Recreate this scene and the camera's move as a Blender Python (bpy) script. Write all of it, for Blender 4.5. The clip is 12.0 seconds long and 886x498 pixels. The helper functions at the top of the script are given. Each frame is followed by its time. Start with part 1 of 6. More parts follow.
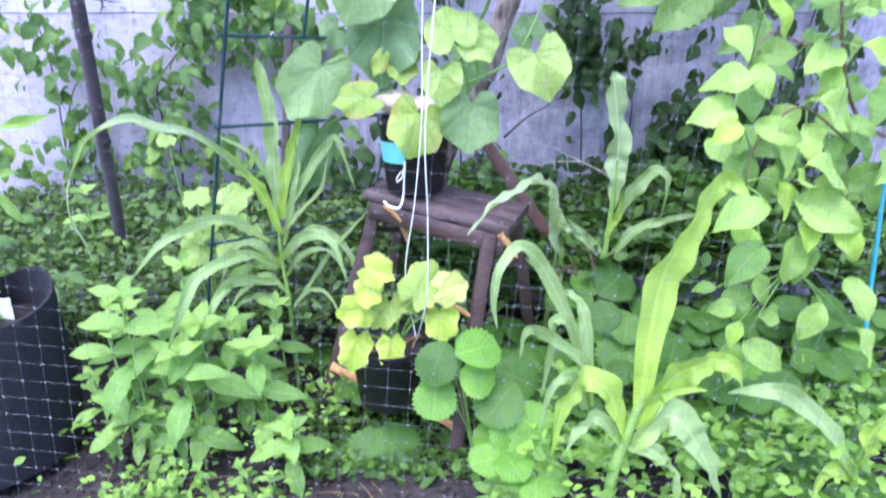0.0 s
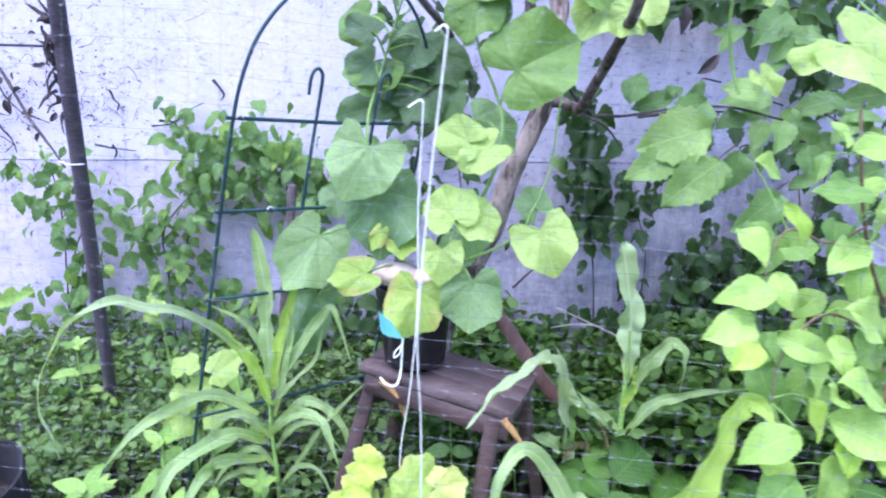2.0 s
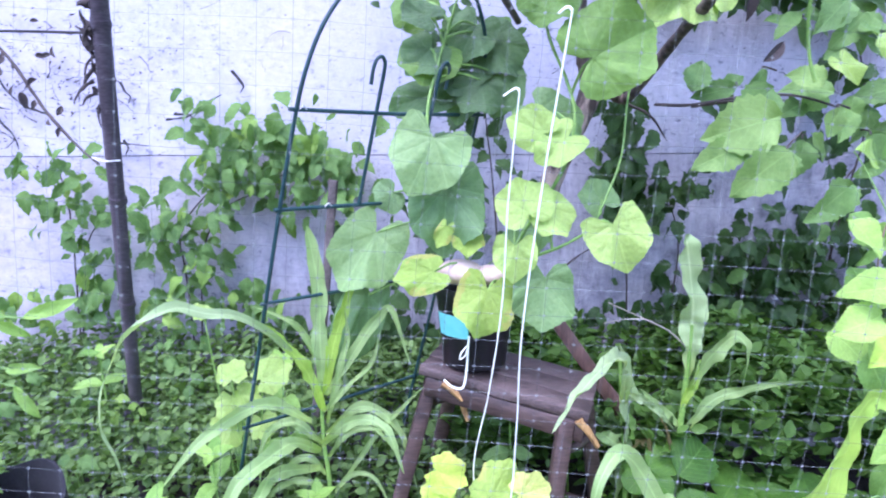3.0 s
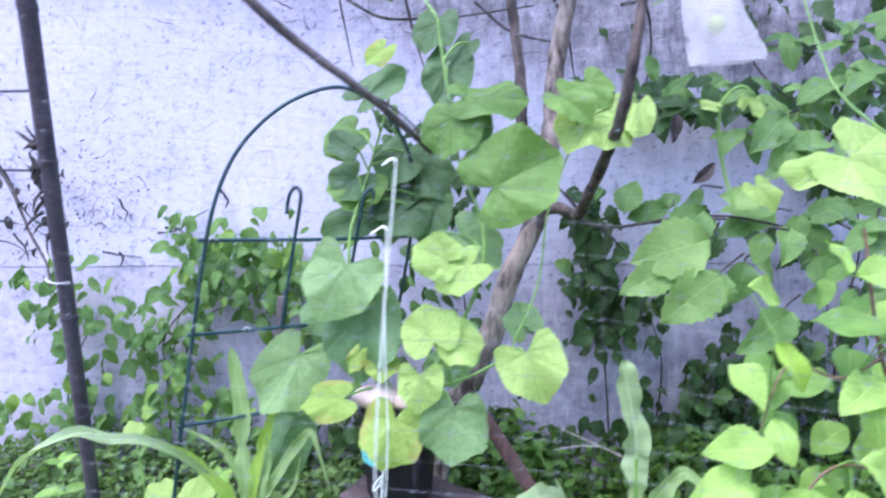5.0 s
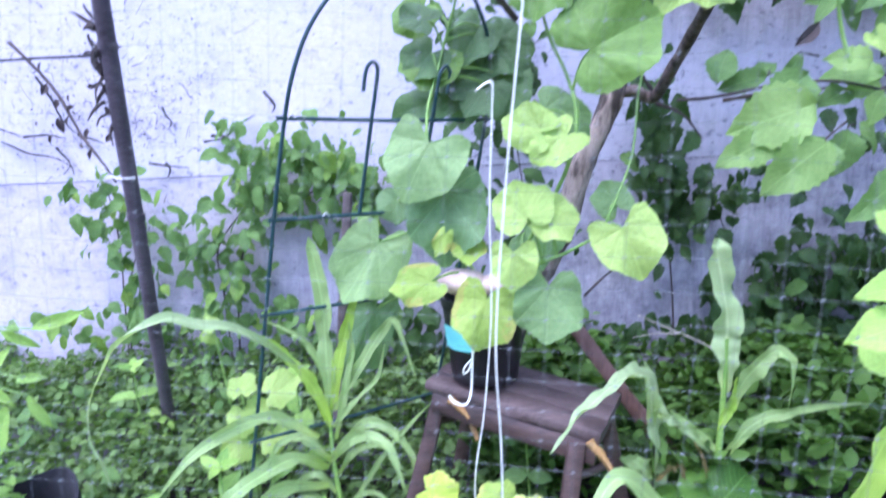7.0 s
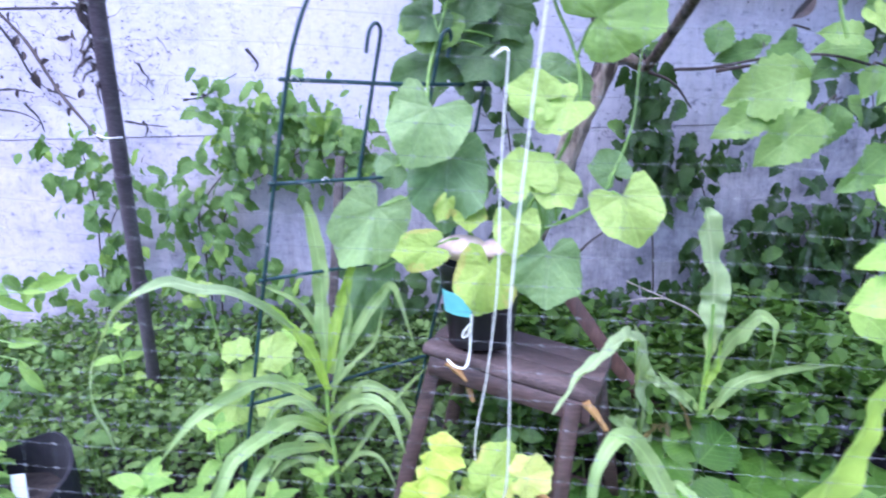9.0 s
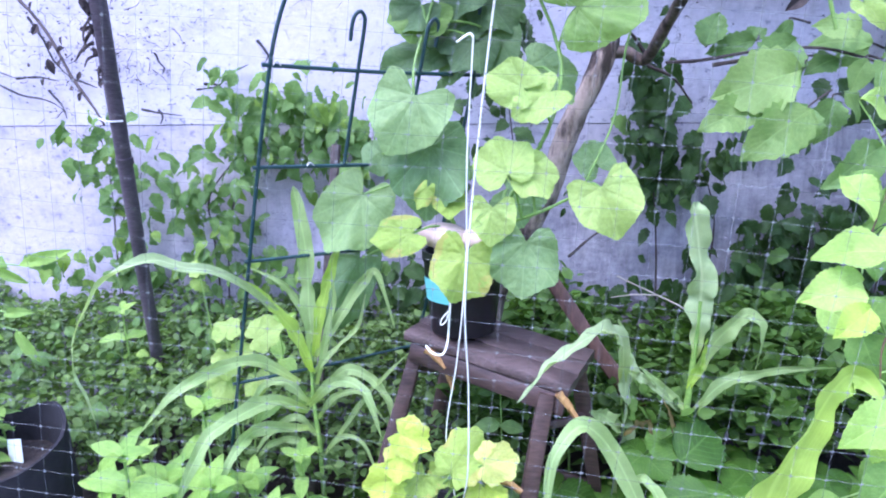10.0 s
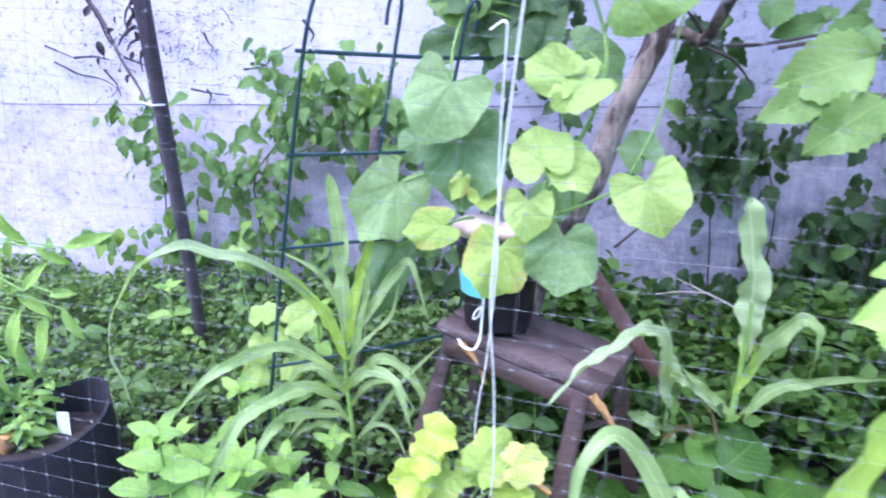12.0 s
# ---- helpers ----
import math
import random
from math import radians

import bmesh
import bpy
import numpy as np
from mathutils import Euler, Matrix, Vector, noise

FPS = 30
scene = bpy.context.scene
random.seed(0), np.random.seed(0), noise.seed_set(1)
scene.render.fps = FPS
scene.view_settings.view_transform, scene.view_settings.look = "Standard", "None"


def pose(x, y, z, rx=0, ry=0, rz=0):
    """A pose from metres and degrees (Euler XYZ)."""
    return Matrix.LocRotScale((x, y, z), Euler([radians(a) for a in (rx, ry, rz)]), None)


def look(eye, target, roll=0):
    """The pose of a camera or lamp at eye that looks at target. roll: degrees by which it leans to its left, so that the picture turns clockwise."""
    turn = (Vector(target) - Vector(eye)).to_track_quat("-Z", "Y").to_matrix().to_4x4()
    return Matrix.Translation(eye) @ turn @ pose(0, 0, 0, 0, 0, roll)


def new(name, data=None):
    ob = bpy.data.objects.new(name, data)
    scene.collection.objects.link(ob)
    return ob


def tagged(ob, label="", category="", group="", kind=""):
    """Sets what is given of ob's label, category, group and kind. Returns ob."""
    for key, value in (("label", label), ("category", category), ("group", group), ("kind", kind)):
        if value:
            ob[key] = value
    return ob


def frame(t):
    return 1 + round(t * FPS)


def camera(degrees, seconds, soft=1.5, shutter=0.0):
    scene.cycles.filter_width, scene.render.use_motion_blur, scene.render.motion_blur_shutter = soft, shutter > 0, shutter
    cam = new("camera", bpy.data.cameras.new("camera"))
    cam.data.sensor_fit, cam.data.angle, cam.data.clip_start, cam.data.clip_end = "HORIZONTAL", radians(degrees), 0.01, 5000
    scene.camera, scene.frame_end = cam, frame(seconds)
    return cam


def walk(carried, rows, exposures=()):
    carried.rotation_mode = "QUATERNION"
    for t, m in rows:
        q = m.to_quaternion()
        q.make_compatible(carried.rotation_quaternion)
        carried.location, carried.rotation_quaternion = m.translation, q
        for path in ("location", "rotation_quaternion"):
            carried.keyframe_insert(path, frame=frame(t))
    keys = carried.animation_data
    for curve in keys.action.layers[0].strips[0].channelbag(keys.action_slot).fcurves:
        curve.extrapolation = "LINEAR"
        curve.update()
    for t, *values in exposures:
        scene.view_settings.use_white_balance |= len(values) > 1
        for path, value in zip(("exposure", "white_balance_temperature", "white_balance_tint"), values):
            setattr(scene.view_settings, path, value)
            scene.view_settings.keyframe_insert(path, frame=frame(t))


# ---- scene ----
cam = camera(70.8, 12.0, soft=2.0, shutter=0.6)
METRES, EYE, TILT, LEAN, TURN = 2.1, 1.05, -18.0, 0.0, 0.0
ROWS = [
    (0.0, 0.0, 0.0, 0.0, 0.0, 0.0, -0.0),
    (0.5, 0.003, -0.0207, 0.0259, 0.04, 2.89, -0.33),
    (1.0, 0.0305, 0.0058, 0.0536, 1.66, 5.79, -0.76),
    (1.5, 0.0551, 0.0267, 0.0842, 2.25, 7.88, -1.03),
    (2.0, 0.0209, 0.0365, 0.0996, 1.65, 8.67, -0.81),
    (2.5, -0.0593, 0.0606, 0.1028, 0.42, 8.19, -0.17),
    (3.0, -0.0891, 0.0655, 0.1078, -1.1, 8.04, 0.6),
    (3.2, -0.0867, 0.0632, 0.112, -1.5652, 8.5593, 0.9949),
    (4.8, 0.0363, 0.0585, 0.1448, 4.02, 14.7545, -0.8646),
    (5.0, 0.0814, 0.0654, 0.1509, 5.23, 15.87, -1.06),
    (5.5, 0.142, 0.0686, 0.1598, 7.93, 17.96, -1.71),
    (6.0, 0.1423, 0.0633, 0.1789, 8.88, 16.76, -1.4),
    (6.5, 0.0856, 0.0895, 0.1266, 8.1, 12.86, -0.32),
    (7.0, -0.0023, 0.0992, 0.0967, 6.51, 10.17, 0.31),
    (7.2, -0.018, 0.1, 0.0945, 6.3, 8.3, 0.4),
    (8.8, -0.0647, 0.0864, 0.1049, 3.3292, 6.8989, 0.6452),
    (9.0, -0.0415, 0.0918, 0.0997, 3.08, 6.72, 0.3),
    (9.5, -0.0049, 0.0955, 0.0851, 4.81, 6.71, -0.71),
    (10.0, 0.0195, 0.0922, 0.0854, 6.23, 6.76, -1.77),
    (10.5, 0.0387, 0.1023, 0.0782, 8.31, 5.65, -2.86),
    (11.0, 0.0757, 0.0895, 0.097, 9.96, 5.12, -3.65),
    (11.5, 0.0819, 0.0918, 0.0997, 11.0, 4.5, -3.9),
    (12.0, 0.0375, 0.1117, 0.1072, 11.08, 4.15, -3.71),
]
EXPOSURES = [(0.0, 1.85, 5160, 29), (1.5, 1.75, 5160, 30), (3.0, 1.80, 5120, 31), (5.5, 1.59, 5250, 25), (6.5, 1.58, 5190, 26), (7.0, 1.76, 5050, 29), (9.0, 1.75, 5090, 31), (12.0, 1.83, 5080, 32)]
walk(cam, [(t, pose(0, 0, EYE, TILT, LEAN, TURN) @ pose(METRES * x, METRES * y, METRES * z, 90 + pitch, roll, yaw)) for t, x, y, z, yaw, pitch, roll in ROWS], EXPOSURES)

# ---- daylight: a bright overcast sky, open behind and above the camera ----
world = bpy.data.worlds.new("overcast_sky")
scene.world = world
world.use_nodes = True
wn = world.node_tree
sky = wn.nodes.new("ShaderNodeTexSky")
sky.sky_type, sky.sun_disc = "NISHITA", False
sky.sun_elevation, sky.sun_rotation = radians(64), radians(205)
sky.air_density, sky.dust_density, sky.ozone_density = 1.0, 3.0, 1.0
wn.links.new(sky.outputs[0], wn.nodes["Background"].inputs[0])
wn.nodes["Background"].inputs[1].default_value = 0.15
sun_data = bpy.data.lights.new("sun", "SUN")
sun_data.energy, sun_data.angle, sun_data.color = 1.1, radians(60), (1.0, 0.97, 0.92)
sun = new("sun", sun_data)
sun.matrix_world = look((-1.3, -1.3, 7.0), (0, 1.5, 0.6))


# ---- materials ----
def nodes_of(name):
    m = bpy.data.materials.new(name)
    m.use_nodes = True
    t = m.node_tree
    return m, t, t.nodes["Principled BSDF"]


def add(t, kind, **inputs):
    n = t.nodes.new(kind)
    for k, v in inputs.items():
        n.inputs[k].default_value = v
    return n


def ramp(t, fac, stops):
    r = t.nodes.new("ShaderNodeValToRGB")
    while len(r.color_ramp.elements) < len(stops):
        r.color_ramp.elements.new(0.5)
    for e, (p, c) in zip(r.color_ramp.elements, stops):
        e.position, e.color = p, (*c, 1) if len(c) == 3 else c
    t.links.new(fac, r.inputs[0])
    return r


def math_node(t, op, a, b=None):
    n = t.nodes.new("ShaderNodeMath")
    n.operation = op
    for i, v in enumerate((a, b)):
        if v is None:
            continue
        if isinstance(v, (int, float)):
            n.inputs[i].default_value = v
        else:
            t.links.new(v, n.inputs[i])
    return n.outputs[0]


def mix(t, fac, a, b, blend="MIX"):
    n = t.nodes.new("ShaderNodeMix")
    n.data_type, n.blend_type = "RGBA", blend
    for i, v in ((0, fac), (6, a), (7, b)):
        if isinstance(v, (int, float)):
            n.inputs[i].default_value = v
        elif isinstance(v, tuple):
            n.inputs[i].default_value = (*v, 1)
        else:
            t.links.new(v, n.inputs[i])
    return n.outputs[2]


def bump(t, bsdf, height, strength=0.4, distance=0.002):
    b = add(t, "ShaderNodeBump", Strength=strength, Distance=distance)
    t.links.new(height, b.inputs["Height"])
    t.links.new(b.outputs[0], bsdf.inputs["Normal"])


def tex_noise(t, scale, detail=4.0, rough=0.55, coords="Object"):
    co = t.nodes.new("ShaderNodeTexCoord")
    n = add(t, "ShaderNodeTexNoise", Scale=scale, Detail=detail, Roughness=rough)
    t.links.new(co.outputs[coords], n.inputs["Vector"])
    return n.outputs[0]


def leaf_material(name, dark, light, edge=None, veins="fan", gloss=0.42, thin=0.34, island=False, tint=0.5, vein=1.0):
    """Green tissue that lets some light through; veins: fan (from the stalk), feather (from a midrib), strap (lengthwise) or none."""
    dark, light = tuple(c * k for c, k in zip(dark, (1, 1, 0.78))), tuple(c * k for c, k in zip(light, (1, 1, 0.78)))
    m, t, p = nodes_of(name)
    rnd = t.nodes.new("ShaderNodeNewGeometry").outputs["Random Per Island"] if island else t.nodes.new("ShaderNodeObjectInfo").outputs["Random"]
    blotch = tex_noise(t, 3.5 if not island else 9.0, 5.0, 0.6)
    spread = math_node(t, "ADD", math_node(t, "MULTIPLY", rnd, tint), math_node(t, "MULTIPLY", blotch, 0.75))
    base = ramp(t, math_node(t, "SUBTRACT", spread, 0.12), [(0.0, dark), (0.9, light)]).outputs[0]
    fine = tex_noise(t, 17.0 if not island else 60.0, 6.0, 0.68)
    base = mix(t, 0.4, base, ramp(t, fine, [(0.3, (0.5, 0.58, 0.5)), (0.7, (1.28, 1.22, 1.15))]).outputs[0], "MULTIPLY")
    height = fine
    if veins != "none":
        uv = t.nodes.new("ShaderNodeUVMap")
        sep = t.nodes.new("ShaderNodeSeparateXYZ")
        t.links.new(uv.outputs[0], sep.inputs[0])
        u, v = sep.outputs[0], sep.outputs[1]
        if veins == "fan":
            turn = math_node(t, "ARCTAN2", math_node(t, "SUBTRACT", u, 0.5), math_node(t, "ADD", v, -0.3))
            near = math_node(t, "PINGPONG", math_node(t, "ADD", turn, 0.349), 0.349)
            run = math_node(t, "SUBTRACT", 0.349, near)
            line = math_node(t, "LESS_THAN", math_node(t, "ABSOLUTE", run), 0.018)
            side = math_node(t, "PINGPONG", math_node(t, "ADD", math_node(t, "MULTIPLY", v, 9.0), math_node(t, "MULTIPLY", run, -6.0)), 0.5)
            line2 = math_node(t, "LESS_THAN", side, 0.04)
        elif veins == "feather":
            off = math_node(t, "ABSOLUTE", math_node(t, "SUBTRACT", u, 0.5))
            line = math_node(t, "LESS_THAN", off, 0.014)
            side = math_node(t, "PINGPONG", math_node(t, "SUBTRACT", math_node(t, "MULTIPLY", v, 8.0), math_node(t, "MULTIPLY", off, 7.0)), 0.5)
            line2 = math_node(t, "LESS_THAN", side, 0.05)
        else:
            line = math_node(t, "LESS_THAN", math_node(t, "ABSOLUTE", math_node(t, "SUBTRACT", u, 0.5)), 0.05)
            line2 = math_node(t, "LESS_THAN", math_node(t, "PINGPONG", math_node(t, "MULTIPLY", u, 14.0), 0.5), 0.12)
            base = mix(t, 1.0, base, ramp(t, v, [(0.03, (1.12, 1.10, 0.72)), (0.2, (1.0, 1.0, 1.0)), (1.0, (0.98, 1.0, 0.95))]).outputs[0], "MULTIPLY")
        base = mix(t, math_node(t, "MULTIPLY", line2, 0.10 * vein), base, tuple(min(1, c * 1.5 + 0.03) for c in light))
        base = mix(t, math_node(t, "MULTIPLY", line, 0.17 if veins == "fan" else 0.24), base, tuple(min(1, c * 1.5 + 0.05) for c in light))
        height = math_node(t, "SUBTRACT", math_node(t, "MULTIPLY", fine, 0.6), math_node(t, "MULTIPLY", math_node(t, "MAXIMUM", line, math_node(t, "MULTIPLY", line2, 0.5)), 0.7 * vein))
        if veins == "fan":
            quilt = add(t, "ShaderNodeTexVoronoi", Scale=13.0)
            t.links.new(uv.outputs[0], quilt.inputs[0])
            height = math_node(t, "SUBTRACT", height, math_node(t, "MULTIPLY", quilt.outputs[0], 0.5))
        if edge:
            rim = math_node(t, "MULTIPLY", math_node(t, "GREATER_THAN", math_node(t, "ADD", math_node(t, "MULTIPLY", blotch, 0.9), math_node(t, "ABSOLUTE", math_node(t, "SUBTRACT", u, 0.5))), 0.83), 0.7)
            base = mix(t, rim, base, edge)
    t.links.new(base, p.inputs["Base Color"])
    p.inputs["Roughness"].default_value = gloss
    p.inputs["Specular IOR Level"].default_value = 0.42 if veins == "fan" else 0.28
    p.inputs["Sheen Weight"].default_value = 0.12 if veins == "fan" else 0.03
    p.inputs["Sheen Roughness"].default_value = 0.45
    bump(t, p, height, 0.75, 0.005)
    tr = t.nodes.new("ShaderNodeBsdfTranslucent")
    t.links.new(mix(t, 1.0, base, (1.15, 1.25, 0.55), "MULTIPLY"), tr.inputs[0])
    mx = t.nodes.new("ShaderNodeMixShader")
    mx.inputs[0].default_value = thin
    t.links.new(p.outputs[0], mx.inputs[1])
    t.links.new(tr.outputs[0], mx.inputs[2])
    t.links.new(mx.outputs[0], t.nodes["Material Output"].inputs[0])
    return m


def plain_material(name, a, b, rough=0.6, scale=30.0, metal=0.0, relief=0.3, depth=0.001, stretch=None, coat=0.0, span=(0.32, 0.68)):
    m, t, p = nodes_of(name)
    co = t.nodes.new("ShaderNodeTexCoord")
    mp = t.nodes.new("ShaderNodeMapping")
    mp.inputs["Scale"].default_value = stretch or (1, 1, 1)
    n1 = add(t, "ShaderNodeTexNoise", Scale=scale, Detail=6.0, Roughness=0.62)
    n2 = add(t, "ShaderNodeTexNoise", Scale=scale * 0.16, Detail=3.0)
    t.links.new(co.outputs["Object"], mp.inputs[0])
    t.links.new(mp.outputs[0], n1.inputs[0])
    t.links.new(co.outputs["Object"], n2.inputs[0])
    f = math_node(t, "ADD", math_node(t, "MULTIPLY", n1.outputs[0], 0.6), math_node(t, "MULTIPLY", n2.outputs[0], 0.4))
    t.links.new(ramp(t, f, [(span[0], a), (span[1], b)]).outputs[0], p.inputs["Base Color"])
    p.inputs["Roughness"].default_value, p.inputs["Metallic"].default_value = rough, metal
    p.inputs["Coat Weight"].default_value = coat
    bump(t, p, n1.outputs[0], relief, depth)
    return m


def wall_material():
    m, t, p = nodes_of("whitewashed_plaster")
    co = t.nodes.new("ShaderNodeTexCoord")
    big = add(t, "ShaderNodeTexNoise", Scale=1.3, Detail=6.0, Roughness=0.65)
    mid = add(t, "ShaderNodeTexNoise", Scale=9.0, Detail=8.0, Roughness=0.7)
    grit = add(t, "ShaderNodeTexNoise", Scale=70.0, Detail=5.0, Roughness=0.65)
    flake = add(t, "ShaderNodeTexVoronoi", Scale=8.0)
    flake.feature = "DISTANCE_TO_EDGE"
    warp = t.nodes.new("ShaderNodeMapping")
    warp.inputs["Scale"].default_value = (0.8, 1, 1.0)
    t.links.new(co.outputs["Object"], warp.inputs[0])
    for n in (big, mid, grit):
        t.links.new(warp.outputs[0], n.inputs[0])
    wob = mix(t, 0.25, warp.outputs[0], mid.outputs[1])
    t.links.new(wob, flake.inputs[0])
    place = t.nodes.new("ShaderNodeSeparateXYZ")
    t.links.new(co.outputs["Object"], place.inputs[0])
    fresh = math_node(t, "SUBTRACT", big.outputs[0], math_node(t, "MULTIPLY", math_node(t, "ADD", place.outputs[0], 0.3), 0.06))
    paint = ramp(t, fresh, [(0.3, (0.475, 0.48, 0.56)), (0.5, (0.515, 0.51, 0.58)), (0.7, (0.575, 0.55, 0.595))]).outputs[0]
    worn = ramp(t, mid.outputs[0], [(0.33, (0.42, 0.42, 0.47)), (0.47, (1, 1, 1))]).outputs[0]
    patch = ramp(t, big.outputs[0], [(0.42, (1, 1, 1)), (0.58, (0.25, 0.25, 0.25))]).outputs[0]
    paint = mix(t, math_node(t, "MULTIPLY", patch, 0.4), paint, mix(t, 1.0, paint, worn, "MULTIPLY"))
    crack = ramp(t, flake.outputs["Distance"], [(0.0, (0.2, 0.2, 0.24)), (0.014, (1, 1, 1))]).outputs[0]
    gate = math_node(t, "GREATER_THAN", mid.outputs[0], 0.57)
    paint = mix(t, math_node(t, "MULTIPLY", gate, 0.85), paint, mix(t, 1.0, paint, crack, "MULTIPLY"))
    fleck = add(t, "ShaderNodeTexNoise", Scale=34.0, Detail=6.0, Roughness=0.75)
    streak = t.nodes.new("ShaderNodeMapping")
    streak.inputs["Scale"].default_value = (0.8, 1, 1.1)
    t.links.new(co.outputs["Object"], streak.inputs[0])
    t.links.new(streak.outputs[0], fleck.inputs[0])
    dirt = ramp(t, fleck.outputs[0], [(0.365, (0.12, 0.12, 0.16)), (0.415, (1, 1, 1))]).outputs[0]
    soft = ramp(t, fleck.outputs[0], [(0.35, (0.88, 0.88, 0.92)), (0.65, (1.04, 1.03, 1.02))]).outputs[0]
    paint = mix(t, 1.0, paint, soft, "MULTIPLY")
    more = ramp(t, big.outputs[0], [(0.38, (1, 1, 1)), (0.62, (0.3, 0.3, 0.3))]).outputs[0]
    paint = mix(t, math_node(t, "MULTIPLY", more, 0.8), paint, mix(t, 1.0, paint, dirt, "MULTIPLY"))
    # grey bare cement low on the wall, where the wash has gone
    sep = t.nodes.new("ShaderNodeSeparateXYZ")
    t.links.new(co.outputs["Object"], sep.inputs[0])
    low = math_node(t, "ADD", math_node(t, "MULTIPLY", big.outputs[0], 1.6), math_node(t, "MULTIPLY", sep.outputs[0], 0.35))
    low = math_node(t, "SUBTRACT", low, math_node(t, "MULTIPLY", sep.outputs[2], 0.55))
    high = math_node(t, "ADD", math_node(t, "MULTIPLY", big.outputs[0], 1.1), math_node(t, "MULTIPLY", sep.outputs[0], 0.25))
    high = math_node(t, "ADD", high, math_node(t, "MULTIPLY", math_node(t, "SUBTRACT", sep.outputs[2], 2.05), 1.3))
    grime = ramp(t, math_node(t, "ADD", high, math_node(t, "MULTIPLY", mid.outputs[0], 0.5)), [(0.5, (0, 0, 0)), (0.85, (1, 1, 1))]).outputs[0]
    paint = mix(t, math_node(t, "MULTIPLY", grime, 0.92), paint, mix(t, 1.0, paint, ramp(t, mid.outputs[0], [(0.36, (0.18, 0.18, 0.18)), (0.5, (0.54, 0.52, 0.52)), (0.64, (0.92, 0.90, 0.89))]).outputs[0], "MULTIPLY"))
    # lower course greyer, with the shade low on the wall put into it
    lower = math_node(t, "LESS_THAN", sep.outputs[2], 1.169)
    paint = mix(t, math_node(t, "MULTIPLY", lower, 0.85), paint, mix(t, 1.0, paint, ramp(t, mid.outputs[0], [(0.35, (0.70, 0.69, 0.70)), (0.6, (0.98, 0.945, 0.935))]).outputs[0], "MULTIPLY"))
    # run-down streaks, densest towards the east and the top
    run = t.nodes.new("ShaderNodeMapping")
    run.inputs["Scale"].default_value = (26, 1, 5)
    t.links.new(co.outputs["Object"], run.inputs[0])
    drip = add(t, "ShaderNodeTexNoise", Scale=1.0, Detail=8.0, Roughness=0.75)
    t.links.new(mix(t, 0.04, run.outputs[0], mid.outputs[1]), drip.inputs[0])
    east = math_node(t, "ADD", math_node(t, "MULTIPLY", sep.outputs[0], 0.25), math_node(t, "MULTIPLY", math_node(t, "ABSOLUTE", math_node(t, "SUBTRACT", sep.outputs[2], 1.45)), 0.75))
    east = ramp(t, math_node(t, "ADD", east, big.outputs[0]), [(0.66, (0, 0, 0)), (1.05, (1, 1, 1))]).outputs[0]
    paint = mix(t, math_node(t, "MULTIPLY", east, 0.65), paint, mix(t, 1.0, paint, ramp(t, drip.outputs[0], [(0.36, (0.16, 0.16, 0.18)), (0.50, (0.72, 0.71, 0.74)), (0.62, (1.12, 1.1, 1.1))]).outputs[0], "MULTIPLY"))
    bare = ramp(t, low, [(0.28, (0, 0, 0)), (0.62, (1, 1, 1))]).outputs[0]
    cement = ramp(t, mid.outputs[0], [(0.34, (0.10, 0.10, 0.105)), (0.48, (0.30, 0.295, 0.31)), (0.68, (0.58, 0.56, 0.58))]).outputs[0]
    paint = mix(t, math_node(t, "MULTIPLY", bare, 0.38), paint, cement)
    t.links.new(paint, p.inputs["Base Color"])
    p.inputs["Roughness"].default_value = 0.85
    h = math_node(t, "ADD", math_node(t, "MULTIPLY", mid.outputs[0], 1.0), math_node(t, "MULTIPLY", grit.outputs[0], 0.35))
    bump(t, p, h, 0.8, 0.008)
    return m


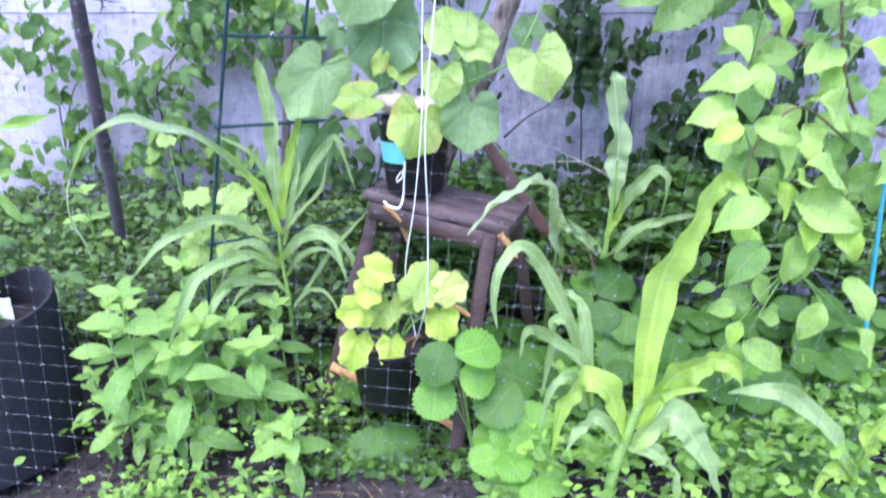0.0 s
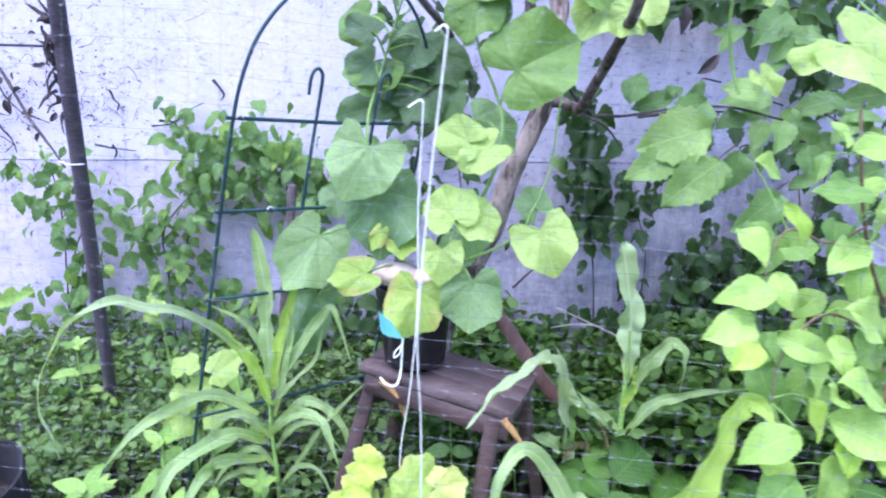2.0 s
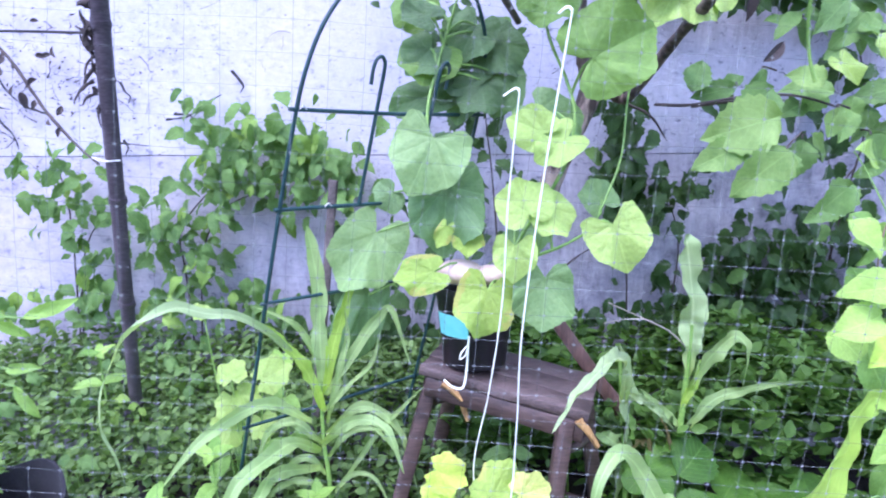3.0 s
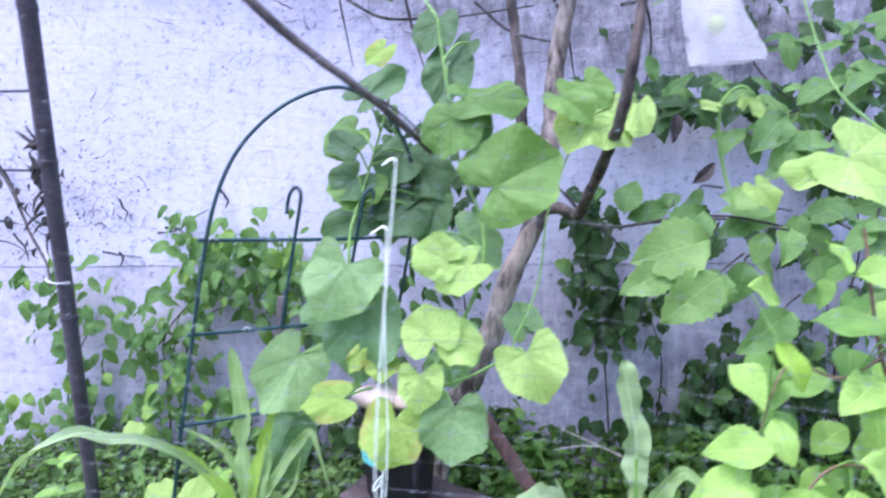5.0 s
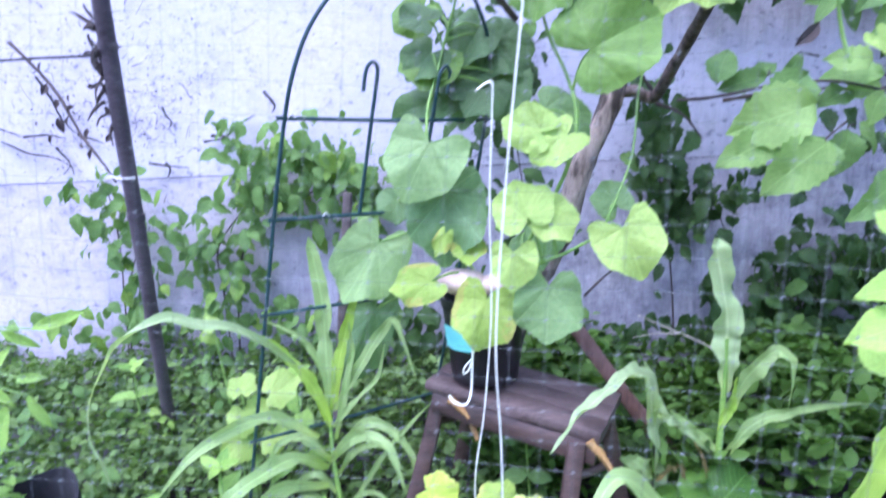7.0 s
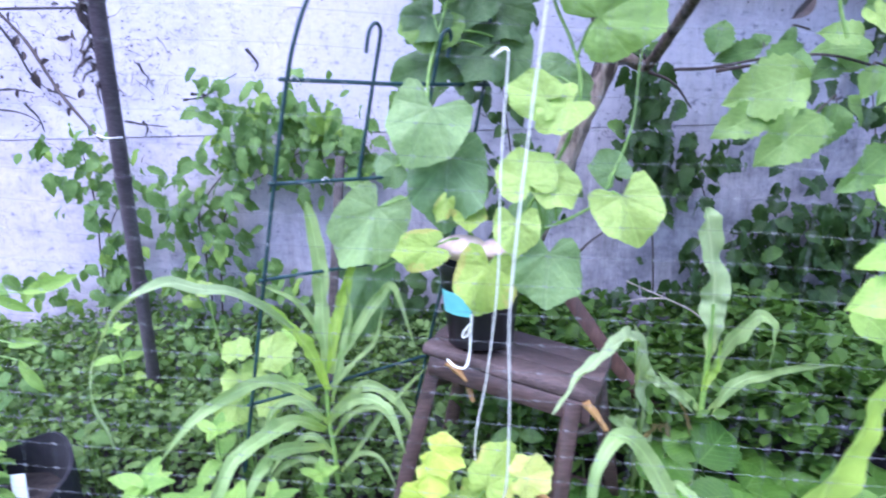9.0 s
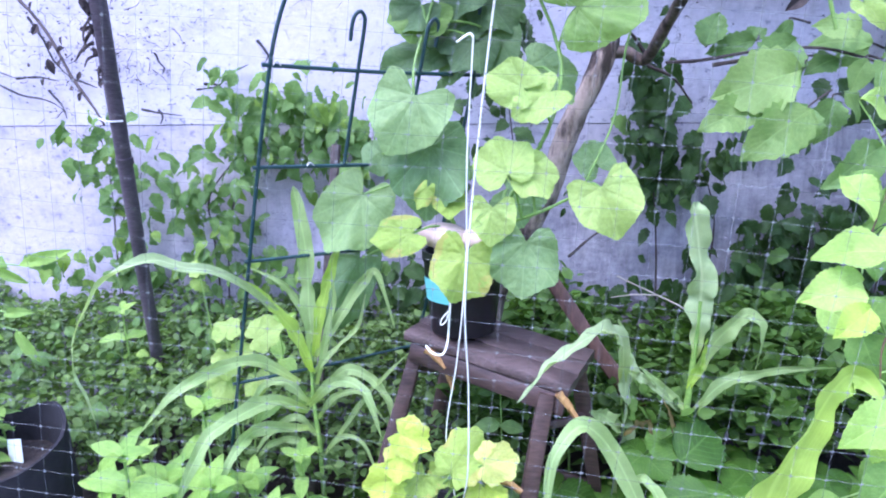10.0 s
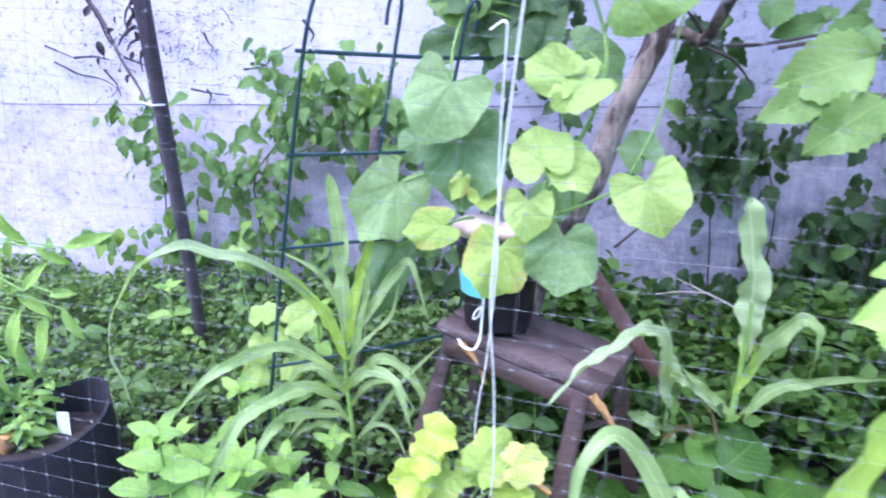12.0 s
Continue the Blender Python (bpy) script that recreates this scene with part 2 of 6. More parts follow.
MAT = {
    "wall": wall_material(),
    "soil": plain_material("damp_soil", (0.007, 0.006, 0.006), (0.055, 0.042, 0.036), 0.9, 45, relief=1.0, depth=0.012),
    "stool": plain_material("weathered_dark_wood", (0.02, 0.012, 0.010), (0.125, 0.077, 0.066), 0.55, 28, relief=0.5, depth=0.002, stretch=(1, 1, 7)),
    "stool_top": plain_material("weathered_dark_plank", (0.018, 0.012, 0.011), (0.16, 0.11, 0.098), 0.6, 38, relief=0.8, depth=0.004, stretch=(1, 7, 7)),
    "board": plain_material("reddish_board", (0.035, 0.018, 0.014), (0.19, 0.098, 0.076), 0.6, 26, relief=0.6, depth=0.003, stretch=(4, 1, 1)),
    "rawwood": plain_material("broken_pale_wood", (0.16, 0.07, 0.02), (0.62, 0.38, 0.13), 0.7, 55, stretch=(3, 1, 1)),
    "pot": plain_material("black_plastic", (0.006, 0.006, 0.007), (0.02, 0.02, 0.023), 0.38, 40, relief=0.12),
    "felt": plain_material("black_felt", (0.006, 0.006, 0.008), (0.022, 0.022, 0.027), 0.95, 220, relief=0.8, depth=0.002),
    "label": plain_material("turquoise_tape", (0.16, 0.60, 0.55), (0.28, 0.78, 0.70), 0.45, 20, relief=0.1),
    "tag": plain_material("white_plastic_tag", (0.62, 0.74, 0.68), (0.8, 0.86, 0.82), 0.4, 20, relief=0.1),
    "stone": plain_material("pale_pink_stone", (0.52, 0.37, 0.32), (0.76, 0.60, 0.54), 0.7, 60, relief=0.5),
    "string": plain_material("white_cotton_string", (0.88, 0.92, 0.72), (0.95, 0.97, 0.84), 0.8, 300, relief=0.8, depth=0.001),
    "wire": plain_material("green_coated_wire", (0.010, 0.035, 0.036), (0.024, 0.075, 0.075), 0.4, 90, relief=0.2),
    "stake": plain_material("brown_coated_stake", (0.042, 0.034, 0.04), (0.16, 0.13, 0.15), 0.5, 60, relief=0.5, depth=0.002, stretch=(1, 1, 5)),
    "iron": plain_material("dark_iron_wire", (0.010, 0.010, 0.012), (0.035, 0.032, 0.032), 0.6, 60),
    "bark": plain_material("grey_brown_bark", (0.05, 0.036, 0.028), (0.42, 0.335, 0.275), 0.85, 34, relief=1.0, depth=0.012, stretch=(1, 1, 0.3), span=(0.43, 0.58)),
    "limb": plain_material("brown_limb_bark", (0.035, 0.026, 0.022), (0.24, 0.18, 0.15), 0.85, 40, relief=1.0, depth=0.008, stretch=(1, 1, 0.3), span=(0.42, 0.62)),
    "twig": plain_material("dark_twig", (0.02, 0.016, 0.015), (0.085, 0.066, 0.058), 0.85, 70, relief=0.7),
    "branch": plain_material("grey_branch", (0.045, 0.036, 0.034), (0.20, 0.165, 0.155), 0.8, 60, relief=0.7, depth=0.002),
    "vine": plain_material("green_stem", (0.10, 0.22, 0.035), (0.30, 0.48, 0.10), 0.5, 60),
    "redstem": plain_material("reddish_twig", (0.08, 0.04, 0.02), (0.20, 0.14, 0.06), 0.6, 60),
    "dead": plain_material("dry_brown_leaf", (0.06, 0.035, 0.015), (0.34, 0.22, 0.09), 0.8, 40),
    "straw": plain_material("bleached_stick", (0.30, 0.26, 0.20), (0.58, 0.53, 0.45), 0.8, 60),
    "bluestake": plain_material("turquoise_plastic", (0.05, 0.30, 0.33), (0.10, 0.45, 0.48), 0.4, 40),
    "twine": plain_material("pale_tie", (0.6, 0.6, 0.56), (0.85, 0.85, 0.8), 0.6, 200),
}
nm, nt, nb = nodes_of("translucent_nylon_net")
nb.inputs["Base Color"].default_value, nb.inputs["Roughness"].default_value = (0.42, 0.45, 0.44, 1), 0.35
ntr = nt.nodes.new("ShaderNodeBsdfTransparent")
nmx = nt.nodes.new("ShaderNodeMixShader")
nmx.inputs[0].default_value = 0.26
nt.links.new(ntr.outputs[0], nmx.inputs[1])
nt.links.new(nb.outputs[0], nmx.inputs[2])
nt.links.new(nmx.outputs[0], nt.nodes["Material Output"].inputs[0])
MAT["net"] = nm
MAT["knot"] = plain_material("nylon_knot", (0.20, 0.22, 0.22), (0.30, 0.32, 0.31), 0.4, 60)
om, ot, ob_ = nodes_of("white_organza")
ob_.inputs["Base Color"].default_value, ob_.inputs["Roughness"].default_value = (0.74, 0.71, 0.70, 1), 0.6
weave = tex_noise(ot, 420.0, 2.0)
otr = ot.nodes.new("ShaderNodeBsdfTransparent")
omx = ot.nodes.new("ShaderNodeMixShader")
ot.links.new(ramp(ot, weave, [(0.3, (0.24, 0.24, 0.24)), (0.7, (0.50, 0.50, 0.50))]).outputs[0], omx.inputs[0])
ot.links.new(otr.outputs[0], omx.inputs[1])
ot.links.new(ob_.outputs[0], omx.inputs[2])
ot.links.new(omx.outputs[0], ot.nodes["Material Output"].inputs[0])
MAT["organza"] = om

CUKE = [
    leaf_material("cucumber_leaf_old", (0.10, 0.20, 0.09), (0.25, 0.41, 0.21), gloss=0.5),
    leaf_material("cucumber_leaf_mid", (0.17, 0.30, 0.13), (0.33, 0.49, 0.23), gloss=0.48),
    leaf_material("cucumber_leaf_young", (0.29, 0.44, 0.11), (0.49, 0.66, 0.22), gloss=0.48),
    leaf_material("cucumber_leaf_pale", (0.26, 0.40, 0.07), (0.42, 0.58, 0.14), edge=(0.46, 0.44, 0.10), gloss=0.5),
    leaf_material("squash_leaf_yellow", (0.38, 0.53, 0.05), (0.55, 0.72, 0.12), edge=(0.54, 0.60, 0.13), gloss=0.5),
    leaf_material("squash_leaf_faded", (0.52, 0.60, 0.14), (0.66, 0.74, 0.28), gloss=0.5),
    leaf_material("cucumber_leaf_green", (0.085, 0.185, 0.03), (0.21, 0.36, 0.08), gloss=0.48),
    # for leaves at the back: their backlit shade is put into the colour
    leaf_material("cucumber_leaf_shaded", (0.045, 0.10, 0.04), (0.14, 0.25, 0.11), gloss=0.5),
]
LEAF = {
    "apple": [leaf_material("apple_leaf", (0.25, 0.43, 0.10), (0.47, 0.68, 0.20), veins="feather", gloss=0.36),
              leaf_material("apple_leaf_young", (0.33, 0.54, 0.07), (0.52, 0.73, 0.15), veins="feather", gloss=0.36),
              leaf_material("apple_leaf_old", (0.125, 0.26, 0.065), (0.30, 0.49, 0.135), veins="feather", gloss=0.36)],
    "corn": [leaf_material("maize_leaf", (0.24, 0.38, 0.16), (0.45, 0.61, 0.31), veins="strap", gloss=0.33),
             leaf_material("maize_leaf_young", (0.33, 0.52, 0.08), (0.50, 0.70, 0.17), veins="strap", gloss=0.33),
             leaf_material("maize_leaf_bleached", (0.34, 0.48, 0.28), (0.57, 0.70, 0.48), veins="strap", gloss=0.4),
             leaf_material("maize_leaf_withered", (0.16, 0.13, 0.06), (0.38, 0.31, 0.17), veins="strap", gloss=0.6)],
    "mint": [leaf_material("mint_leaf", (0.14, 0.30, 0.07), (0.36, 0.56, 0.165), veins="feather", gloss=0.42),
             leaf_material("mint_leaf_young", (0.24, 0.43, 0.085), (0.41, 0.62, 0.18), veins="feather", gloss=0.4, vein=2.0)],
    "straw": [leaf_material("strawberry_leaf", (0.030, 0.09, 0.014), (0.12, 0.26, 0.042), veins="feather", gloss=0.24, vein=3.0),
              leaf_material("strawberry_leaf_young", (0.12, 0.30, 0.04), (0.27, 0.51, 0.09), veins="feather", gloss=0.28, vein=3.0)],
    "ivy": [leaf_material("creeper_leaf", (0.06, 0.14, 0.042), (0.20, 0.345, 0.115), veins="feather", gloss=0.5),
            # the same creeper leaf with the shade on it put into a darker colour
            leaf_material("creeper_leaf_shaded", (0.018, 0.050, 0.016), (0.075, 0.15, 0.046), veins="feather", gloss=0.4),
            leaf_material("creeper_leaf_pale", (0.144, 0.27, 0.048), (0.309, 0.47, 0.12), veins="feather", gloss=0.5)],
    "shrub": [leaf_material("shrub_leaf", (0.085, 0.18, 0.065), (0.27, 0.44, 0.165), veins="feather", gloss=0.45),
              leaf_material("shrub_leaf_pale", (0.15, 0.28, 0.09), (0.34, 0.50, 0.185), veins="feather", gloss=0.45)],
    "cover": [leaf_material("ground_cover_leaf", (0.027, 0.066, 0.020), (0.172, 0.278, 0.098), veins="none", gloss=0.5, island=True, tint=0.9)],
    # ground-cover leaf darkened to carry the shade of the canopy
    "cover_shaded": [leaf_material("shaded_undergrowth_leaf", (0.017, 0.052, 0.011), (0.128, 0.245, 0.052), veins="none", gloss=0.45, island=True, tint=0.8)],
    "cover_bright": [leaf_material("ground_cover_leaf_bright", (0.055, 0.16, 0.025), (0.30, 0.50, 0.10), veins="none", gloss=0.45, island=True, tint=0.9)],
}


# ---- helpers for building ----
def thing(name, at, label, category, group="", kind=""):
    ob = new(name)
    ob.empty_display_size = 0.02
    ob.location = at
    return tagged(ob, label, category, group, kind)


def origin_of(ob):
    v = Vector((0, 0, 0))
    while ob is not None:
        v += ob.matrix_basis.translation
        ob = ob.parent
    return v


def finish(bm, material, smooth=True):
    me = bpy.data.meshes.new("mesh")
    bmesh.ops.recalc_face_normals(bm, faces=bm.faces)
    for e in bm.edges:
        if len(e.link_faces) == 2 and e.calc_face_angle(0.0) > 0.9:
            e.smooth = False
    bm.to_mesh(me)
    bm.free()
    me.materials.append(material)
    if smooth:
        me.shade_smooth()
    return me


def part(name, bm, material, parent, label="", smooth=True):
    """One mesh object under parent, from a bmesh in world metres."""
    if parent is not None:
        bmesh.ops.translate(bm, verts=bm.verts, vec=-origin_of(parent))
    ob = new(name, finish(bm, material, smooth))
    ob.parent = parent
    return tagged(ob, label)


def piece(name, me, m, parent):
    """One mesh object under parent on shared mesh data, at the world pose m."""
    ob = new(name, me)
    ob.parent = parent
    ob.matrix_basis = Matrix.Translation(-origin_of(parent)) @ m
    return ob


def spline(points, steps):
    """A smooth run of points through the given ones."""
    p = [Vector(q) for q in points]
    p = [p[0] * 2 - p[1], *p, p[-1] * 2 - p[-2]]
    out = []
    n = len(p) - 3
    for i in range(steps + 1):
        s = min(i / steps * n, n - 1e-6)
        k, f = int(s), s - int(s)
        a, b, c, d = p[k:k + 4]
        out.append(0.5 * (2 * b + (c - a) * f + (2 * a - 5 * b + 4 * c - d) * f * f + (3 * b - a - 3 * c + d) * f ** 3))
    return out


def tube(bm, points, radius, sides=6, tip=None, steps=None, rough=0.0):
    """A round tube along the points, tapering from radius to tip."""
    tip = radius if tip is None else tip
    run = spline(points, steps) if steps else [Vector(q) for q in points]
    rings, side = [], None
    for i, q in enumerate(run):
        along = (run[min(i + 1, len(run) - 1)] - run[max(i - 1, 0)]).normalized()
        if side is None:
            side = along.orthogonal().normalized()
        side = (side - along * side.dot(along)).normalized()
        up = along.cross(side)
        r = radius + (tip - radius) * i / (len(run) - 1)
        ring = []
        for k in range(sides):
            a = 2 * math.pi * k / sides
            rr = r * (1 + rough * random.uniform(-1, 1))
            ring.append(bm.verts.new(q + (side * math.cos(a) + up * math.sin(a)) * rr))
        rings.append(ring)
    for a, b in zip(rings, rings[1:]):
        for k in range(sides):
            bm.faces.new((a[k], a[(k + 1) % sides], b[(k + 1) % sides], b[k]))
    bm.faces.new(rings[0][::-1])
    bm.faces.new(rings[-1])
    return bm


def beam(bm, a, b, w, d, bevel=0.004, side=(1, 0, 0), taper=1.0, wear=0.0015):
    """A four-sided beam from a to b, w wide along side and d deep, with worn edges."""
    a, b = Vector(a), Vector(b)
    along = (b - a).normalized()
    s = Vector(side)
    s = (s - along * s.dot(along)).normalized()
    u = along.cross(s)
    rings = []
    n = 6
    for i in range(n + 1):
        f = i / n
        k = 1 + (taper - 1) * f
        q = a.lerp(b, f)
        hw, hd, c = w / 2 * k, d / 2 * k, bevel
        corners = [(-hw + c, -hd), (hw - c, -hd), (hw, -hd + c), (hw, hd - c), (hw - c, hd), (-hw + c, hd), (-hw, hd - c), (-hw, -hd + c)]
        rings.append([bm.verts.new(q + s * (x + random.uniform(-wear, wear)) + u * (y + random.uniform(-wear, wear))) for x, y in corners])
    for p, q in zip(rings, rings[1:]):
        for k in range(8):
            bm.faces.new((p[k], p[(k + 1) % 8], q[(k + 1) % 8], q[k]))
    bm.faces.new(rings[0][::-1])
    bm.faces.new(rings[-1])
    return bm


def lathe(bm, profile, centre, sides=32, squash=1.0):
    """A turned form round an upright axis; profile: radius and height from the inside out."""
    rings = []
    for r, h in profile:
        rings.append([bm.verts.new((centre[0] + r * math.cos(2 * math.pi * k / sides), centre[1] + squash * r * math.sin(2 * math.pi * k / sides), centre[2] + h)) for k in range(sides)])
    for a, b in zip(rings, rings[1:]):
        for k in range(sides):
            bm.faces.new((a[k], a[(k + 1) % sides], b[(k + 1) % sides], b[k]))
    bm.faces.new(rings[0][::-1])
    bm.faces.new(rings[-1])
    return bm


# ---- leaf blades, one unit long, stalk end at y = -0.5, upper face to +z ----
def along_stops(f, stops):
    """A smooth run through the stops (place, height)."""
    for (p, h), (q, k) in zip(stops, stops[1:]):
        if f <= q:
            e = (f - p) / (q - p)
            e = 0.45 * e + 0.55 * e * e * (3 - 2 * e)
            return h + (k - h) * e
    return stops[-1][1]


def outline(kind, a, v):
    """Half-outline: the blade's reach at the angle a from its tip (0) to its stalk (pi)."""
    if kind == "cuke":
        j = 0.035 * math.sin(3 * v)
        reach = along_stops(abs(a), ((0.0, 1.02), (0.3, 0.90), (0.62 + j, 0.855), (1.0, 0.965 + j), (1.3, 0.91), (1.72, 0.865 - j), (2.2, 0.95), (2.5, 1.0 + j), (2.75, 0.88), (2.95, 0.58), (3.1416, 0.34)))
        return 0.52 * reach * (1 + 0.010 * math.cos(31 * a + v) + 0.008 * math.cos(47 * a)) * (1 + 0.05 * math.sin(a + v) + 0.03 * math.sin(2 * a + 2 * v))
    if kind == "heart":
        reach = along_stops(abs(a), ((0.0, 1.03), (0.35, 0.88), (0.75, 0.82), (1.1, 0.88), (1.6, 0.86), (2.1, 0.96), (2.36, 1.06), (2.58, 0.94), (2.8, 0.58), (3.1416, 0.28)))
        return 0.52 * reach * (1 + 0.008 * math.cos(31 * a + v) + 0.006 * math.cos(47 * a)) * (1 + 0.04 * math.sin(a + v))
    if kind == "squash":
        j = 0.06 * math.sin(3 * v)
        reach = along_stops(abs(a), ((0.0, 1.03), (0.42, 0.83 + j), (0.9, 0.95), (1.35, 0.78 - j), (1.9, 0.91), (2.3, 0.80), (2.65, 0.87), (2.95, 0.6), (3.1416, 0.42)))
        tooth = abs(((a * 21 / math.pi + v) % 2) - 1)
        return 0.54 * reach * (0.965 + 0.06 * tooth) * (1 + 0.05 * math.sin(a + v))
    return 0.5


def fan_blade(kind, v, cup=0.12, wave=0.10, turns=126):
    """A blade whose veins fan out from the stalk."""
    rnd = random.Random(v * 77 + len(kind))
    bm = bmesh.new()
    uv = bm.loops.layers.uv.new("UVMap")
    centre = Vector((0, -0.2 if kind in ("cuke", "heart", "squash") else -0.12, 0))
    ph = [rnd.uniform(0, 6.28) for _ in range(4)]
    fold = rnd.uniform(0.06, 0.24)
    rings = []
    fractions = (0.14, 0.34, 0.56, 0.78, 0.92, 1.0)
    for f in fractions:
        ring = []
        for k in range(turns):
            a = 2 * math.pi * k / turns - math.pi
            reach = outline(kind, a, ph[0])
            edge = Vector((math.sin(a) * reach, math.cos(a) * reach, 0))
            q = centre + (edge - centre) * f
            r = (q - centre).length
            z = -cup * q.x ** 2 * 2.2 + fold * abs(q.x) * 0.8 - 0.16 * max(0, q.y) ** 2
            z += wave * r * r * 2.2 * math.sin(3 * a + ph[1]) + 0.3 * wave * r * math.sin(5 * a + ph[2]) * f
            turn = math.atan2(q.x, q.y - centre.y)
            z += 0.011 * (abs(math.sin(4.5 * turn)) - 0.5) * min(1.0, 2.5 * f) * (1 - 0.45 * f) + 0.03 * noise.noise(Vector((q.x * 5, q.y * 5, v)))
            q.z = z
            ring.append(bm.verts.new(q))
        rings.append(ring)
    hub = bm.verts.new(centre)
    for k in range(turns):
        j = (k + 1) % turns
        bm.faces.new((hub, rings[0][j], rings[0][k]))
        for a, b in zip(rings, rings[1:]):
            bm.faces.new((a[k], a[j], b[j], b[k]))
    for face in bm.faces:
        for lp in face.loops:
            lp[uv].uv = (lp.vert.co.x + 0.5, lp.vert.co.y + 0.5)
    return bm


def long_blade(v, width=0.55, shape=1.0, point=0.75, teeth=0.0, fold=0.12, droop=0.18, rows=12, wave=0.02):
    """A blade with a midrib: ovate, pointed or serrated."""
    rnd = random.Random(v * 31 + int(width * 100))
    bm = bmesh.new()
    uv = bm.loops.layers.uv.new("UVMap")
    ph = rnd.uniform(0, 6.28)
    bend = rnd.uniform(-0.06, 0.06)
    droop *= rnd.uniform(0.5, 1.5)
    grid = []
    for i in range(rows + 1):
        s = i / rows
        half = width / 2 * (math.sin(math.pi * s ** shape) ** point if 0 < s < 1 else 0.0)
        half = max(half, 0.012)
        if teeth and 0 < i < rows:
            half *= 1 + (teeth if i % 2 else -teeth)
        line = []
        for c in (-1, -0.5, 0, 0.5, 1):
            x = c * half
            z = fold * abs(x) * 2 - droop * s * s + wave * math.sin(9 * s + ph + c) * abs(c) - 0.5 * fold * (abs(c) ** 2) * half
            line.append(bm.verts.new((x + bend * math.sin(math.pi * s), s - 0.5, z + droop * 0.33)))
        grid.append(line)
    for i in range(rows):
        for k in range(4):
            f = bm.faces.new((grid[i][k], grid[i][k + 1], grid[i + 1][k + 1], grid[i + 1][k]))
            for lp, (a, b) in zip(f.loops, ((i, k), (i, k + 1), (i + 1, k + 1), (i + 1, k))):
                lp[uv].uv = (b / 4, a / rows)
    return bm


def berry_blade(v, teeth=9):
    """A broad strawberry leaflet: pleated along its side veins, each pleat ending in a tooth."""
    rnd = random.Random(v * 53 + 7)
    bm = bmesh.new()
    uv = bm.loops.layers.uv.new("UVMap")
    rows, fold, droop, ph = 2 * teeth, rnd.uniform(0.10, 0.32), rnd.uniform(0.1, 0.35), rnd.uniform(0, 6.28)
    grid = []
    for i in range(rows + 1):
        s = i / rows
        half = max(0.475 * math.sin(math.pi * s ** 0.92) ** 0.5 if 0 < s < 1 else 0.0, 0.015)
        tooth = i % 2
        line = []
        for c in (-1, -0.82, -0.45, 0, 0.45, 0.82, 1):
            reach = half * (1 + (0.11 if tooth else -0.05) * (1 if abs(c) == 1 else 0))
            x = c * reach
            y = s - 0.5 + 0.10 * abs(c) * math.sin(math.pi * s) + (0.03 if tooth and abs(c) == 1 else 0.0)
            z = fold * abs(x) - droop * s * s + 0.33 * droop - 0.35 * x * x
            z += (0.008 if tooth else -0.008) * min(1.0, 1.6 * abs(c)) + 0.02 * math.sin(7 * s + ph + 2 * c) * abs(c)
            line.append(bm.verts.new((x, y, z)))
        grid.append(line)
    for i in range(rows):
        for k in range(6):
            f = bm.faces.new((grid[i][k], grid[i][k + 1], grid[i + 1][k + 1], grid[i + 1][k]))
            for lp, (a, b) in zip(f.loops, ((i, k), (i, k + 1), (i + 1, k + 1), (i + 1, k))):
                lp[uv].uv = (b / 6, a / rows)
    return bm


BLADES = {}


def blade(kind, tone):
    """A shared leaf mesh of that kind and tone, one of five shapes."""
    v = random.randrange(5)
    key = (kind, tone, v)
    if key not in BLADES:
        if kind in ("cuke", "heart", "squash"):
            BLADES[key] = finish(fan_blade(kind, v), CUKE[tone])
        elif kind == "apple":
            BLADES[key] = finish(long_blade(v, 0.66, 0.86, 0.82, 0.035, 0.24, 0.34, 22, 0.06), LEAF["apple"][tone])
        elif kind == "mint":
            BLADES[key] = finish(long_blade(v, 0.46, 0.92, 0.72, 0.05, 0.22, 0.36, 18, 0.04), LEAF["mint"][tone])
        elif kind == "straw":
            BLADES[key] = finish(berry_blade(v), LEAF["straw"][tone])
        elif kind == "ivy":
            BLADES[key] = finish(long_blade(v, 0.62, 0.8, 0.95, 0.13, 0.16, 0.3, 11, 0.05), LEAF["ivy"][tone])
        elif kind == "broad":
            BLADES[key] = finish(long_blade(v, 0.66, 0.74, 0.86, 0.075, 0.2, 0.3, 15, 0.06), LEAF["shrub"][tone])
        elif kind == "shrub":
            BLADES[key] = finish(long_blade(v, 0.5, 0.95, 0.66, 0.02, 0.2, 0.35, 12, 0.045), LEAF["shrub"][tone])
    return BLADES[key]


def facing(x, y, z, size, angle, lean=25.0, turn=0.0, wide=1.0):
    """The pose of a blade with its middle at x, y, z: tip towards angle (0 east, 90 up) in a plane that leans back."""
    m = Matrix.Translation((x, y, z)) @ Euler((0, 0, radians(turn))).to_matrix().to_4x4()
    m = m @ Euler((radians(90 - lean), 0, 0)).to_matrix().to_4x4() @ Euler((0, 0, radians(angle - 90))).to_matrix().to_4x4()
    return m @ Matrix.Diagonal((size * wide, size, size, 1))


def aimed(at, along, up, size, wide=1.0):
    """The pose of a blade whose stalk end is at a point and whose tip goes along."""
    y = Vector(along).normalized()
    x = y.cross(Vector(up)).normalized()
    z = x.cross(y)
    m = Matrix((x, y, z)).transposed().to_4x4()
    return Matrix.Translation(Vector(at) + y * size * 0.5) @ m @ Matrix.Diagonal((size * wide, size, size, 1))


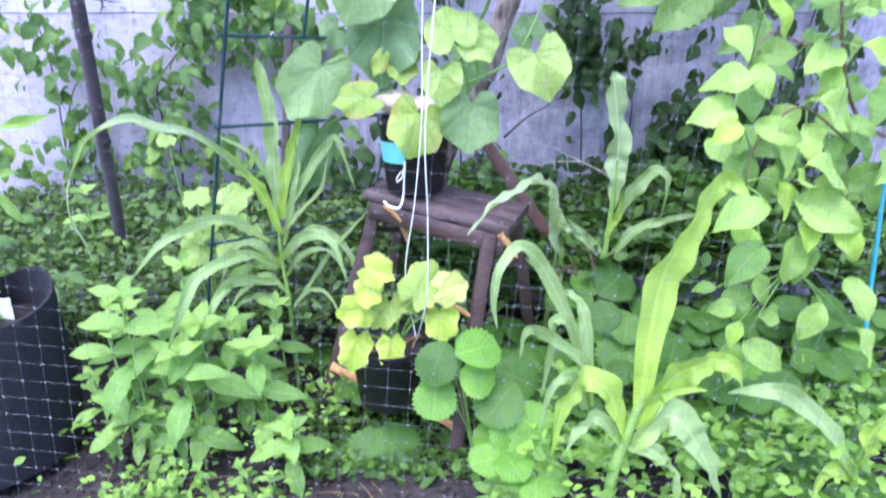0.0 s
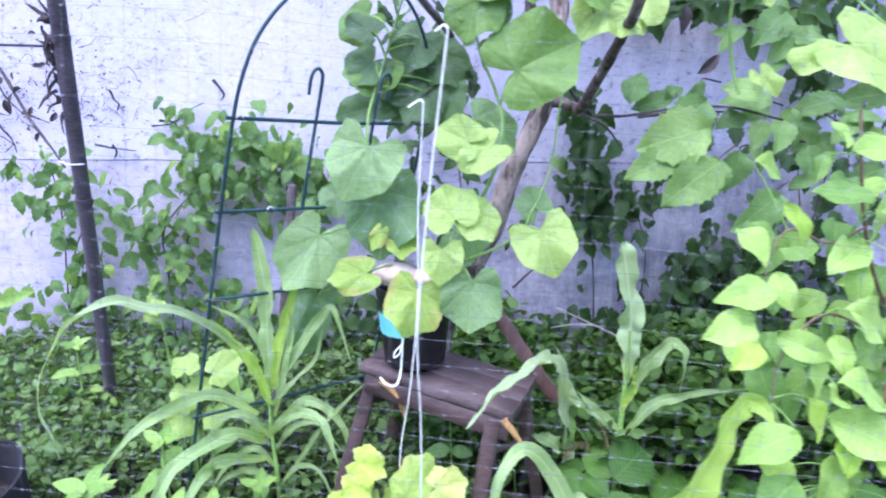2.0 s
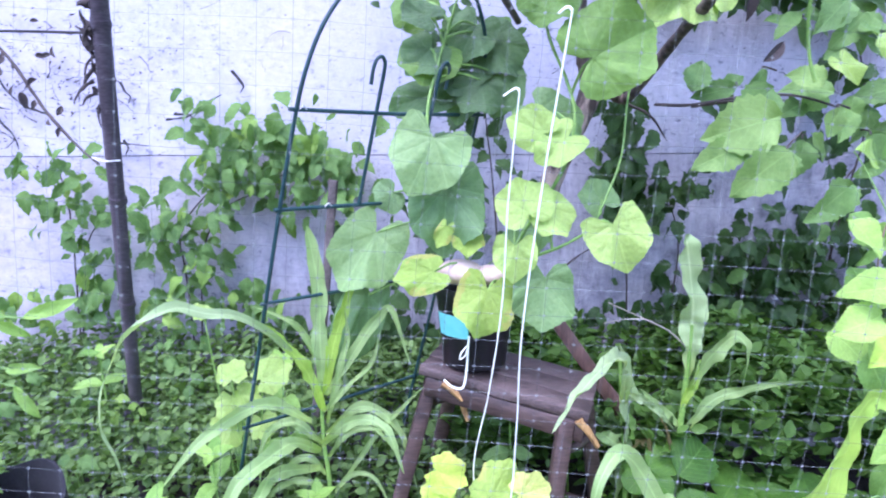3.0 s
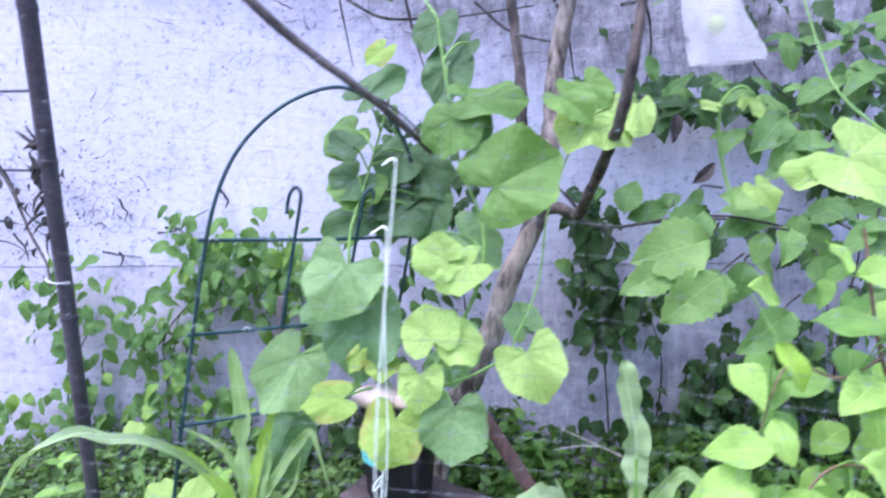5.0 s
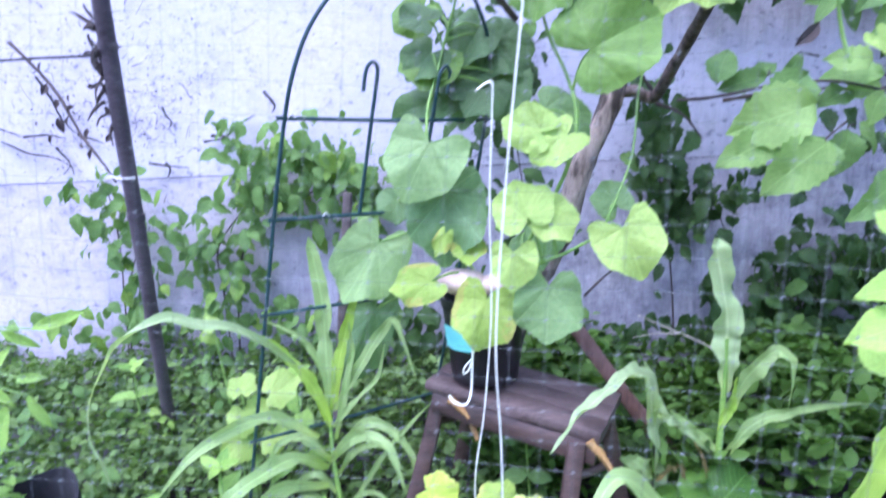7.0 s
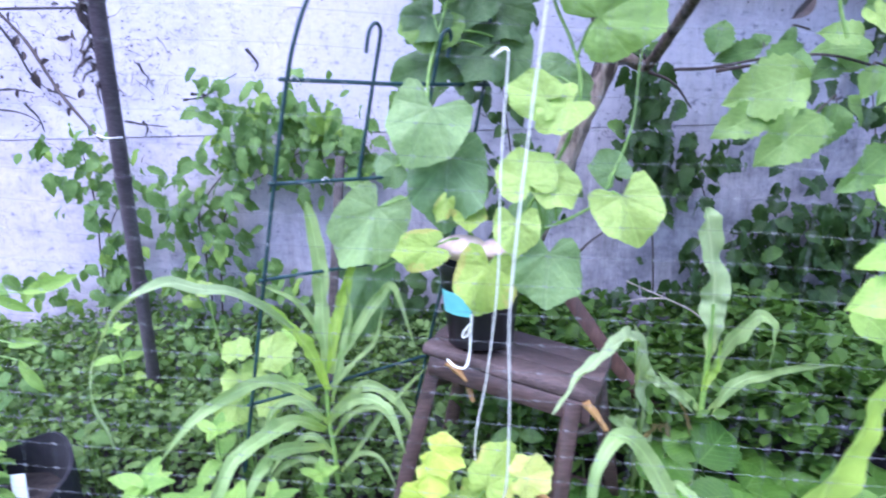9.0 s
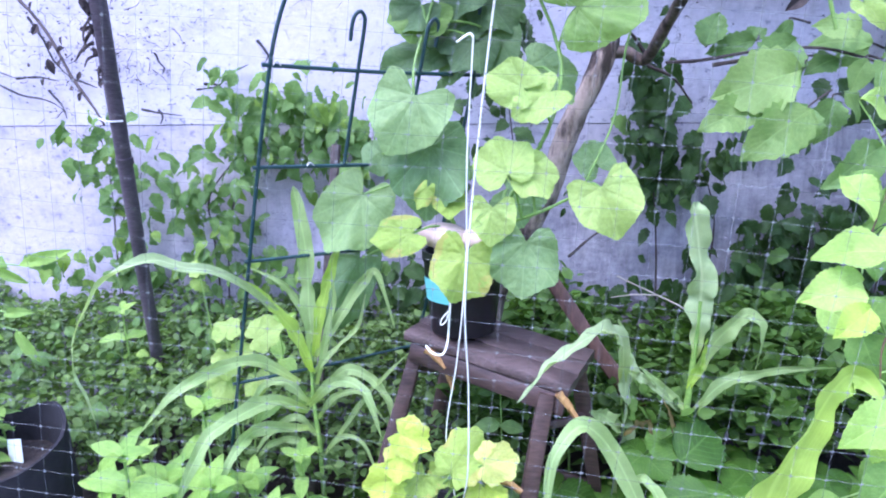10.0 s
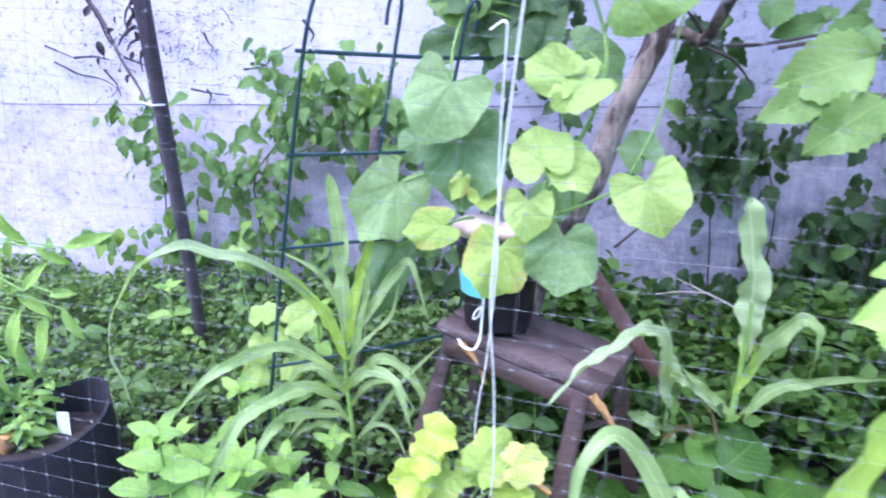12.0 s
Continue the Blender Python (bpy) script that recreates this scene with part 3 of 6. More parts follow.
def strap(bm, points, width, steps=40, flip=0.0, torn=0.0, wave=0.2, fold=0.4):
    """A long maize blade along the points: folded at the midrib, with a rippled margin."""
    uv = bm.loops.layers.uv.verify()
    run = spline(points, steps)
    ph = random.uniform(0, 6.28)
    run = [q + Vector((math.sin(9 * i / steps + ph), 0.6 * math.sin(13 * i / steps + ph), 0.7 * math.cos(11 * i / steps + ph))) * 0.07 * width * min(1, 2.5 * i / steps) for i, q in enumerate(run)]
    grid = []
    for i, q in enumerate(run):
        s = i / steps
        along = (run[min(i + 1, steps)] - run[max(i - 1, 0)]).normalized()
        side = along.cross(Vector((0.25, -0.9, 0.55)))
        if side.length < 0.15:
            side = Vector((1, 0, 0)) - along * along.x
        side = side.normalized()
        side = (Matrix.Rotation(flip * s + 0.4 * math.sin(6 * s + ph) + 0.2 * math.sin(15 * s + 2 * ph), 3, along) @ side).normalized()
        up = side.cross(along).normalized()
        taper = (1 - s ** 2.1) ** 0.85 if not torn else 0.82 * (1 - s ** 22) + 0.18 * (1 - s ** 2)
        half = width / 2 * (1 + 0.09 * math.sin(11 * s + ph) + 0.05 * math.sin(27 * s)) * min(1.0, 0.34 + 2.3 * s) * taper + 0.0006
        line = []
        for c in (-1, -0.5, 0, 0.5, 1):
            z = fold * abs(c) * half + wave * half * (math.sin(20 * s + ph + (1.6 if c > 0 else 0)) + 0.6 * math.sin(47 * s + 2 * ph)) * c * c
            line.append(bm.verts.new(q + side * (c * half) + up * z))
        grid.append(line)
    for i in range(steps):
        for k in range(4):
            f = bm.faces.new((grid[i][k], grid[i][k + 1], grid[i + 1][k + 1], grid[i + 1][k]))
            for lp, (a, b) in zip(f.loops, ((i, k), (i, k + 1), (i + 1, k + 1), (i + 1, k))):
                lp[uv].uv = (b / 4, a / steps)
    return bm


def leaf_heap(name, count, where, size, material, label, category, up=0.7):
    """Countless small leaves as one sheet of stuff. where(rnd) gives a place and a way for each."""
    rnd = np.random.RandomState(count)
    shape = np.array([(0, 0, 0), (-0.3, 0.32, 0.05), (0.3, 0.32, 0.05), (-0.27, 0.68, 0.04), (0.27, 0.68, 0.04), (0, 1, -0.08), (0, 0.35, -0.03), (0, 0.68, -0.05)])
    tris = np.array([(0, 6, 1), (0, 2, 6), (1, 6, 7), (1, 7, 3), (6, 2, 4), (6, 4, 7), (3, 7, 5), (7, 4, 5)])
    verts, faces = [], []
    for i in range(count):
        x, y, z = where(rnd)
        yaw, pitch, roll = rnd.uniform(0, 6.283), rnd.normal(0.05, 0.42), rnd.normal(0, 0.4)
        m = np.array(Euler((pitch + (1 - up), roll, yaw)).to_matrix())
        s = size * rnd.uniform(0.55, 1.35)
        verts.append((shape * s) @ m.T + (x, y, z))
        faces.append(tris + 8 * i)
    me = bpy.data.meshes.new("mesh")
    me.from_pydata(np.concatenate(verts).tolist(), [], np.concatenate(faces).tolist())
    me.materials.append(material)
    me.shade_smooth()
    return tagged(new(name, me), label, category, kind="stuff")


def crumb_heap(name, count, where, label, category, material):
    """Countless soil crumbs as one sheet of stuff."""
    rnd = np.random.RandomState(count)
    bm = bmesh.new()
    bmesh.ops.create_icosphere(bm, subdivisions=1, radius=1.0)
    shape = np.array([v.co[:] for v in bm.verts])
    tris = np.array([[v.index for v in f.verts] for f in bm.faces])
    bm.free()
    verts, faces = [], []
    for i in range(count):
        x, y, z = where(rnd)
        s = 0.003 + 0.012 * rnd.rand() ** 3
        verts.append(shape * s * rnd.uniform(0.6, 1.3, (len(shape), 1)) * (1.2, 1.0, 0.7) + (x, y, z + 0.3 * s))
        faces.append(tris + len(shape) * i)
    me = bpy.data.meshes.new("mesh")
    me.from_pydata(np.concatenate(verts).tolist(), [], np.concatenate(faces).tolist())
    me.materials.append(material)
    return tagged(new(name, me), label, category, kind="stuff")


# ---- the setting ----
def ground_height(x, y):
    return 0.022 * noise.noise(Vector((x * 2.1, y * 2.1, 0))) + 0.014 * noise.noise(Vector((x * 9, y * 9, 3))) + 0.008 * noise.noise(Vector((x * 26, y * 26, 8)))


def build_ground():
    bm = bmesh.new()
    n = 220
    xs = [-3.2 + 6.4 * i / n for i in range(n + 1)]
    ys = [-0.9 + 3.36 * i / 110 for i in range(111)]
    xs = [-400, -40, -8, *xs, 8, 40, 400]
    ys = [-400, -40, -6, *ys, 8, 40, 400]
    grid = [[bm.verts.new((x, y, ground_height(x, y) + (0.003 * random.uniform(-1, 1) if abs(x) < 3 else 0))) for x in xs] for y in ys]
    for j in range(len(ys) - 1):
        for i in range(len(xs) - 1):
            bm.faces.new((grid[j][i], grid[j][i + 1], grid[j + 1][i + 1], grid[j + 1][i]))
    ob = part("ground", bm, MAT["soil"], None)
    return tagged(ob, "dark damp garden soil with crumbs and debris", "ground", kind="structure")


def build_wall():
    wall = thing("wall_north", (0, 2.5, 0), "whitewashed flaking garden wall with old creeper marks", "wall", kind="structure")
    for k, (z0, z1, out) in enumerate(((-0.2, 1.1675, 0.0), (1.1705, 3.1, 0.002))):
        bm = bmesh.new()
        nx, nz = 150, 24
        grid = []
        for j in range(nz + 1):
            row = []
            for i in range(nx + 1):
                x, z = -4.5 + 9 * i / nx, z0 + (z1 - z0) * j / nz
                d = 0.010 * noise.noise(Vector((x * 1.2, z * 1.2, 0))) + 0.005 * noise.noise(Vector((x * 5, z * 5, 4)))
                sag = 0.004 * noise.noise(Vector((x * 3, 9, 0))) if (k == 0 and j == nz) or (k == 1 and j == 0) else 0
                row.append(bm.verts.new((x, 2.5 - out + d, z + sag)))
            grid.append(row)
        for j in range(nz):
            for i in range(nx):
                bm.faces.new((grid[j][i], grid[j][i + 1], grid[j + 1][i + 1], grid[j + 1][i]))
        back = [bm.verts.new((v.co.x, 2.72, v.co.z)) for v in (grid[0][0], grid[0][-1], grid[-1][-1], grid[-1][0])]
        bm.faces.new(back)
        rim = [grid[0], [r[-1] for r in grid], grid[-1][::-1], [r[0] for r in grid][::-1]]
        for e, line in enumerate(rim):
            bm.faces.new((*line, back[(e + 1) % 4], back[e]))
        part("wall_course", bm, MAT["wall"], wall)
    bm = bmesh.new()
    beam(bm, (-4.5, 2.625, 1.169), (4.5, 2.625, 1.169), 0.18, 0.02, side=(0, 1, 0))
    part("joint", bm, MAT["soil"], wall, "dark open joint between the courses")


build_ground()
build_wall()


def build_netting():
    """A fine square net stretched upright in front of the bed."""
    bm = bmesh.new()
    cell, y0 = 0.0395, 0.95
    cols, rows_ = 74, 72

    def knot(i, j):
        x = -1.45 + i * cell
        z = 0.02 + j * cell * 0.89
        return Vector((x + 0.010 * noise.noise(Vector((x * 3, z * 3, 1))) + 0.09 * (z - 0.8),
                       y0 + 0.035 * noise.noise(Vector((x * 1.4, z * 1.4, 7))), z + 0.012 * noise.noise(Vector((x * 2.5, z * 2.5, 5))) - 0.075 * x))
    for i in range(cols + 1):
        tube(bm, [knot(i, j) for j in range(rows_ + 1)], 0.00028, 3)
    for j in range(rows_ + 1):
        tube(bm, [knot(i, j) for i in range(cols + 1)], 0.00028, 3)
    strands = len(bm.faces)
    for i in range(cols + 1):
        for j in range(rows_ + 1):
            q = knot(i, j)
            tube(bm, [q - Vector((0.0022, 0, 0)), q, q + Vector((0.0022, 0, 0))], 0.0005, 4)
            tube(bm, [q - Vector((0, 0, 0.0022)), q, q + Vector((0, 0, 0.0022))], 0.00045, 4)
    for f in list(bm.faces)[strands:]:
        f.material_index = 1
    ob = part("plastic_netting", bm, MAT["net"], None)
    ob.data.materials.append(MAT["knot"])
    tagged(ob, "thin translucent square plastic netting hung in front of plants", "netting", kind="stuff")


build_netting()


# ---- stool with the pots ----
def build_stool():
    stool = thing("wooden_stool", (0.02, 1.6, 0), "weathered dark brown wooden stool standing askew among plants", "stool")
    fl, fr = Vector((-0.215, 1.655, 0.665)), Vector((0.165, 1.50, 0.605))
    back = Vector((0.075, 0.205, 0.012))
    for k in range(3):
        a, b = fl + back * (k + 0.5) / 3, fr + back * (k + 0.5) / 3
        bm = beam(bmesh.new(), a + Vector((0, 0, 0.002 * (k % 2))), b, 0.072, 0.026, 0.004, side=back, wear=0.002)
        part("seat_plank", bm, MAT["stool_top"], stool)
    for a, b in ((fl, fr), (fl + back, fr + back)):
        drop = Vector((0, 0, -0.04))
        bm = beam(bmesh.new(), a + drop + back * 0.06 * (1 if a is fl else -1) + (b - a) * 0.03, b + drop + back * 0.06 * (1 if a is fl else -1) - (b - a) * 0.03, 0.05, 0.018, side=(0, 0, 1))
        part("apron", bm, MAT["stool"], stool)
    tops = [fl + Vector((0.035, 0.03, -0.014)), fr + Vector((-0.045, 0.03, -0.014)), fl + back + Vector((0.035, -0.02, -0.014)), fr + back + Vector((-0.04, -0.02, -0.014))]
    feet = [Vector((-0.398, 1.6, -0.144)), Vector((0.009, 1.4, -0.15)), Vector((-0.235, 1.97, -0.02)), Vector((0.31, 1.83, -0.02))]
    for a, b in zip(tops, feet):
        bm = beam(bmesh.new(), a, b, 0.037, 0.034, 0.004, side=(1, 0, 0), wear=0.002)
        part("leg", bm, MAT["stool"], stool)

    def on_leg(k, f):
        return tops[k].lerp(feet[k], f)
    for (p, f), (q, g), r in (((0, 0.10), (2, 0.22), 0.010), ((1, 0.10), (3, 0.24), 0.010), ((2, 0.55), (3, 0.6), 0.011)):
        bm = tube(bmesh.new(), [on_leg(p, f), on_leg(p, f).lerp(on_leg(q, g), 0.5) + Vector((0, 0, -0.006)), on_leg(q, g)], r, 8, steps=8, rough=0.08)
        part("rung", bm, MAT["stool"], stool)
    for a, b in (((0.143, 1.51, 0.599), (0.188, 1.5, 0.539)), ((-0.159, 1.63, 0.643), (-0.112, 1.62, 0.601)), ((-0.121, 1.66, 0.602), (-0.097, 1.65, 0.535)), ((0.009, 1.45, 0.431), (0.068, 1.44, 0.404))):
        bm = tube(bmesh.new(), [a, Vector(a).lerp(Vector(b), 0.5) + Vector((0, 0, 0.004)), b], 0.010, 8, 0.006, steps=6, rough=0.2)
        part("splinter", bm, MAT["rawwood"], stool, "pale broken ochre wood")
    bm = beam(bmesh.new(), (-0.31, 1.545, 0.207), (0.037, 1.47, 0.061), 0.02, 0.011, 0.003, side=(0, 0.3, 1), wear=0.003)
    part("front_lath", bm, MAT["rawwood"], stool, "split pale ochre lath")


def build_pots():
    pot = thing("plant_pot", (-0.077, 1.7, 0.672), "black plastic plant pot with turquoise tape on stool", "plant pot")
    c = Vector((-0.077, 1.7, 0.672))
    bm = lathe(bmesh.new(), [(0.02, 0.15), (0.088, 0.152), (0.092, 0.20), (0.100, 0.202), (0.100, 0.178), (0.096, 0.174), (0.078, 0.004), (0.074, 0.0), (0.02, 0.001)], c)
    pot_body = part("body", bm, MAT["pot"], pot)
    bm = bmesh.new()
    arc = [radians(a) for a in range(196, 262, 6)]
    low = [bm.verts.new((c.x + 0.0890 * math.cos(a), c.y + 0.0890 * math.sin(a), c.z + 0.085)) for a in arc]
    high = [bm.verts.new((c.x + 0.0950 * math.cos(a), c.y + 0.0950 * math.sin(a), c.z + 0.14)) for a in arc]
    for k in range(len(arc) - 1):
        bm.faces.new((low[k], low[k + 1], high[k + 1], high[k]))
    part("tape", bm, MAT["label"], pot_body, "turquoise tape label")
    bm = lathe(bmesh.new(), [(0.002, 0.172), (0.05, 0.172), (0.085, 0.165), (0.085, 0.15)], c, 20)
    part("soil", bm, MAT["soil"], pot)
    for x, z, r in ((-0.118, 0.914, 0.042), (-0.044, 0.906, 0.034)):
        stone = thing("pale_stone", (x, c.y - 0.055, z), "smooth pale pink stone lying on potting soil", "stone", "stones on the pot")
        bm = bmesh.new()
        bmesh.ops.create_icosphere(bm, subdivisions=3, radius=r)
        for v in bm.verts:
            v.co = Vector((v.co.x * 1.4, v.co.y * 0.85, v.co.z * 0.72)) * (1 + 0.1 * noise.noise(v.co * 30))
        bmesh.ops.translate(bm, verts=bm.verts, vec=(x, c.y - 0.055, z))
        part("stone_body", bm, MAT["stone"], stone)
    # white cord with a bow, hanging from the pot over the seat's edge
    cord = thing("knotted_string", (c.x - 0.01, c.y - 0.1, c.z + 0.09), "short knotted white cord hanging down the black pot", "string")
    bm = tube(bmesh.new(), [(-0.098, 1.6, 0.769), (-0.101, 1.6, 0.725), (-0.105, 1.6, 0.672), (-0.115, 1.58, 0.65), (-0.138, 1.58, 0.653), (-0.156, 1.61, 0.658)], 0.0028, 6, steps=24)
    part("strand", bm, MAT["string"], cord)
    bm = tube(bmesh.new(), [(-0.102, 1.6, 0.747), (-0.117, 1.59, 0.731), (-0.119, 1.59, 0.717), (-0.108, 1.59, 0.725), (-0.102, 1.59, 0.743)], 0.0018, 6, steps=20)
    part("bow", bm, MAT["string"], cord)

    hung = thing("hanging_pot", (-0.137, 1.44, 0.169), "black pot with yellowing squash hanging from white strings", "plant pot")
    c = Vector((-0.137, 1.44, 0.169))
    bm = lathe(bmesh.new(), [(0.02, 0.135), (0.090, 0.138), (0.095, 0.166), (0.102, 0.167), (0.101, 0.147), (0.097, 0.143), (0.080, 0.004), (0.075, 0.0), (0.02, 0.001)], c)
    part("body", bm, MAT["pot"], hung)
    bm = lathe(bmesh.new(), [(0.002, 0.156), (0.04, 0.154), (0.089, 0.147), (0.089, 0.13)], c, 20)
    part("soil", bm, MAT["soil"], hung)
    for k in range(16):
        a = random.uniform(0, 6.28)
        p = c + Vector((random.uniform(-0.07, 0.07), random.uniform(-0.07, 0.03), 0.158))
        w = Vector((math.cos(a), math.sin(a), random.uniform(0.0, 0.2))) * random.uniform(0.015, 0.04)
        part("straw", tube(bmesh.new(), [p - w, p + Vector((0, 0, 0.006)), p + w], random.uniform(0.0012, 0.003), 5, 0.001, steps=6), MAT["rawwood"], hung, "dry ochre straw bits")
    for low, mid, top, hook in (((-0.095, 1.475, 0.5), (-0.047, 1.387, 0.9), (-0.03, 1.312, 1.305), (-0.058, 1.314, 1.297)), ((-0.038, 1.32, 0.5), (-0.034, 1.206, 0.9), (0.019, 1.135, 1.404), (-0.001, 1.135, 1.4))):
        ob = thing("white_string", top, "taut white cotton string holding up the hanging pot", "string", "strings of the hanging pot")
        end = Vector((c.x + 0.085 * (1 if low[0] > c.x else -1) * 0.8, c.y + 0.03, c.z + 0.155))
        sag = Vector((0.004, 0, 0))
        bm = tube(bmesh.new(), [end, low, Vector(low).lerp(Vector(mid), 0.5) + sag, mid, Vector(mid).lerp(Vector(top), 0.5) - sag, top], 0.0015, 6, steps=40)
        part("strand", bm, MAT["string"], ob)
        bm = tube(bmesh.new(), [top, Vector(top) + Vector((-0.007, 0, 0.005)), hook], 0.0024, 6, 0.0018, steps=8)
        part("loose_end", bm, MAT["string"], ob)


def build_squash():
    c = Vector((-0.137, 1.44, 0.169)) + Vector((0, 0, 0.15))
    plant = thing("squash_plant", c, "young squash plant with yellow lobed leaves in hanging pot", "plant")
    for x, y, z, s, a, tone, wide in ((-0.16, 1.375, 0.548, 0.082, -20, 4, 1.0), (-0.175, 1.37, 0.504, 0.074, -95, 4, 0.95), (-0.202, 1.375, 0.451, 0.09, 185, 4, 0.95), (-0.212, 1.36, 0.355, 0.101, -100, 4, 0.8), (-0.057, 1.385, 0.503, 0.118, 62, 3, 0.85), (0.014, 1.375, 0.506, 0.085, 10, 5, 1.0), (-0.006, 1.375, 0.422, 0.09, -80, 4, 0.95), (-0.125, 1.36, 0.352, 0.082, -90, 4, 0.85), (-0.144, 1.38, 0.444, 0.085, -120, 3, 0.9), (-0.089, 1.395, 0.47, 0.068, -60, 3, 1.0)):
        m = facing(x, y, z, s * 1.12, a, random.uniform(18, 34), random.uniform(-15, 15), wide)
        piece("leaf", blade("squash", tone), m, plant)
        foot = m @ Vector((0, -0.28, 0))
        bm = tube(bmesh.new(), [c + Vector((random.uniform(-0.02, 0.02), 0, 0)), c.lerp(foot, 0.5) + Vector((0, -0.01, 0.02)), foot], 0.0034, 6, 0.0022, steps=8)
        part("leaf_stalk", bm, MAT["vine"], plant)


build_stool()
build_pots()
build_squash()
bm = beam(bmesh.new(), (0.118, 1.936, 0.784), (0.446, 1.831, 0.327), 0.036, 0.020, side=(1, 0, 0.7), taper=1.25, wear=0.003)
board = thing("leaning_board", (0.23, 1.9, 0.628), "reddish brown weathered board leaning behind the stool", "board")
part("plank", bm, MAT["board"], board)


# ---- trellis and stake ----
def build_trellis():
    trellis = thing("garden_trellis", (-0.55, 1.7, 0), "dark green coated wire arch trellis pushed into soil", "trellis")
    across = Vector((0.776, 0.631, 0)).normalized()
    up = Vector((0.234, -0.177, 1.0))
    foot = Vector((-0.763, 1.737, 0.0))
    wide = 0.52

    def on(u, z):
        return foot + across * u + up * (z - foot.z)
    bm = tube(bmesh.new(), [on(0, -0.05), on(0, 0.35), on(0, 0.75), on(0, 1.05), on(0.003, 1.24), on(0.012, 1.36), on(0.04, 1.46), on(0.095, 1.54), on(0.17, 1.597), on(0.26, 1.624), on(0.35, 1.597), on(0.425, 1.54), on(0.48, 1.46), on(0.508, 1.36), on(0.517, 1.24), on(0.52, 1.05), on(0.52, 0.75), on(0.52, 0.35), on(0.52, -0.05)], 0.0046, 8, steps=108)
    part("arch", bm, MAT["wire"], trellis)
    for z in (0.53, 0.857, 1.075, 1.285):
        bm = tube(bmesh.new(), [on(-0.012, z), on(0.26, z - 0.004), on(wide + 0.012, z)], 0.0046, 6)
        part("crossbar", bm, MAT["wire"], trellis)
    for u, turn in ((0.202, -1), (0.36, 1)):
        curl = [on(u, 1.07), on(u, 1.2), on(u, 1.30), on(u, 1.375)]
        curl += [on(u + turn * 0.0145 * (1 - math.cos(radians(a))), 1.375 + 0.026 * math.sin(radians(a))) for a in (45, 90, 135, 180)]
        curl.append(on(u + turn * 0.028, 1.342))
        bm = tube(bmesh.new(), curl, 0.0044, 8, steps=48)
        part("hooked_rod", bm, MAT["wire"], trellis)
    for z, u in ((1.075, 0.12), (1.285, 0.02)):
        bm = tube(bmesh.new(), [on(u - 0.012, z - 0.008), on(u, z + 0.007) + Vector((0, -0.008, 0)), on(u + 0.014, z - 0.006)], 0.0016, 5, steps=8)
        part("tie", bm, MAT["twine"], trellis, "pale twist tie")


def build_post():
    post = thing("wooden_post", (-0.54, 1.97, 0), "thin weathered brown wooden post behind the trellis", "post")
    part("shaft", beam(bmesh.new(), (-0.585, 1.97, -0.05), (-0.458, 1.97, 1.111), 0.024, 0.02, 0.004, wear=0.002), MAT["branch"], post)


build_post()


def build_stake():
    stake = thing("garden_stake", (-1.198, 2.233, 0), "tall dark brown coated garden stake leaning from soil", "stake")
    lo, way = Vector((-1.198, 2.233, 0)), Vector((0.216, -0.431, 1.0))
    bm = tube(bmesh.new(), [lo + way * z for z in (-0.1, 0.5, 1.0, 1.5, 2.0, 2.5)], 0.0192, 10, rough=0.03)
    part("pole", bm, MAT["stake"], stake)
    for z in (0.42, 0.78, 1.08, 1.47, 1.78):
        bm = tube(bmesh.new(), [lo + way * (z - 0.008), lo + way * z, lo + way * (z + 0.008)], 0.0212, 10, rough=0.1)
        part("node_ring", bm, MAT["stake"], stake)
    for z in (1.45, 1.62):
        bm = tube(bmesh.new(), [lo + way * z, lo + way * z + Vector((-0.35, 0.05, 0.012)), lo + way * z + Vector((-0.9, 0.1, 0.0))], 0.003, 6, steps=10)
        part("side_wire", bm, MAT["iron"], stake, "thin dark wire tied to the stake")
    q = lo + way * 1.18
    bm = tube(bmesh.new(), [q + Vector((-0.045, -0.01, 0.004)), q + Vector((-0.01, -0.022, -0.004)), q + Vector((0.022, -0.012, -0.003))], 0.0022, 6, steps=10)
    part("tie", bm, MAT["twine"], stake, "white twist tie")
    for k in range(22):
        bm = bmesh.new()
        a = lo + way * random.uniform(1.30, 1.52) + Vector((random.uniform(-0.026, -0.012), -0.008, 0))
        b = a + Vector((random.uniform(-0.05, 0.01), random.uniform(-0.02, 0.01), random.uniform(-0.05, 0.05)))
        tube(bm, [a, a.lerp(b, 0.5) + Vector((-0.006, 0, 0.004)), b], random.uniform(0.003, 0.010), 6, 0.0015, steps=5, rough=0.35)
        part("dry_tendril", bm, MAT["twig"], stake)
    # a thin dead stem crosses to the stake
    stem = thing("dry_climber", (-1.613, 2.2, 1.628), "thin dry brown climber stem tied to the stake", "dry stem")
    bm = tube(bmesh.new(), [(-1.613, 2.2, 1.628), (-1.405, 2.1, 1.464), (-1.258, 2.0, 1.311), (-1.127, 1.9, 1.216), (-0.978, 1.72, 1.168)], 0.006, 6, 0.003, steps=24, rough=0.25)
    part("stem", bm, MAT["twig"], stem)
    for k in range(7):
        at = Vector((-1.613, 2.2, 1.628)).lerp(Vector((-1.127, 1.9, 1.216)), random.random()) + Vector((random.uniform(-0.06, 0.06), -0.01, random.uniform(-0.04, 0.04)))
        piece("dry_leaf", DRY, facing(*at, random.uniform(0.02, 0.045), random.uniform(0, 360), 10, random.uniform(-50, 50)), stem)


DRY = finish(long_blade(3, 0.5, 0.9, 0.8, 0.0, 0.5, 0.4, 6), MAT["twig"])
build_trellis()
build_stake()


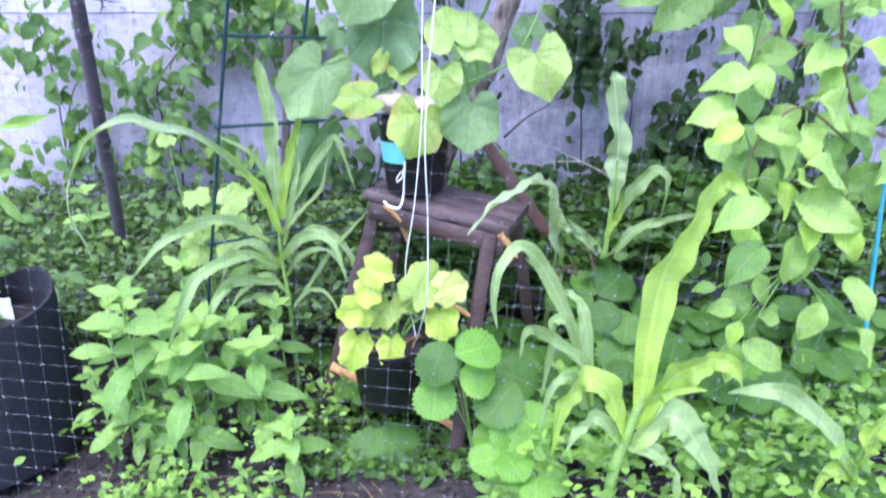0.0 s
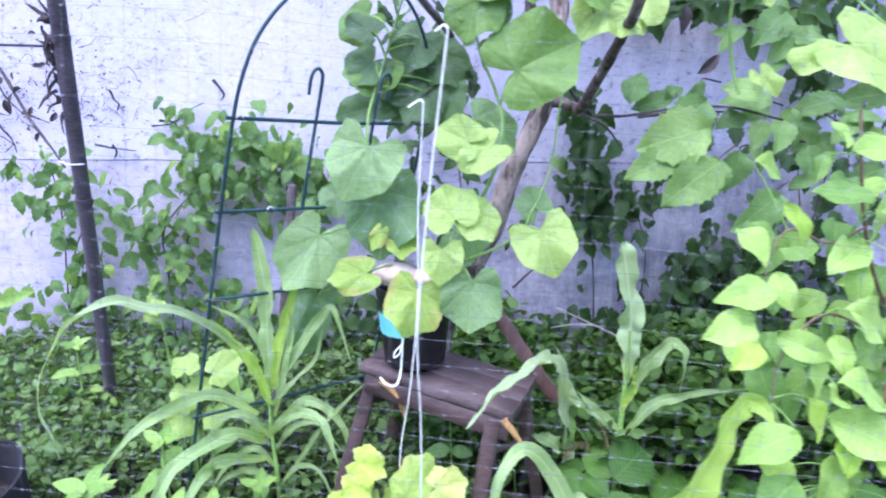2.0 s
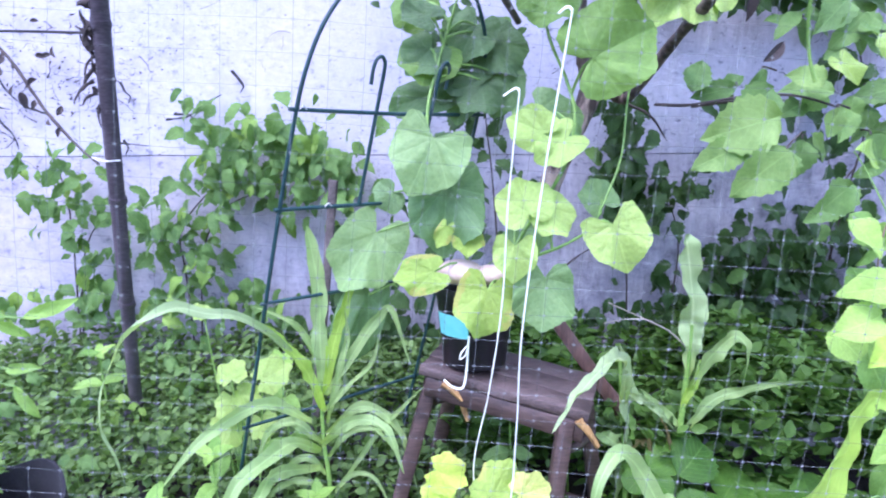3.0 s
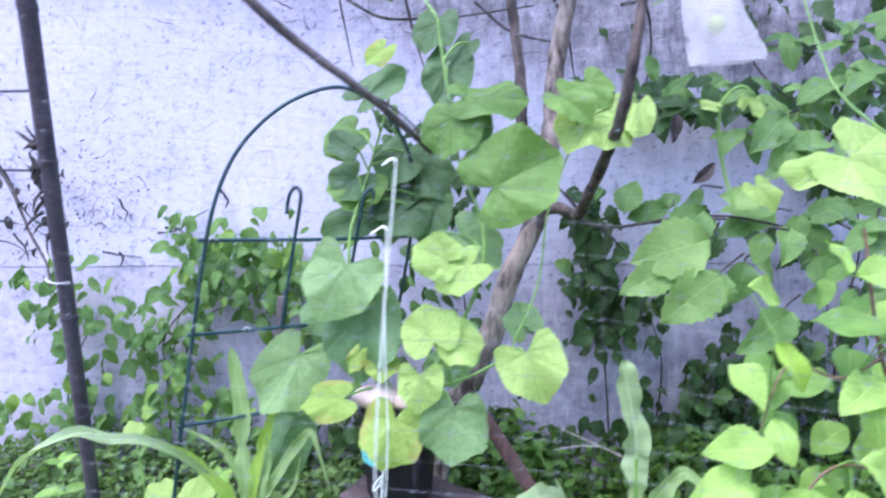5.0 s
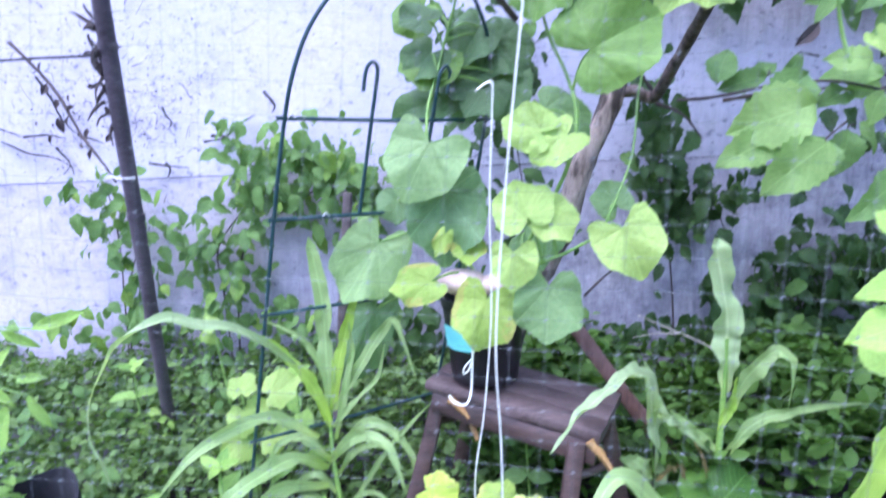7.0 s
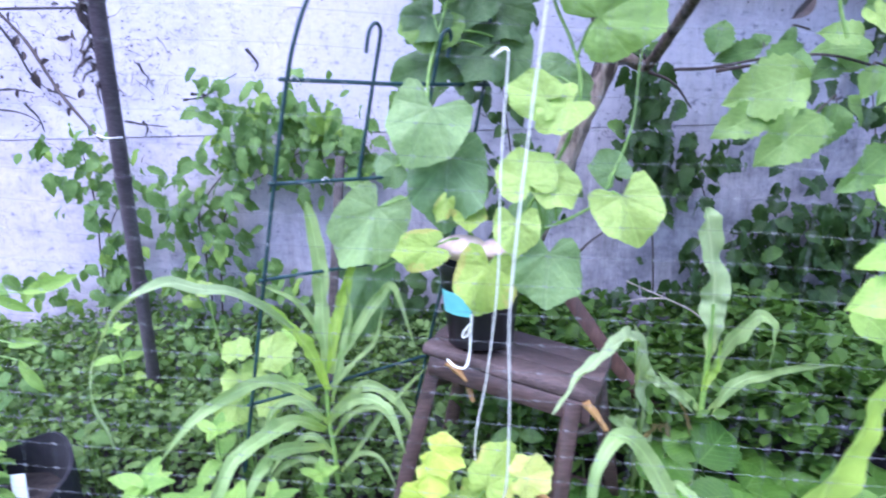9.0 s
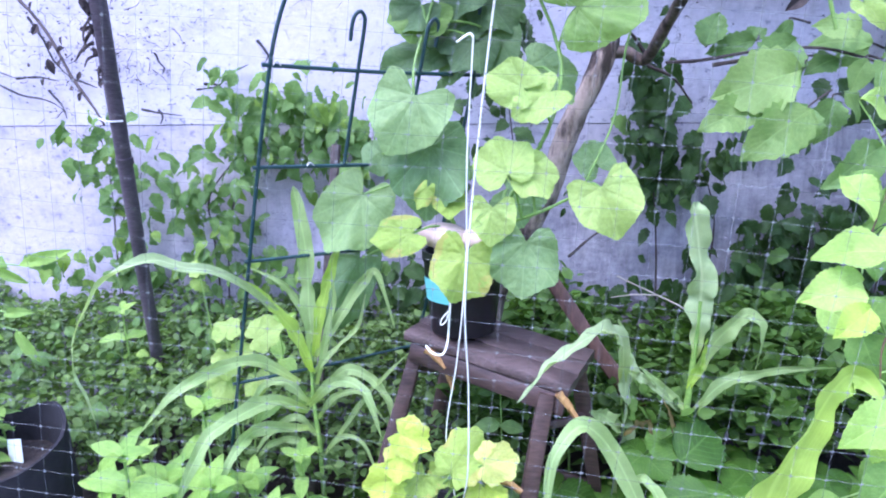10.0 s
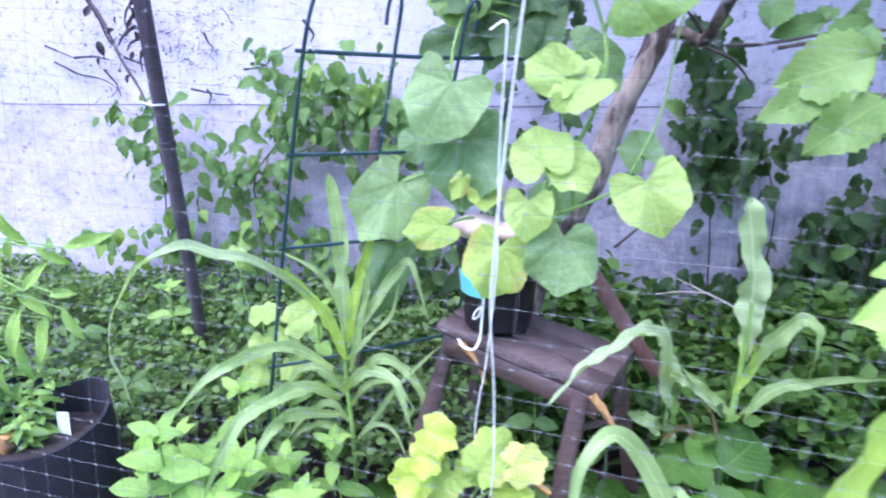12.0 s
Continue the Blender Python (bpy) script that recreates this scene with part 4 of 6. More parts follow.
# ---- cucumber ----
def build_cucumber():
    plant = thing("cucumber_vine", (-0.077, 1.68, 0.84), "large leafy cucumber vine climbing from black pot", "climbing plant")
    stems = [[(-0.035, 1.66, 0.858), (0.034, 1.66, 1.004), (0.111, 1.6, 1.155), (0.135, 1.6, 1.267), (0.117, 1.62, 1.354), (0.077, 1.64, 1.458), (0.047, 1.68, 1.648), (0.025, 1.7, 1.801)], [(-0.051, 1.67, 0.854), (-0.12, 1.68, 0.983), (-0.174, 1.68, 1.117), (-0.192, 1.7, 1.279), (-0.16, 1.74, 1.417), (-0.099, 1.74, 1.612)], [(-0.035, 1.66, 0.858), (0.019, 1.6, 0.941), (0.111, 1.58, 0.986), (0.183, 1.6, 1.02)], [(0.183, 1.6, 1.02), (0.252, 1.64, 1.176), (0.279, 1.68, 1.34), (0.332, 1.69, 1.482), (0.39, 1.68, 1.562), (0.46, 1.69, 1.587)]]
    runs = []
    for s in stems:
        part("stem", tube(bmesh.new(), s, 0.0048 if s is not stems[3] else 0.0026, 8, 0.003 if s is not stems[3] else 0.002, steps=40, rough=0.1), MAT["vine"], plant)
        runs += spline(s, 60)
    front = [
        (-0.151, 1.64, 1.072, 0.233, -93, 0, 15, 0.86),
        (-0.341, 1.68, 0.965, 0.225, -122, 1, 15, 0.82),
        (-0.205, 1.56, 0.928, 0.128, -168, 3, 30, 0.8),
        (-0.068, 1.545, 0.862, 0.155, -107, 3, 15, 1),
        (0.066, 1.55, 0.885, 0.165, -95, 1, 15, 0.97),
        (0.022, 1.55, 1.085, 0.122, 105, 2, 25, 1.15),
        (0.078, 1.55, 1.06, 0.115, -56, 2, 25, 0.95),
        (0.221, 1.7, 1.086, 0.099, 118, 1, 25, 1),
        (0.035, 1.55, 1.246, 0.12, 154, 2, 20, 0.95),
        (0.088, 1.54, 1.215, 0.13, -143, 2, 35, 0.85),
        (0.05, 1.72, 1.007, 0.135, -19, 0, 20, 1.35),
        (-0.102, 1.62, 0.992, 0.075, -92, 3, 45, 1.2),
        (-0.286, 1.72, 1.088, 0.074, -141, 0, 15, 1.3),
    ]
    hearts = [
        (-0.193, 1.6, 1.192, 0.195, -116, 1, 15, 1),
        (0.236, 1.58, 1.003, 0.162, -69, 2, 15, 1.02),
        (-0.19, 1.75, 1.408, 0.12, -102, 6, 25, 1.45),
        (-0.004, 1.53, 0.972, 0.114, -94, 2, 12, 0.95),
    ]
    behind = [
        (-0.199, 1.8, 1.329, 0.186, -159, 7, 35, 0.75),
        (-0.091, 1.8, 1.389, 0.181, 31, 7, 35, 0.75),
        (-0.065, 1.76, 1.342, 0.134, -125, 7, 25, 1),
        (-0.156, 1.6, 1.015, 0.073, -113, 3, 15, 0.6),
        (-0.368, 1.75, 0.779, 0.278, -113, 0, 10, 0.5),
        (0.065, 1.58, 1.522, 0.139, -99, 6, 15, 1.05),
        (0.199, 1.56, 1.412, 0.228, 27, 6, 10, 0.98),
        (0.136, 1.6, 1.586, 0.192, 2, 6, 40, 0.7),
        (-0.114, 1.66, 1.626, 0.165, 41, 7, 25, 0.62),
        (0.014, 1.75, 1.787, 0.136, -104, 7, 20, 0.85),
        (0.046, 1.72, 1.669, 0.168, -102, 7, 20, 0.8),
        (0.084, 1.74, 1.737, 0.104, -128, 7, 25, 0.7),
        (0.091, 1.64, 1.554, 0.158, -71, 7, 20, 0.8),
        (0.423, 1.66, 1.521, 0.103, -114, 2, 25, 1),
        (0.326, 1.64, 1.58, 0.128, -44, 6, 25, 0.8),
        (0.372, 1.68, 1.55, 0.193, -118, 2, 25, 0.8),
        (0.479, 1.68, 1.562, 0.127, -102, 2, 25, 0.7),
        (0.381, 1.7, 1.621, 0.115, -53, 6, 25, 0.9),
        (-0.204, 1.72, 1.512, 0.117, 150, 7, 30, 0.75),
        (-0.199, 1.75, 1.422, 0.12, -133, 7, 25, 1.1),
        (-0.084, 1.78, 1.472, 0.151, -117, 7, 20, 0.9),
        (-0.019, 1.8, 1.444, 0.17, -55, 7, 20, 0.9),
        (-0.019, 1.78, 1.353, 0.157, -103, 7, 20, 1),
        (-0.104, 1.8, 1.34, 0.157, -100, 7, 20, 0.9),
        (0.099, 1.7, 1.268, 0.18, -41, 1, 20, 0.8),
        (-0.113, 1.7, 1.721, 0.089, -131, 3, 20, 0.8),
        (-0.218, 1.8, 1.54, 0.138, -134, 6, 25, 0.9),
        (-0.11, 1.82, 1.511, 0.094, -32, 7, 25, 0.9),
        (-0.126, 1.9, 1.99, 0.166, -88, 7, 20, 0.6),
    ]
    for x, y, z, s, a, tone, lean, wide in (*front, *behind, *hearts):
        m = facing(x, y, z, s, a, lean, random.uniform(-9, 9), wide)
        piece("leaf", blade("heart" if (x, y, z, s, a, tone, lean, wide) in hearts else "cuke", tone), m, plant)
        foot = m @ Vector((0, -0.2, -0.01))
        root = min(runs, key=lambda q: (q - foot - Vector((0, 0, -0.05))).length)
        bm = tube(bmesh.new(), [root, root.lerp(foot, 0.5) + Vector((0, 0.0, 0.015)), foot], 0.0034, 6, 0.0024, steps=10)
        part("leaf_stalk", bm, MAT["vine"], plant)
    for k in range(7):
        q = random.choice(runs)
        w = Vector((random.uniform(-0.1, 0.1), random.uniform(-0.08, 0), random.uniform(-0.02, 0.1)))
        bm = tube(bmesh.new(), [q, q + w * 0.5 + Vector((0, 0, 0.02)), q + w, q + w + Vector((0.012, 0, -0.012)), q + w + Vector((0.0, 0, -0.02))], 0.0012, 5, 0.0007, steps=16)
        part("tendril", bm, MAT["vine"], plant)

    side = thing("trailing_cucumber", (0.943, 1.5, 1.432), "broad bright cucumber leaves trailing over the netting side", "climbing plant")
    for x, y, z, s, a, tone, lean, wide in ((0.861, 1.45, 1.404, 0.238, -40, 2, 30, 0.85),
        (0.759, 1.47, 1.411, 0.125, -170, 2, 40, 0.7),
        (0.948, 1.5, 1.757, 0.094, -90, 1, 20, 1)):
        m = facing(x, y, z, s, a, lean, 0, wide)
        piece("leaf", blade("cuke", tone), m, side)
    part("stem", tube(bmesh.new(), [(0.981, 1.5, 1.431), (0.924, 1.5, 1.464), (0.849, 1.55, 1.562), (0.828, 1.6, 1.676), (0.805, 1.65, 1.848)], 0.0036, 6, 0.0018, steps=30), MAT["vine"], side)
    part("shoot", tube(bmesh.new(), [(0.664, 1.6, 1.344), (0.645, 1.6, 1.404), (0.624, 1.58, 1.484), (0.62, 1.56, 1.545), (0.638, 1.55, 1.578), (0.662, 1.55, 1.585), (0.684, 1.55, 1.566)], 0.0042, 6, 0.0026, steps=30), MAT["vine"], side, "pale curling shoot tip")
    for x, y, z, s, a, tone, lean, wide in ((0.687, 1.55, 1.546, 0.052, -80, 2, 20, 0.6), (0.661, 1.55, 1.556, 0.041, -100, 2, 10, 0.5), (0.599, 1.55, 1.549, 0.045, 150, 2, 30, 0.7), (0.699, 1.55, 1.371, 0.084, -60, 2, 30, 0.8)):
        piece("leaf", blade("cuke", tone), facing(x, y, z, s, a, lean, 0, wide), side)


build_cucumber()


# ---- maize ----
def maize(at, stem, blades, label, thick=0.010):
    plant = thing("maize_plant", at, label, "maize plant", "maize plants in the bed")
    part("stalk", tube(bmesh.new(), stem, thick, 8, 0.55 * thick, steps=16, rough=0.05), MAT["vine"], plant)
    for k, (pts, w, tone, *turn) in enumerate(blades):
        torn = 1.0 if turn and turn[0] in (0, -0.5) else 0.0
        part("blade", strap(bmesh.new(), pts, w, flip=turn[0] if turn else 0.15 * (-1) ** k, torn=torn, wave=0.5 if tone > 1 else 0.28), LEAF["corn"][tone], plant)


inner = [
    ([(-0.464, 1.7, 0.587), (-0.459, 1.688, 0.727), (-0.461, 1.675, 0.875), (-0.475, 1.662, 1.023)], 0.040, 0, 0),
    ([(-0.456, 1.68, 0.553), (-0.489, 1.65, 0.662), (-0.522, 1.62, 0.733), (-0.564, 1.58, 0.795), (-0.601, 1.55, 0.837)], 0.036, 1, 0.5),
    ([(-0.458, 1.7, 0.587), (-0.425, 1.688, 0.727), (-0.391, 1.675, 0.847), (-0.352, 1.662, 0.90)], 0.032, 1),
    ([(-0.469, 1.7, 0.563), (-0.5, 1.65, 0.686), (-0.551, 1.58, 0.78), (-0.596, 1.5, 0.849), (-0.649, 1.45, 0.871), (-0.7, 1.42, 0.892), (-0.743, 1.36, 0.877), (-0.776, 1.33, 0.839), (-0.789, 1.29, 0.77), (-0.79, 1.28, 0.708), (-0.772, 1.28, 0.656), (-0.758, 1.28, 0.6)], 0.024, 2, 1.6),
    ([(-0.454, 1.7, 0.587), (-0.399, 1.69, 0.667), (-0.324, 1.68, 0.789), (-0.28, 1.67, 0.813), (-0.237, 1.66, 0.679)], 0.029, 0),
]
outer = [
    ([(-0.457, 1.7, 0.479), (-0.373, 1.69, 0.558), (-0.3, 1.68, 0.536), (-0.257, 1.67, 0.464), (-0.226, 1.66, 0.345)], 0.0289, 0),
    ([(-0.465, 1.7, 0.455), (-0.533, 1.688, 0.516), (-0.588, 1.675, 0.506), (-0.633, 1.662, 0.412)], 0.0281, 0),
    ([(-0.425, 1.7, 0.336), (-0.346, 1.688, 0.454), (-0.27, 1.675, 0.553), (-0.205, 1.662, 0.619)], 0.0152, 0),
    ([(-0.465, 1.7, 0.648), (-0.496, 1.688, 0.742), (-0.533, 1.675, 0.789), (-0.611, 1.662, 0.828)], 0.019, 0),
    ([(-0.448, 1.7, 0.304), (-0.392, 1.688, 0.375), (-0.332, 1.675, 0.367), (-0.288, 1.662, 0.279)], 0.0144, 0),
    ([(-0.455, 1.7, 0.51), (-0.421, 1.688, 0.638), (-0.395, 1.675, 0.732), (-0.393, 1.662, 0.822)], 0.0205, 0),
]
drooping = [
    ([(-0.455, 1.7, 0.416), (-0.404, 1.688, 0.485), (-0.329, 1.675, 0.499), (-0.271, 1.662, 0.437)], 0.0182, 0),
    ([(-0.452, 1.7, 0.32), (-0.525, 1.688, 0.359), (-0.597, 1.675, 0.334), (-0.642, 1.662, 0.229)], 0.0198, 0),
    ([(-0.463, 1.7, 0.541), (-0.415, 1.688, 0.593), (-0.34, 1.675, 0.673), (-0.308, 1.662, 0.765)], 0.0167, 0),
    ([(-0.461, 1.7, 0.368), (-0.508, 1.688, 0.422), (-0.58, 1.675, 0.381), (-0.624, 1.662, 0.309)], 0.0213, 0),
    ([(-0.465, 1.66, 0.456), (-0.512, 1.58, 0.516), (-0.537, 1.5, 0.537), (-0.573, 1.42, 0.529), (-0.597, 1.38, 0.504), (-0.626, 1.34, 0.439), (-0.652, 1.32, 0.364)], 0.0418, 0),
]
topmost = [
    ([(-0.485, 1.66, 0.531), (-0.559, 1.6, 0.606), (-0.613, 1.5, 0.626), (-0.677, 1.42, 0.602), (-0.74, 1.38, 0.519)], 0.035, 0),
    ([(-0.467, 1.66, 0.41), (-0.545, 1.55, 0.457), (-0.573, 1.46, 0.444), (-0.596, 1.4, 0.352)], 0.0342, 0),
    ([(-0.464, 1.66, 0.472), (-0.376, 1.6, 0.563), (-0.296, 1.56, 0.557), (-0.252, 1.54, 0.457)], 0.0319, 0),
]
maize((-0.447, 1.7, 0.0), [(-0.447, 1.71, -0.02), (-0.452, 1.7, 0.32), (-0.465, 1.7, 0.479), (-0.464, 1.7, 0.663)], [*inner, *outer, *drooping, *topmost], "young maize plant with long arching leaf blades", 0.0075)
inner = [
    ([(0.49, 1.752, 0.60), (0.492, 1.75, 0.68), (0.494, 1.75, 0.73), (0.489, 1.75, 0.784), (0.478, 1.75, 0.865), (0.466, 1.74, 0.951), (0.458, 1.735, 0.985)], 0.060, 2, -0.5),
    ([(0.486, 1.75, 0.539), (0.533, 1.74, 0.652), (0.59, 1.73, 0.717), (0.626, 1.72, 0.69), (0.613, 1.71, 0.587)], 0.043, 0),
    ([(0.484, 1.75, 0.443), (0.555, 1.738, 0.537), (0.649, 1.725, 0.581), (0.801, 1.712, 0.602)], 0.031, 0),
    ([(0.483, 1.75, 0.459), (0.406, 1.733, 0.53), (0.354, 1.717, 0.584)], 0.028, 0),
    ([(0.478, 1.745, 0.52), (0.50, 1.733, 0.60), (0.505, 1.717, 0.665)], 0.026, 1),
]
maize((0.458, 1.75, 0.0), [(0.458, 1.76, -0.02), (0.47, 1.75, 0.312), (0.484, 1.75, 0.55), (0.491, 1.752, 0.69), (0.494, 1.753, 0.745)], [*inner], "slender maize plant with one tall upright blade", 0.01)
inner = [
    ([(0.321, 1.75, 0.518), (0.3, 1.68, 0.665), (0.22, 1.56, 0.718), (0.132, 1.44, 0.692), (0.054, 1.37, 0.641)], 0.044, 2, 0.9),
    ([(0.33, 1.76, 0.393), (0.28, 1.72, 0.447), (0.229, 1.7, 0.475)], 0.048, 0),
    ([(0.312, 1.76, 0.216), (0.329, 1.75, 0.397), (0.328, 1.74, 0.552), (0.313, 1.73, 0.635), (0.3, 1.72, 0.701)], 0.05, 2, 1.8),
    ([(0.33, 1.73, 0.564), (0.385, 1.73, 0.539), (0.457, 1.73, 0.462)], 0.024, 2, 0.9),
    ([(0.325, 1.72, 0.401), (0.362, 1.72, 0.439), (0.39, 1.72, 0.432), (0.392, 1.72, 0.347)], 0.020, 3, 1.5),
    ([(0.337, 1.72, 0.356), (0.371, 1.72, 0.321), (0.405, 1.72, 0.238)], 0.026, 3, 1.2),
    ([(0.413, 1.72, 0.502), (0.438, 1.72, 0.445), (0.452, 1.72, 0.355), (0.433, 1.72, 0.258)], 0.010, 3, 0.8),
    ([(0.35, 1.76, 0.22), (0.383, 1.7, 0.353), (0.423, 1.68, 0.308), (0.426, 1.66, 0.215)], 0.045, 0),
]
maize((0.355, 1.76, 0.0), [(0.355, 1.77, -0.02), (0.342, 1.76, 0.299), (0.327, 1.76, 0.469), (0.31, 1.76, 0.66)], [*inner], "pale maize plant beside the stool with drooping blades", 0.01)
inner = [
    ([(0.398, 1.1, 0.331), (0.402, 1.1, 0.489), (0.412, 1.1, 0.64), (0.455, 1.105, 0.745), (0.50, 1.11, 0.808), (0.53, 1.11, 0.812), (0.553, 1.10, 0.78)], 0.072, 1, 0.3),
    ([(0.374, 1.1, 0.277), (0.326, 1.09, 0.402), (0.272, 1.08, 0.427), (0.229, 1.07, 0.376), (0.22, 1.06, 0.266)], 0.062, 1),
    ([(0.395, 1.1, 0.304), (0.452, 1.09, 0.428), (0.51, 1.08, 0.47), (0.555, 1.07, 0.464), (0.576, 1.06, 0.42)], 0.057, 1),
    ([(0.393, 1.1, 0.264), (0.45, 1.09, 0.344), (0.503, 1.08, 0.305), (0.542, 1.07, 0.231), (0.583, 1.06, 0.113)], 0.073, 0),
    ([(0.404, 1.1, 0.331), (0.428, 1.088, 0.391), (0.471, 1.075, 0.411), (0.509, 1.062, 0.419)], 0.03, 1),
]
outer = [
    ([(0.381, 1.1, 0.264), (0.436, 1.088, 0.259), (0.473, 1.075, 0.2), (0.49, 1.062, 0.111)], 0.038, 0),
    ([(0.369, 1.1, 0.264), (0.314, 1.088, 0.339), (0.267, 1.075, 0.321), (0.25, 1.062, 0.277)], 0.033, 0),
]
maize((0.356, 1.1, 0.0), [(0.356, 1.11, -0.02), (0.355, 1.1, 0.18), (0.378, 1.1, 0.291), (0.402, 1.1, 0.383)], [*inner, *outer], "large bright maize plant in front of the stool", 0.015)
inner = [
    ([(0.881, 1.12, 0.164), (0.804, 1.11, 0.284), (0.699, 1.1, 0.383), (0.623, 1.09, 0.402), (0.564, 1.08, 0.396)], 0.05, 0),
    ([(0.887, 1.12, 0.193), (0.886, 1.103, 0.289), (0.901, 1.087, 0.404)], 0.05, 1),
    ([(0.881, 1.12, 0.164), (0.815, 1.103, 0.206), (0.78, 1.087, 0.148)], 0.034, 1),
]
maize((0.89, 1.12, 0.0), [(0.89, 1.13, -0.02), (0.884, 1.12, 0.09), (0.881, 1.12, 0.193), (0.888, 1.12, 0.249)], [*inner], "bright maize plant at the edge of the bed", 0.01)
inner = [
    ([(0.362, 1.335, 0.20), (0.31, 1.335, 0.40), (0.24, 1.335, 0.55), (0.17, 1.30, 0.632), (0.122, 1.255, 0.60), (0.112, 1.238, 0.53), (0.118, 1.228, 0.47)], 0.0357, 0),
    ([(0.362, 1.335, 0.22), (0.335, 1.33, 0.42), (0.30, 1.35, 0.50), (0.275, 1.37, 0.47)], 0.0306, 0),
    ([(0.365, 1.335, 0.15), (0.31, 1.30, 0.30), (0.26, 1.27, 0.31), (0.22, 1.24, 0.2)], 0.0289, 0),
    ([(0.366, 1.335, 0.2), (0.346, 1.33, 0.313), (0.276, 1.31, 0.389), (0.21, 1.29, 0.441), (0.181, 1.28, 0.431), (0.177, 1.27, 0.375)], 0.034, 0),
]
outer = [
    ([(0.366, 1.335, 0.2), (0.299, 1.33, 0.417), (0.259, 1.32, 0.444), (0.247, 1.31, 0.391), (0.243, 1.31, 0.325), (0.234, 1.3, 0.255)], 0.0289, 0),
]
maize((0.37, 1.335, 0.0), [(0.37, 1.335, -0.02), (0.368, 1.335, 0.12), (0.36, 1.335, 0.26)], [*inner, *outer], "drooping pale maize plant in front of the stool", 0.01)



# ---- apple ----
def build_apple():
    tree = thing("apple_sapling", (1.38, 1.5, 0.0), "young apple tree with rounded bright green leaves", "apple tree")
    limbs = [[(1.38, 1.5, 0.0), (1.30, 1.48, 0.45), (1.08, 1.42, 0.80), (0.90, 1.37, 0.90), (0.823, 1.36, 1.075), (0.802, 1.38, 1.298)], [(0.879, 1.36, 0.855), (0.689, 1.22, 0.939), (0.61, 1.18, 0.902), (0.574, 1.16, 0.85), (0.57, 1.15, 0.80)], [(0.823, 1.36, 1.075), (0.723, 1.3, 1.053), (0.642, 1.3, 1.074), (0.554, 1.2, 0.982)], [(0.891, 1.36, 0.793), (0.826, 1.25, 0.719), (0.719, 1.2, 0.709), (0.711, 1.2, 0.625)]]
    wood, runs = [], []
    for k, s in enumerate(limbs):
        runs += [(q, k) for q in spline(s, 40)]
        wood.append(part("trunk" if k == 0 else "branch", tube(bmesh.new(), s, 0.0058 if k == 0 else 0.0030, 8, 0.003 if k == 0 else 0.0012, steps=24, rough=0.12), MAT["redstem"], tree))
    front = [
        (0.587, 1.16, 1.101, 0.081, -60, 1),
        (0.501, 1.13, 0.988, 0.094, 182, 0),
        (0.575, 1.16, 0.992, 0.067, -65, 0),
        (0.476, 1.12, 0.938, 0.09, 188, 0),
        (0.477, 1.06, 0.912, 0.062, 215, 1),
        (0.677, 1.35, 1.033, 0.1, 182, 2),
        (0.76, 1.3, 1.025, 0.107, 200, 0),
        (0.786, 1.3, 0.971, 0.085, -85, 0),
        (0.609, 1.14, 0.903, 0.09, -15, 0),
        (0.627, 1.14, 0.853, 0.07, -92, 0),
        (0.706, 1.2, 0.869, 0.073, -70, 0),
        (0.744, 1.2, 0.926, 0.111, -28, 0),
    ]
    top = [
        (0.841, 1.25, 1.027, 0.091, -35, 1),
        (0.736, 1.3, 1.139, 0.105, 150, 2),
        (0.82, 1.3, 1.121, 0.087, 20, 0),
        (0.878, 1.3, 1.14, 0.082, 60, 0),
        (0.722, 1.15, 0.815, 0.111, -28, 0),
        (0.736, 1.15, 0.748, 0.132, -12, 0),
        (0.78, 1.15, 0.696, 0.102, -55, 1),
        (0.64, 1.15, 0.774, 0.077, -85, 1),
        (0.651, 1.25, 0.749, 0.075, -95, 2),
        (0.703, 1.15, 0.71, 0.075, -92, 1),
        (0.575, 1.2, 0.88, 0.073, 230, 2),
    ]
    high = [
        (0.626, 1.35, 1.185, 0.079, -20, 0),
        (0.719, 1.3, 1.254, 0.07, 80, 0),
        (0.8, 1.3, 1.221, 0.098, 10, 0),
        (0.727, 1.36, 1.187, 0.059, -120, 2),
    ]
    lower = [
        (0.732, 1.2, 0.63, 0.084, -100, 0),
        (0.849, 1.18, 0.559, 0.094, -70, 0),
        (0.758, 1.18, 0.509, 0.09, -110, 0),
        (0.881, 1.18, 0.45, 0.09, -80, 0),
    ]
    inner = [
        (0.525, 1.06, 0.765, 0.10, 205, 0),
        (0.56, 1.10, 0.70, 0.10, -60, 1),
        (0.54, 1.05, 0.68, 0.09, 230, 2),
        (0.684, 1.2, 0.517, 0.08, 0, 0),
        (0.539, 1.2, 0.573, 0.048, 180, 2),
        (0.582, 1.2, 0.53, 0.058, 190, 0),
        (0.607, 1.18, 0.48, 0.057, -100, 1),
        (0.714, 1.25, 0.393, 0.102, -30, 0),
        (0.666, 1.3, 0.352, 0.095, -100, 0),
        (0.691, 1.17, 0.647, 0.096, -100, 0),
        (0.616, 1.2, 0.622, 0.078, -110, 2),
        (0.655, 1.2, 0.573, 0.068, -70, 0),
    ]
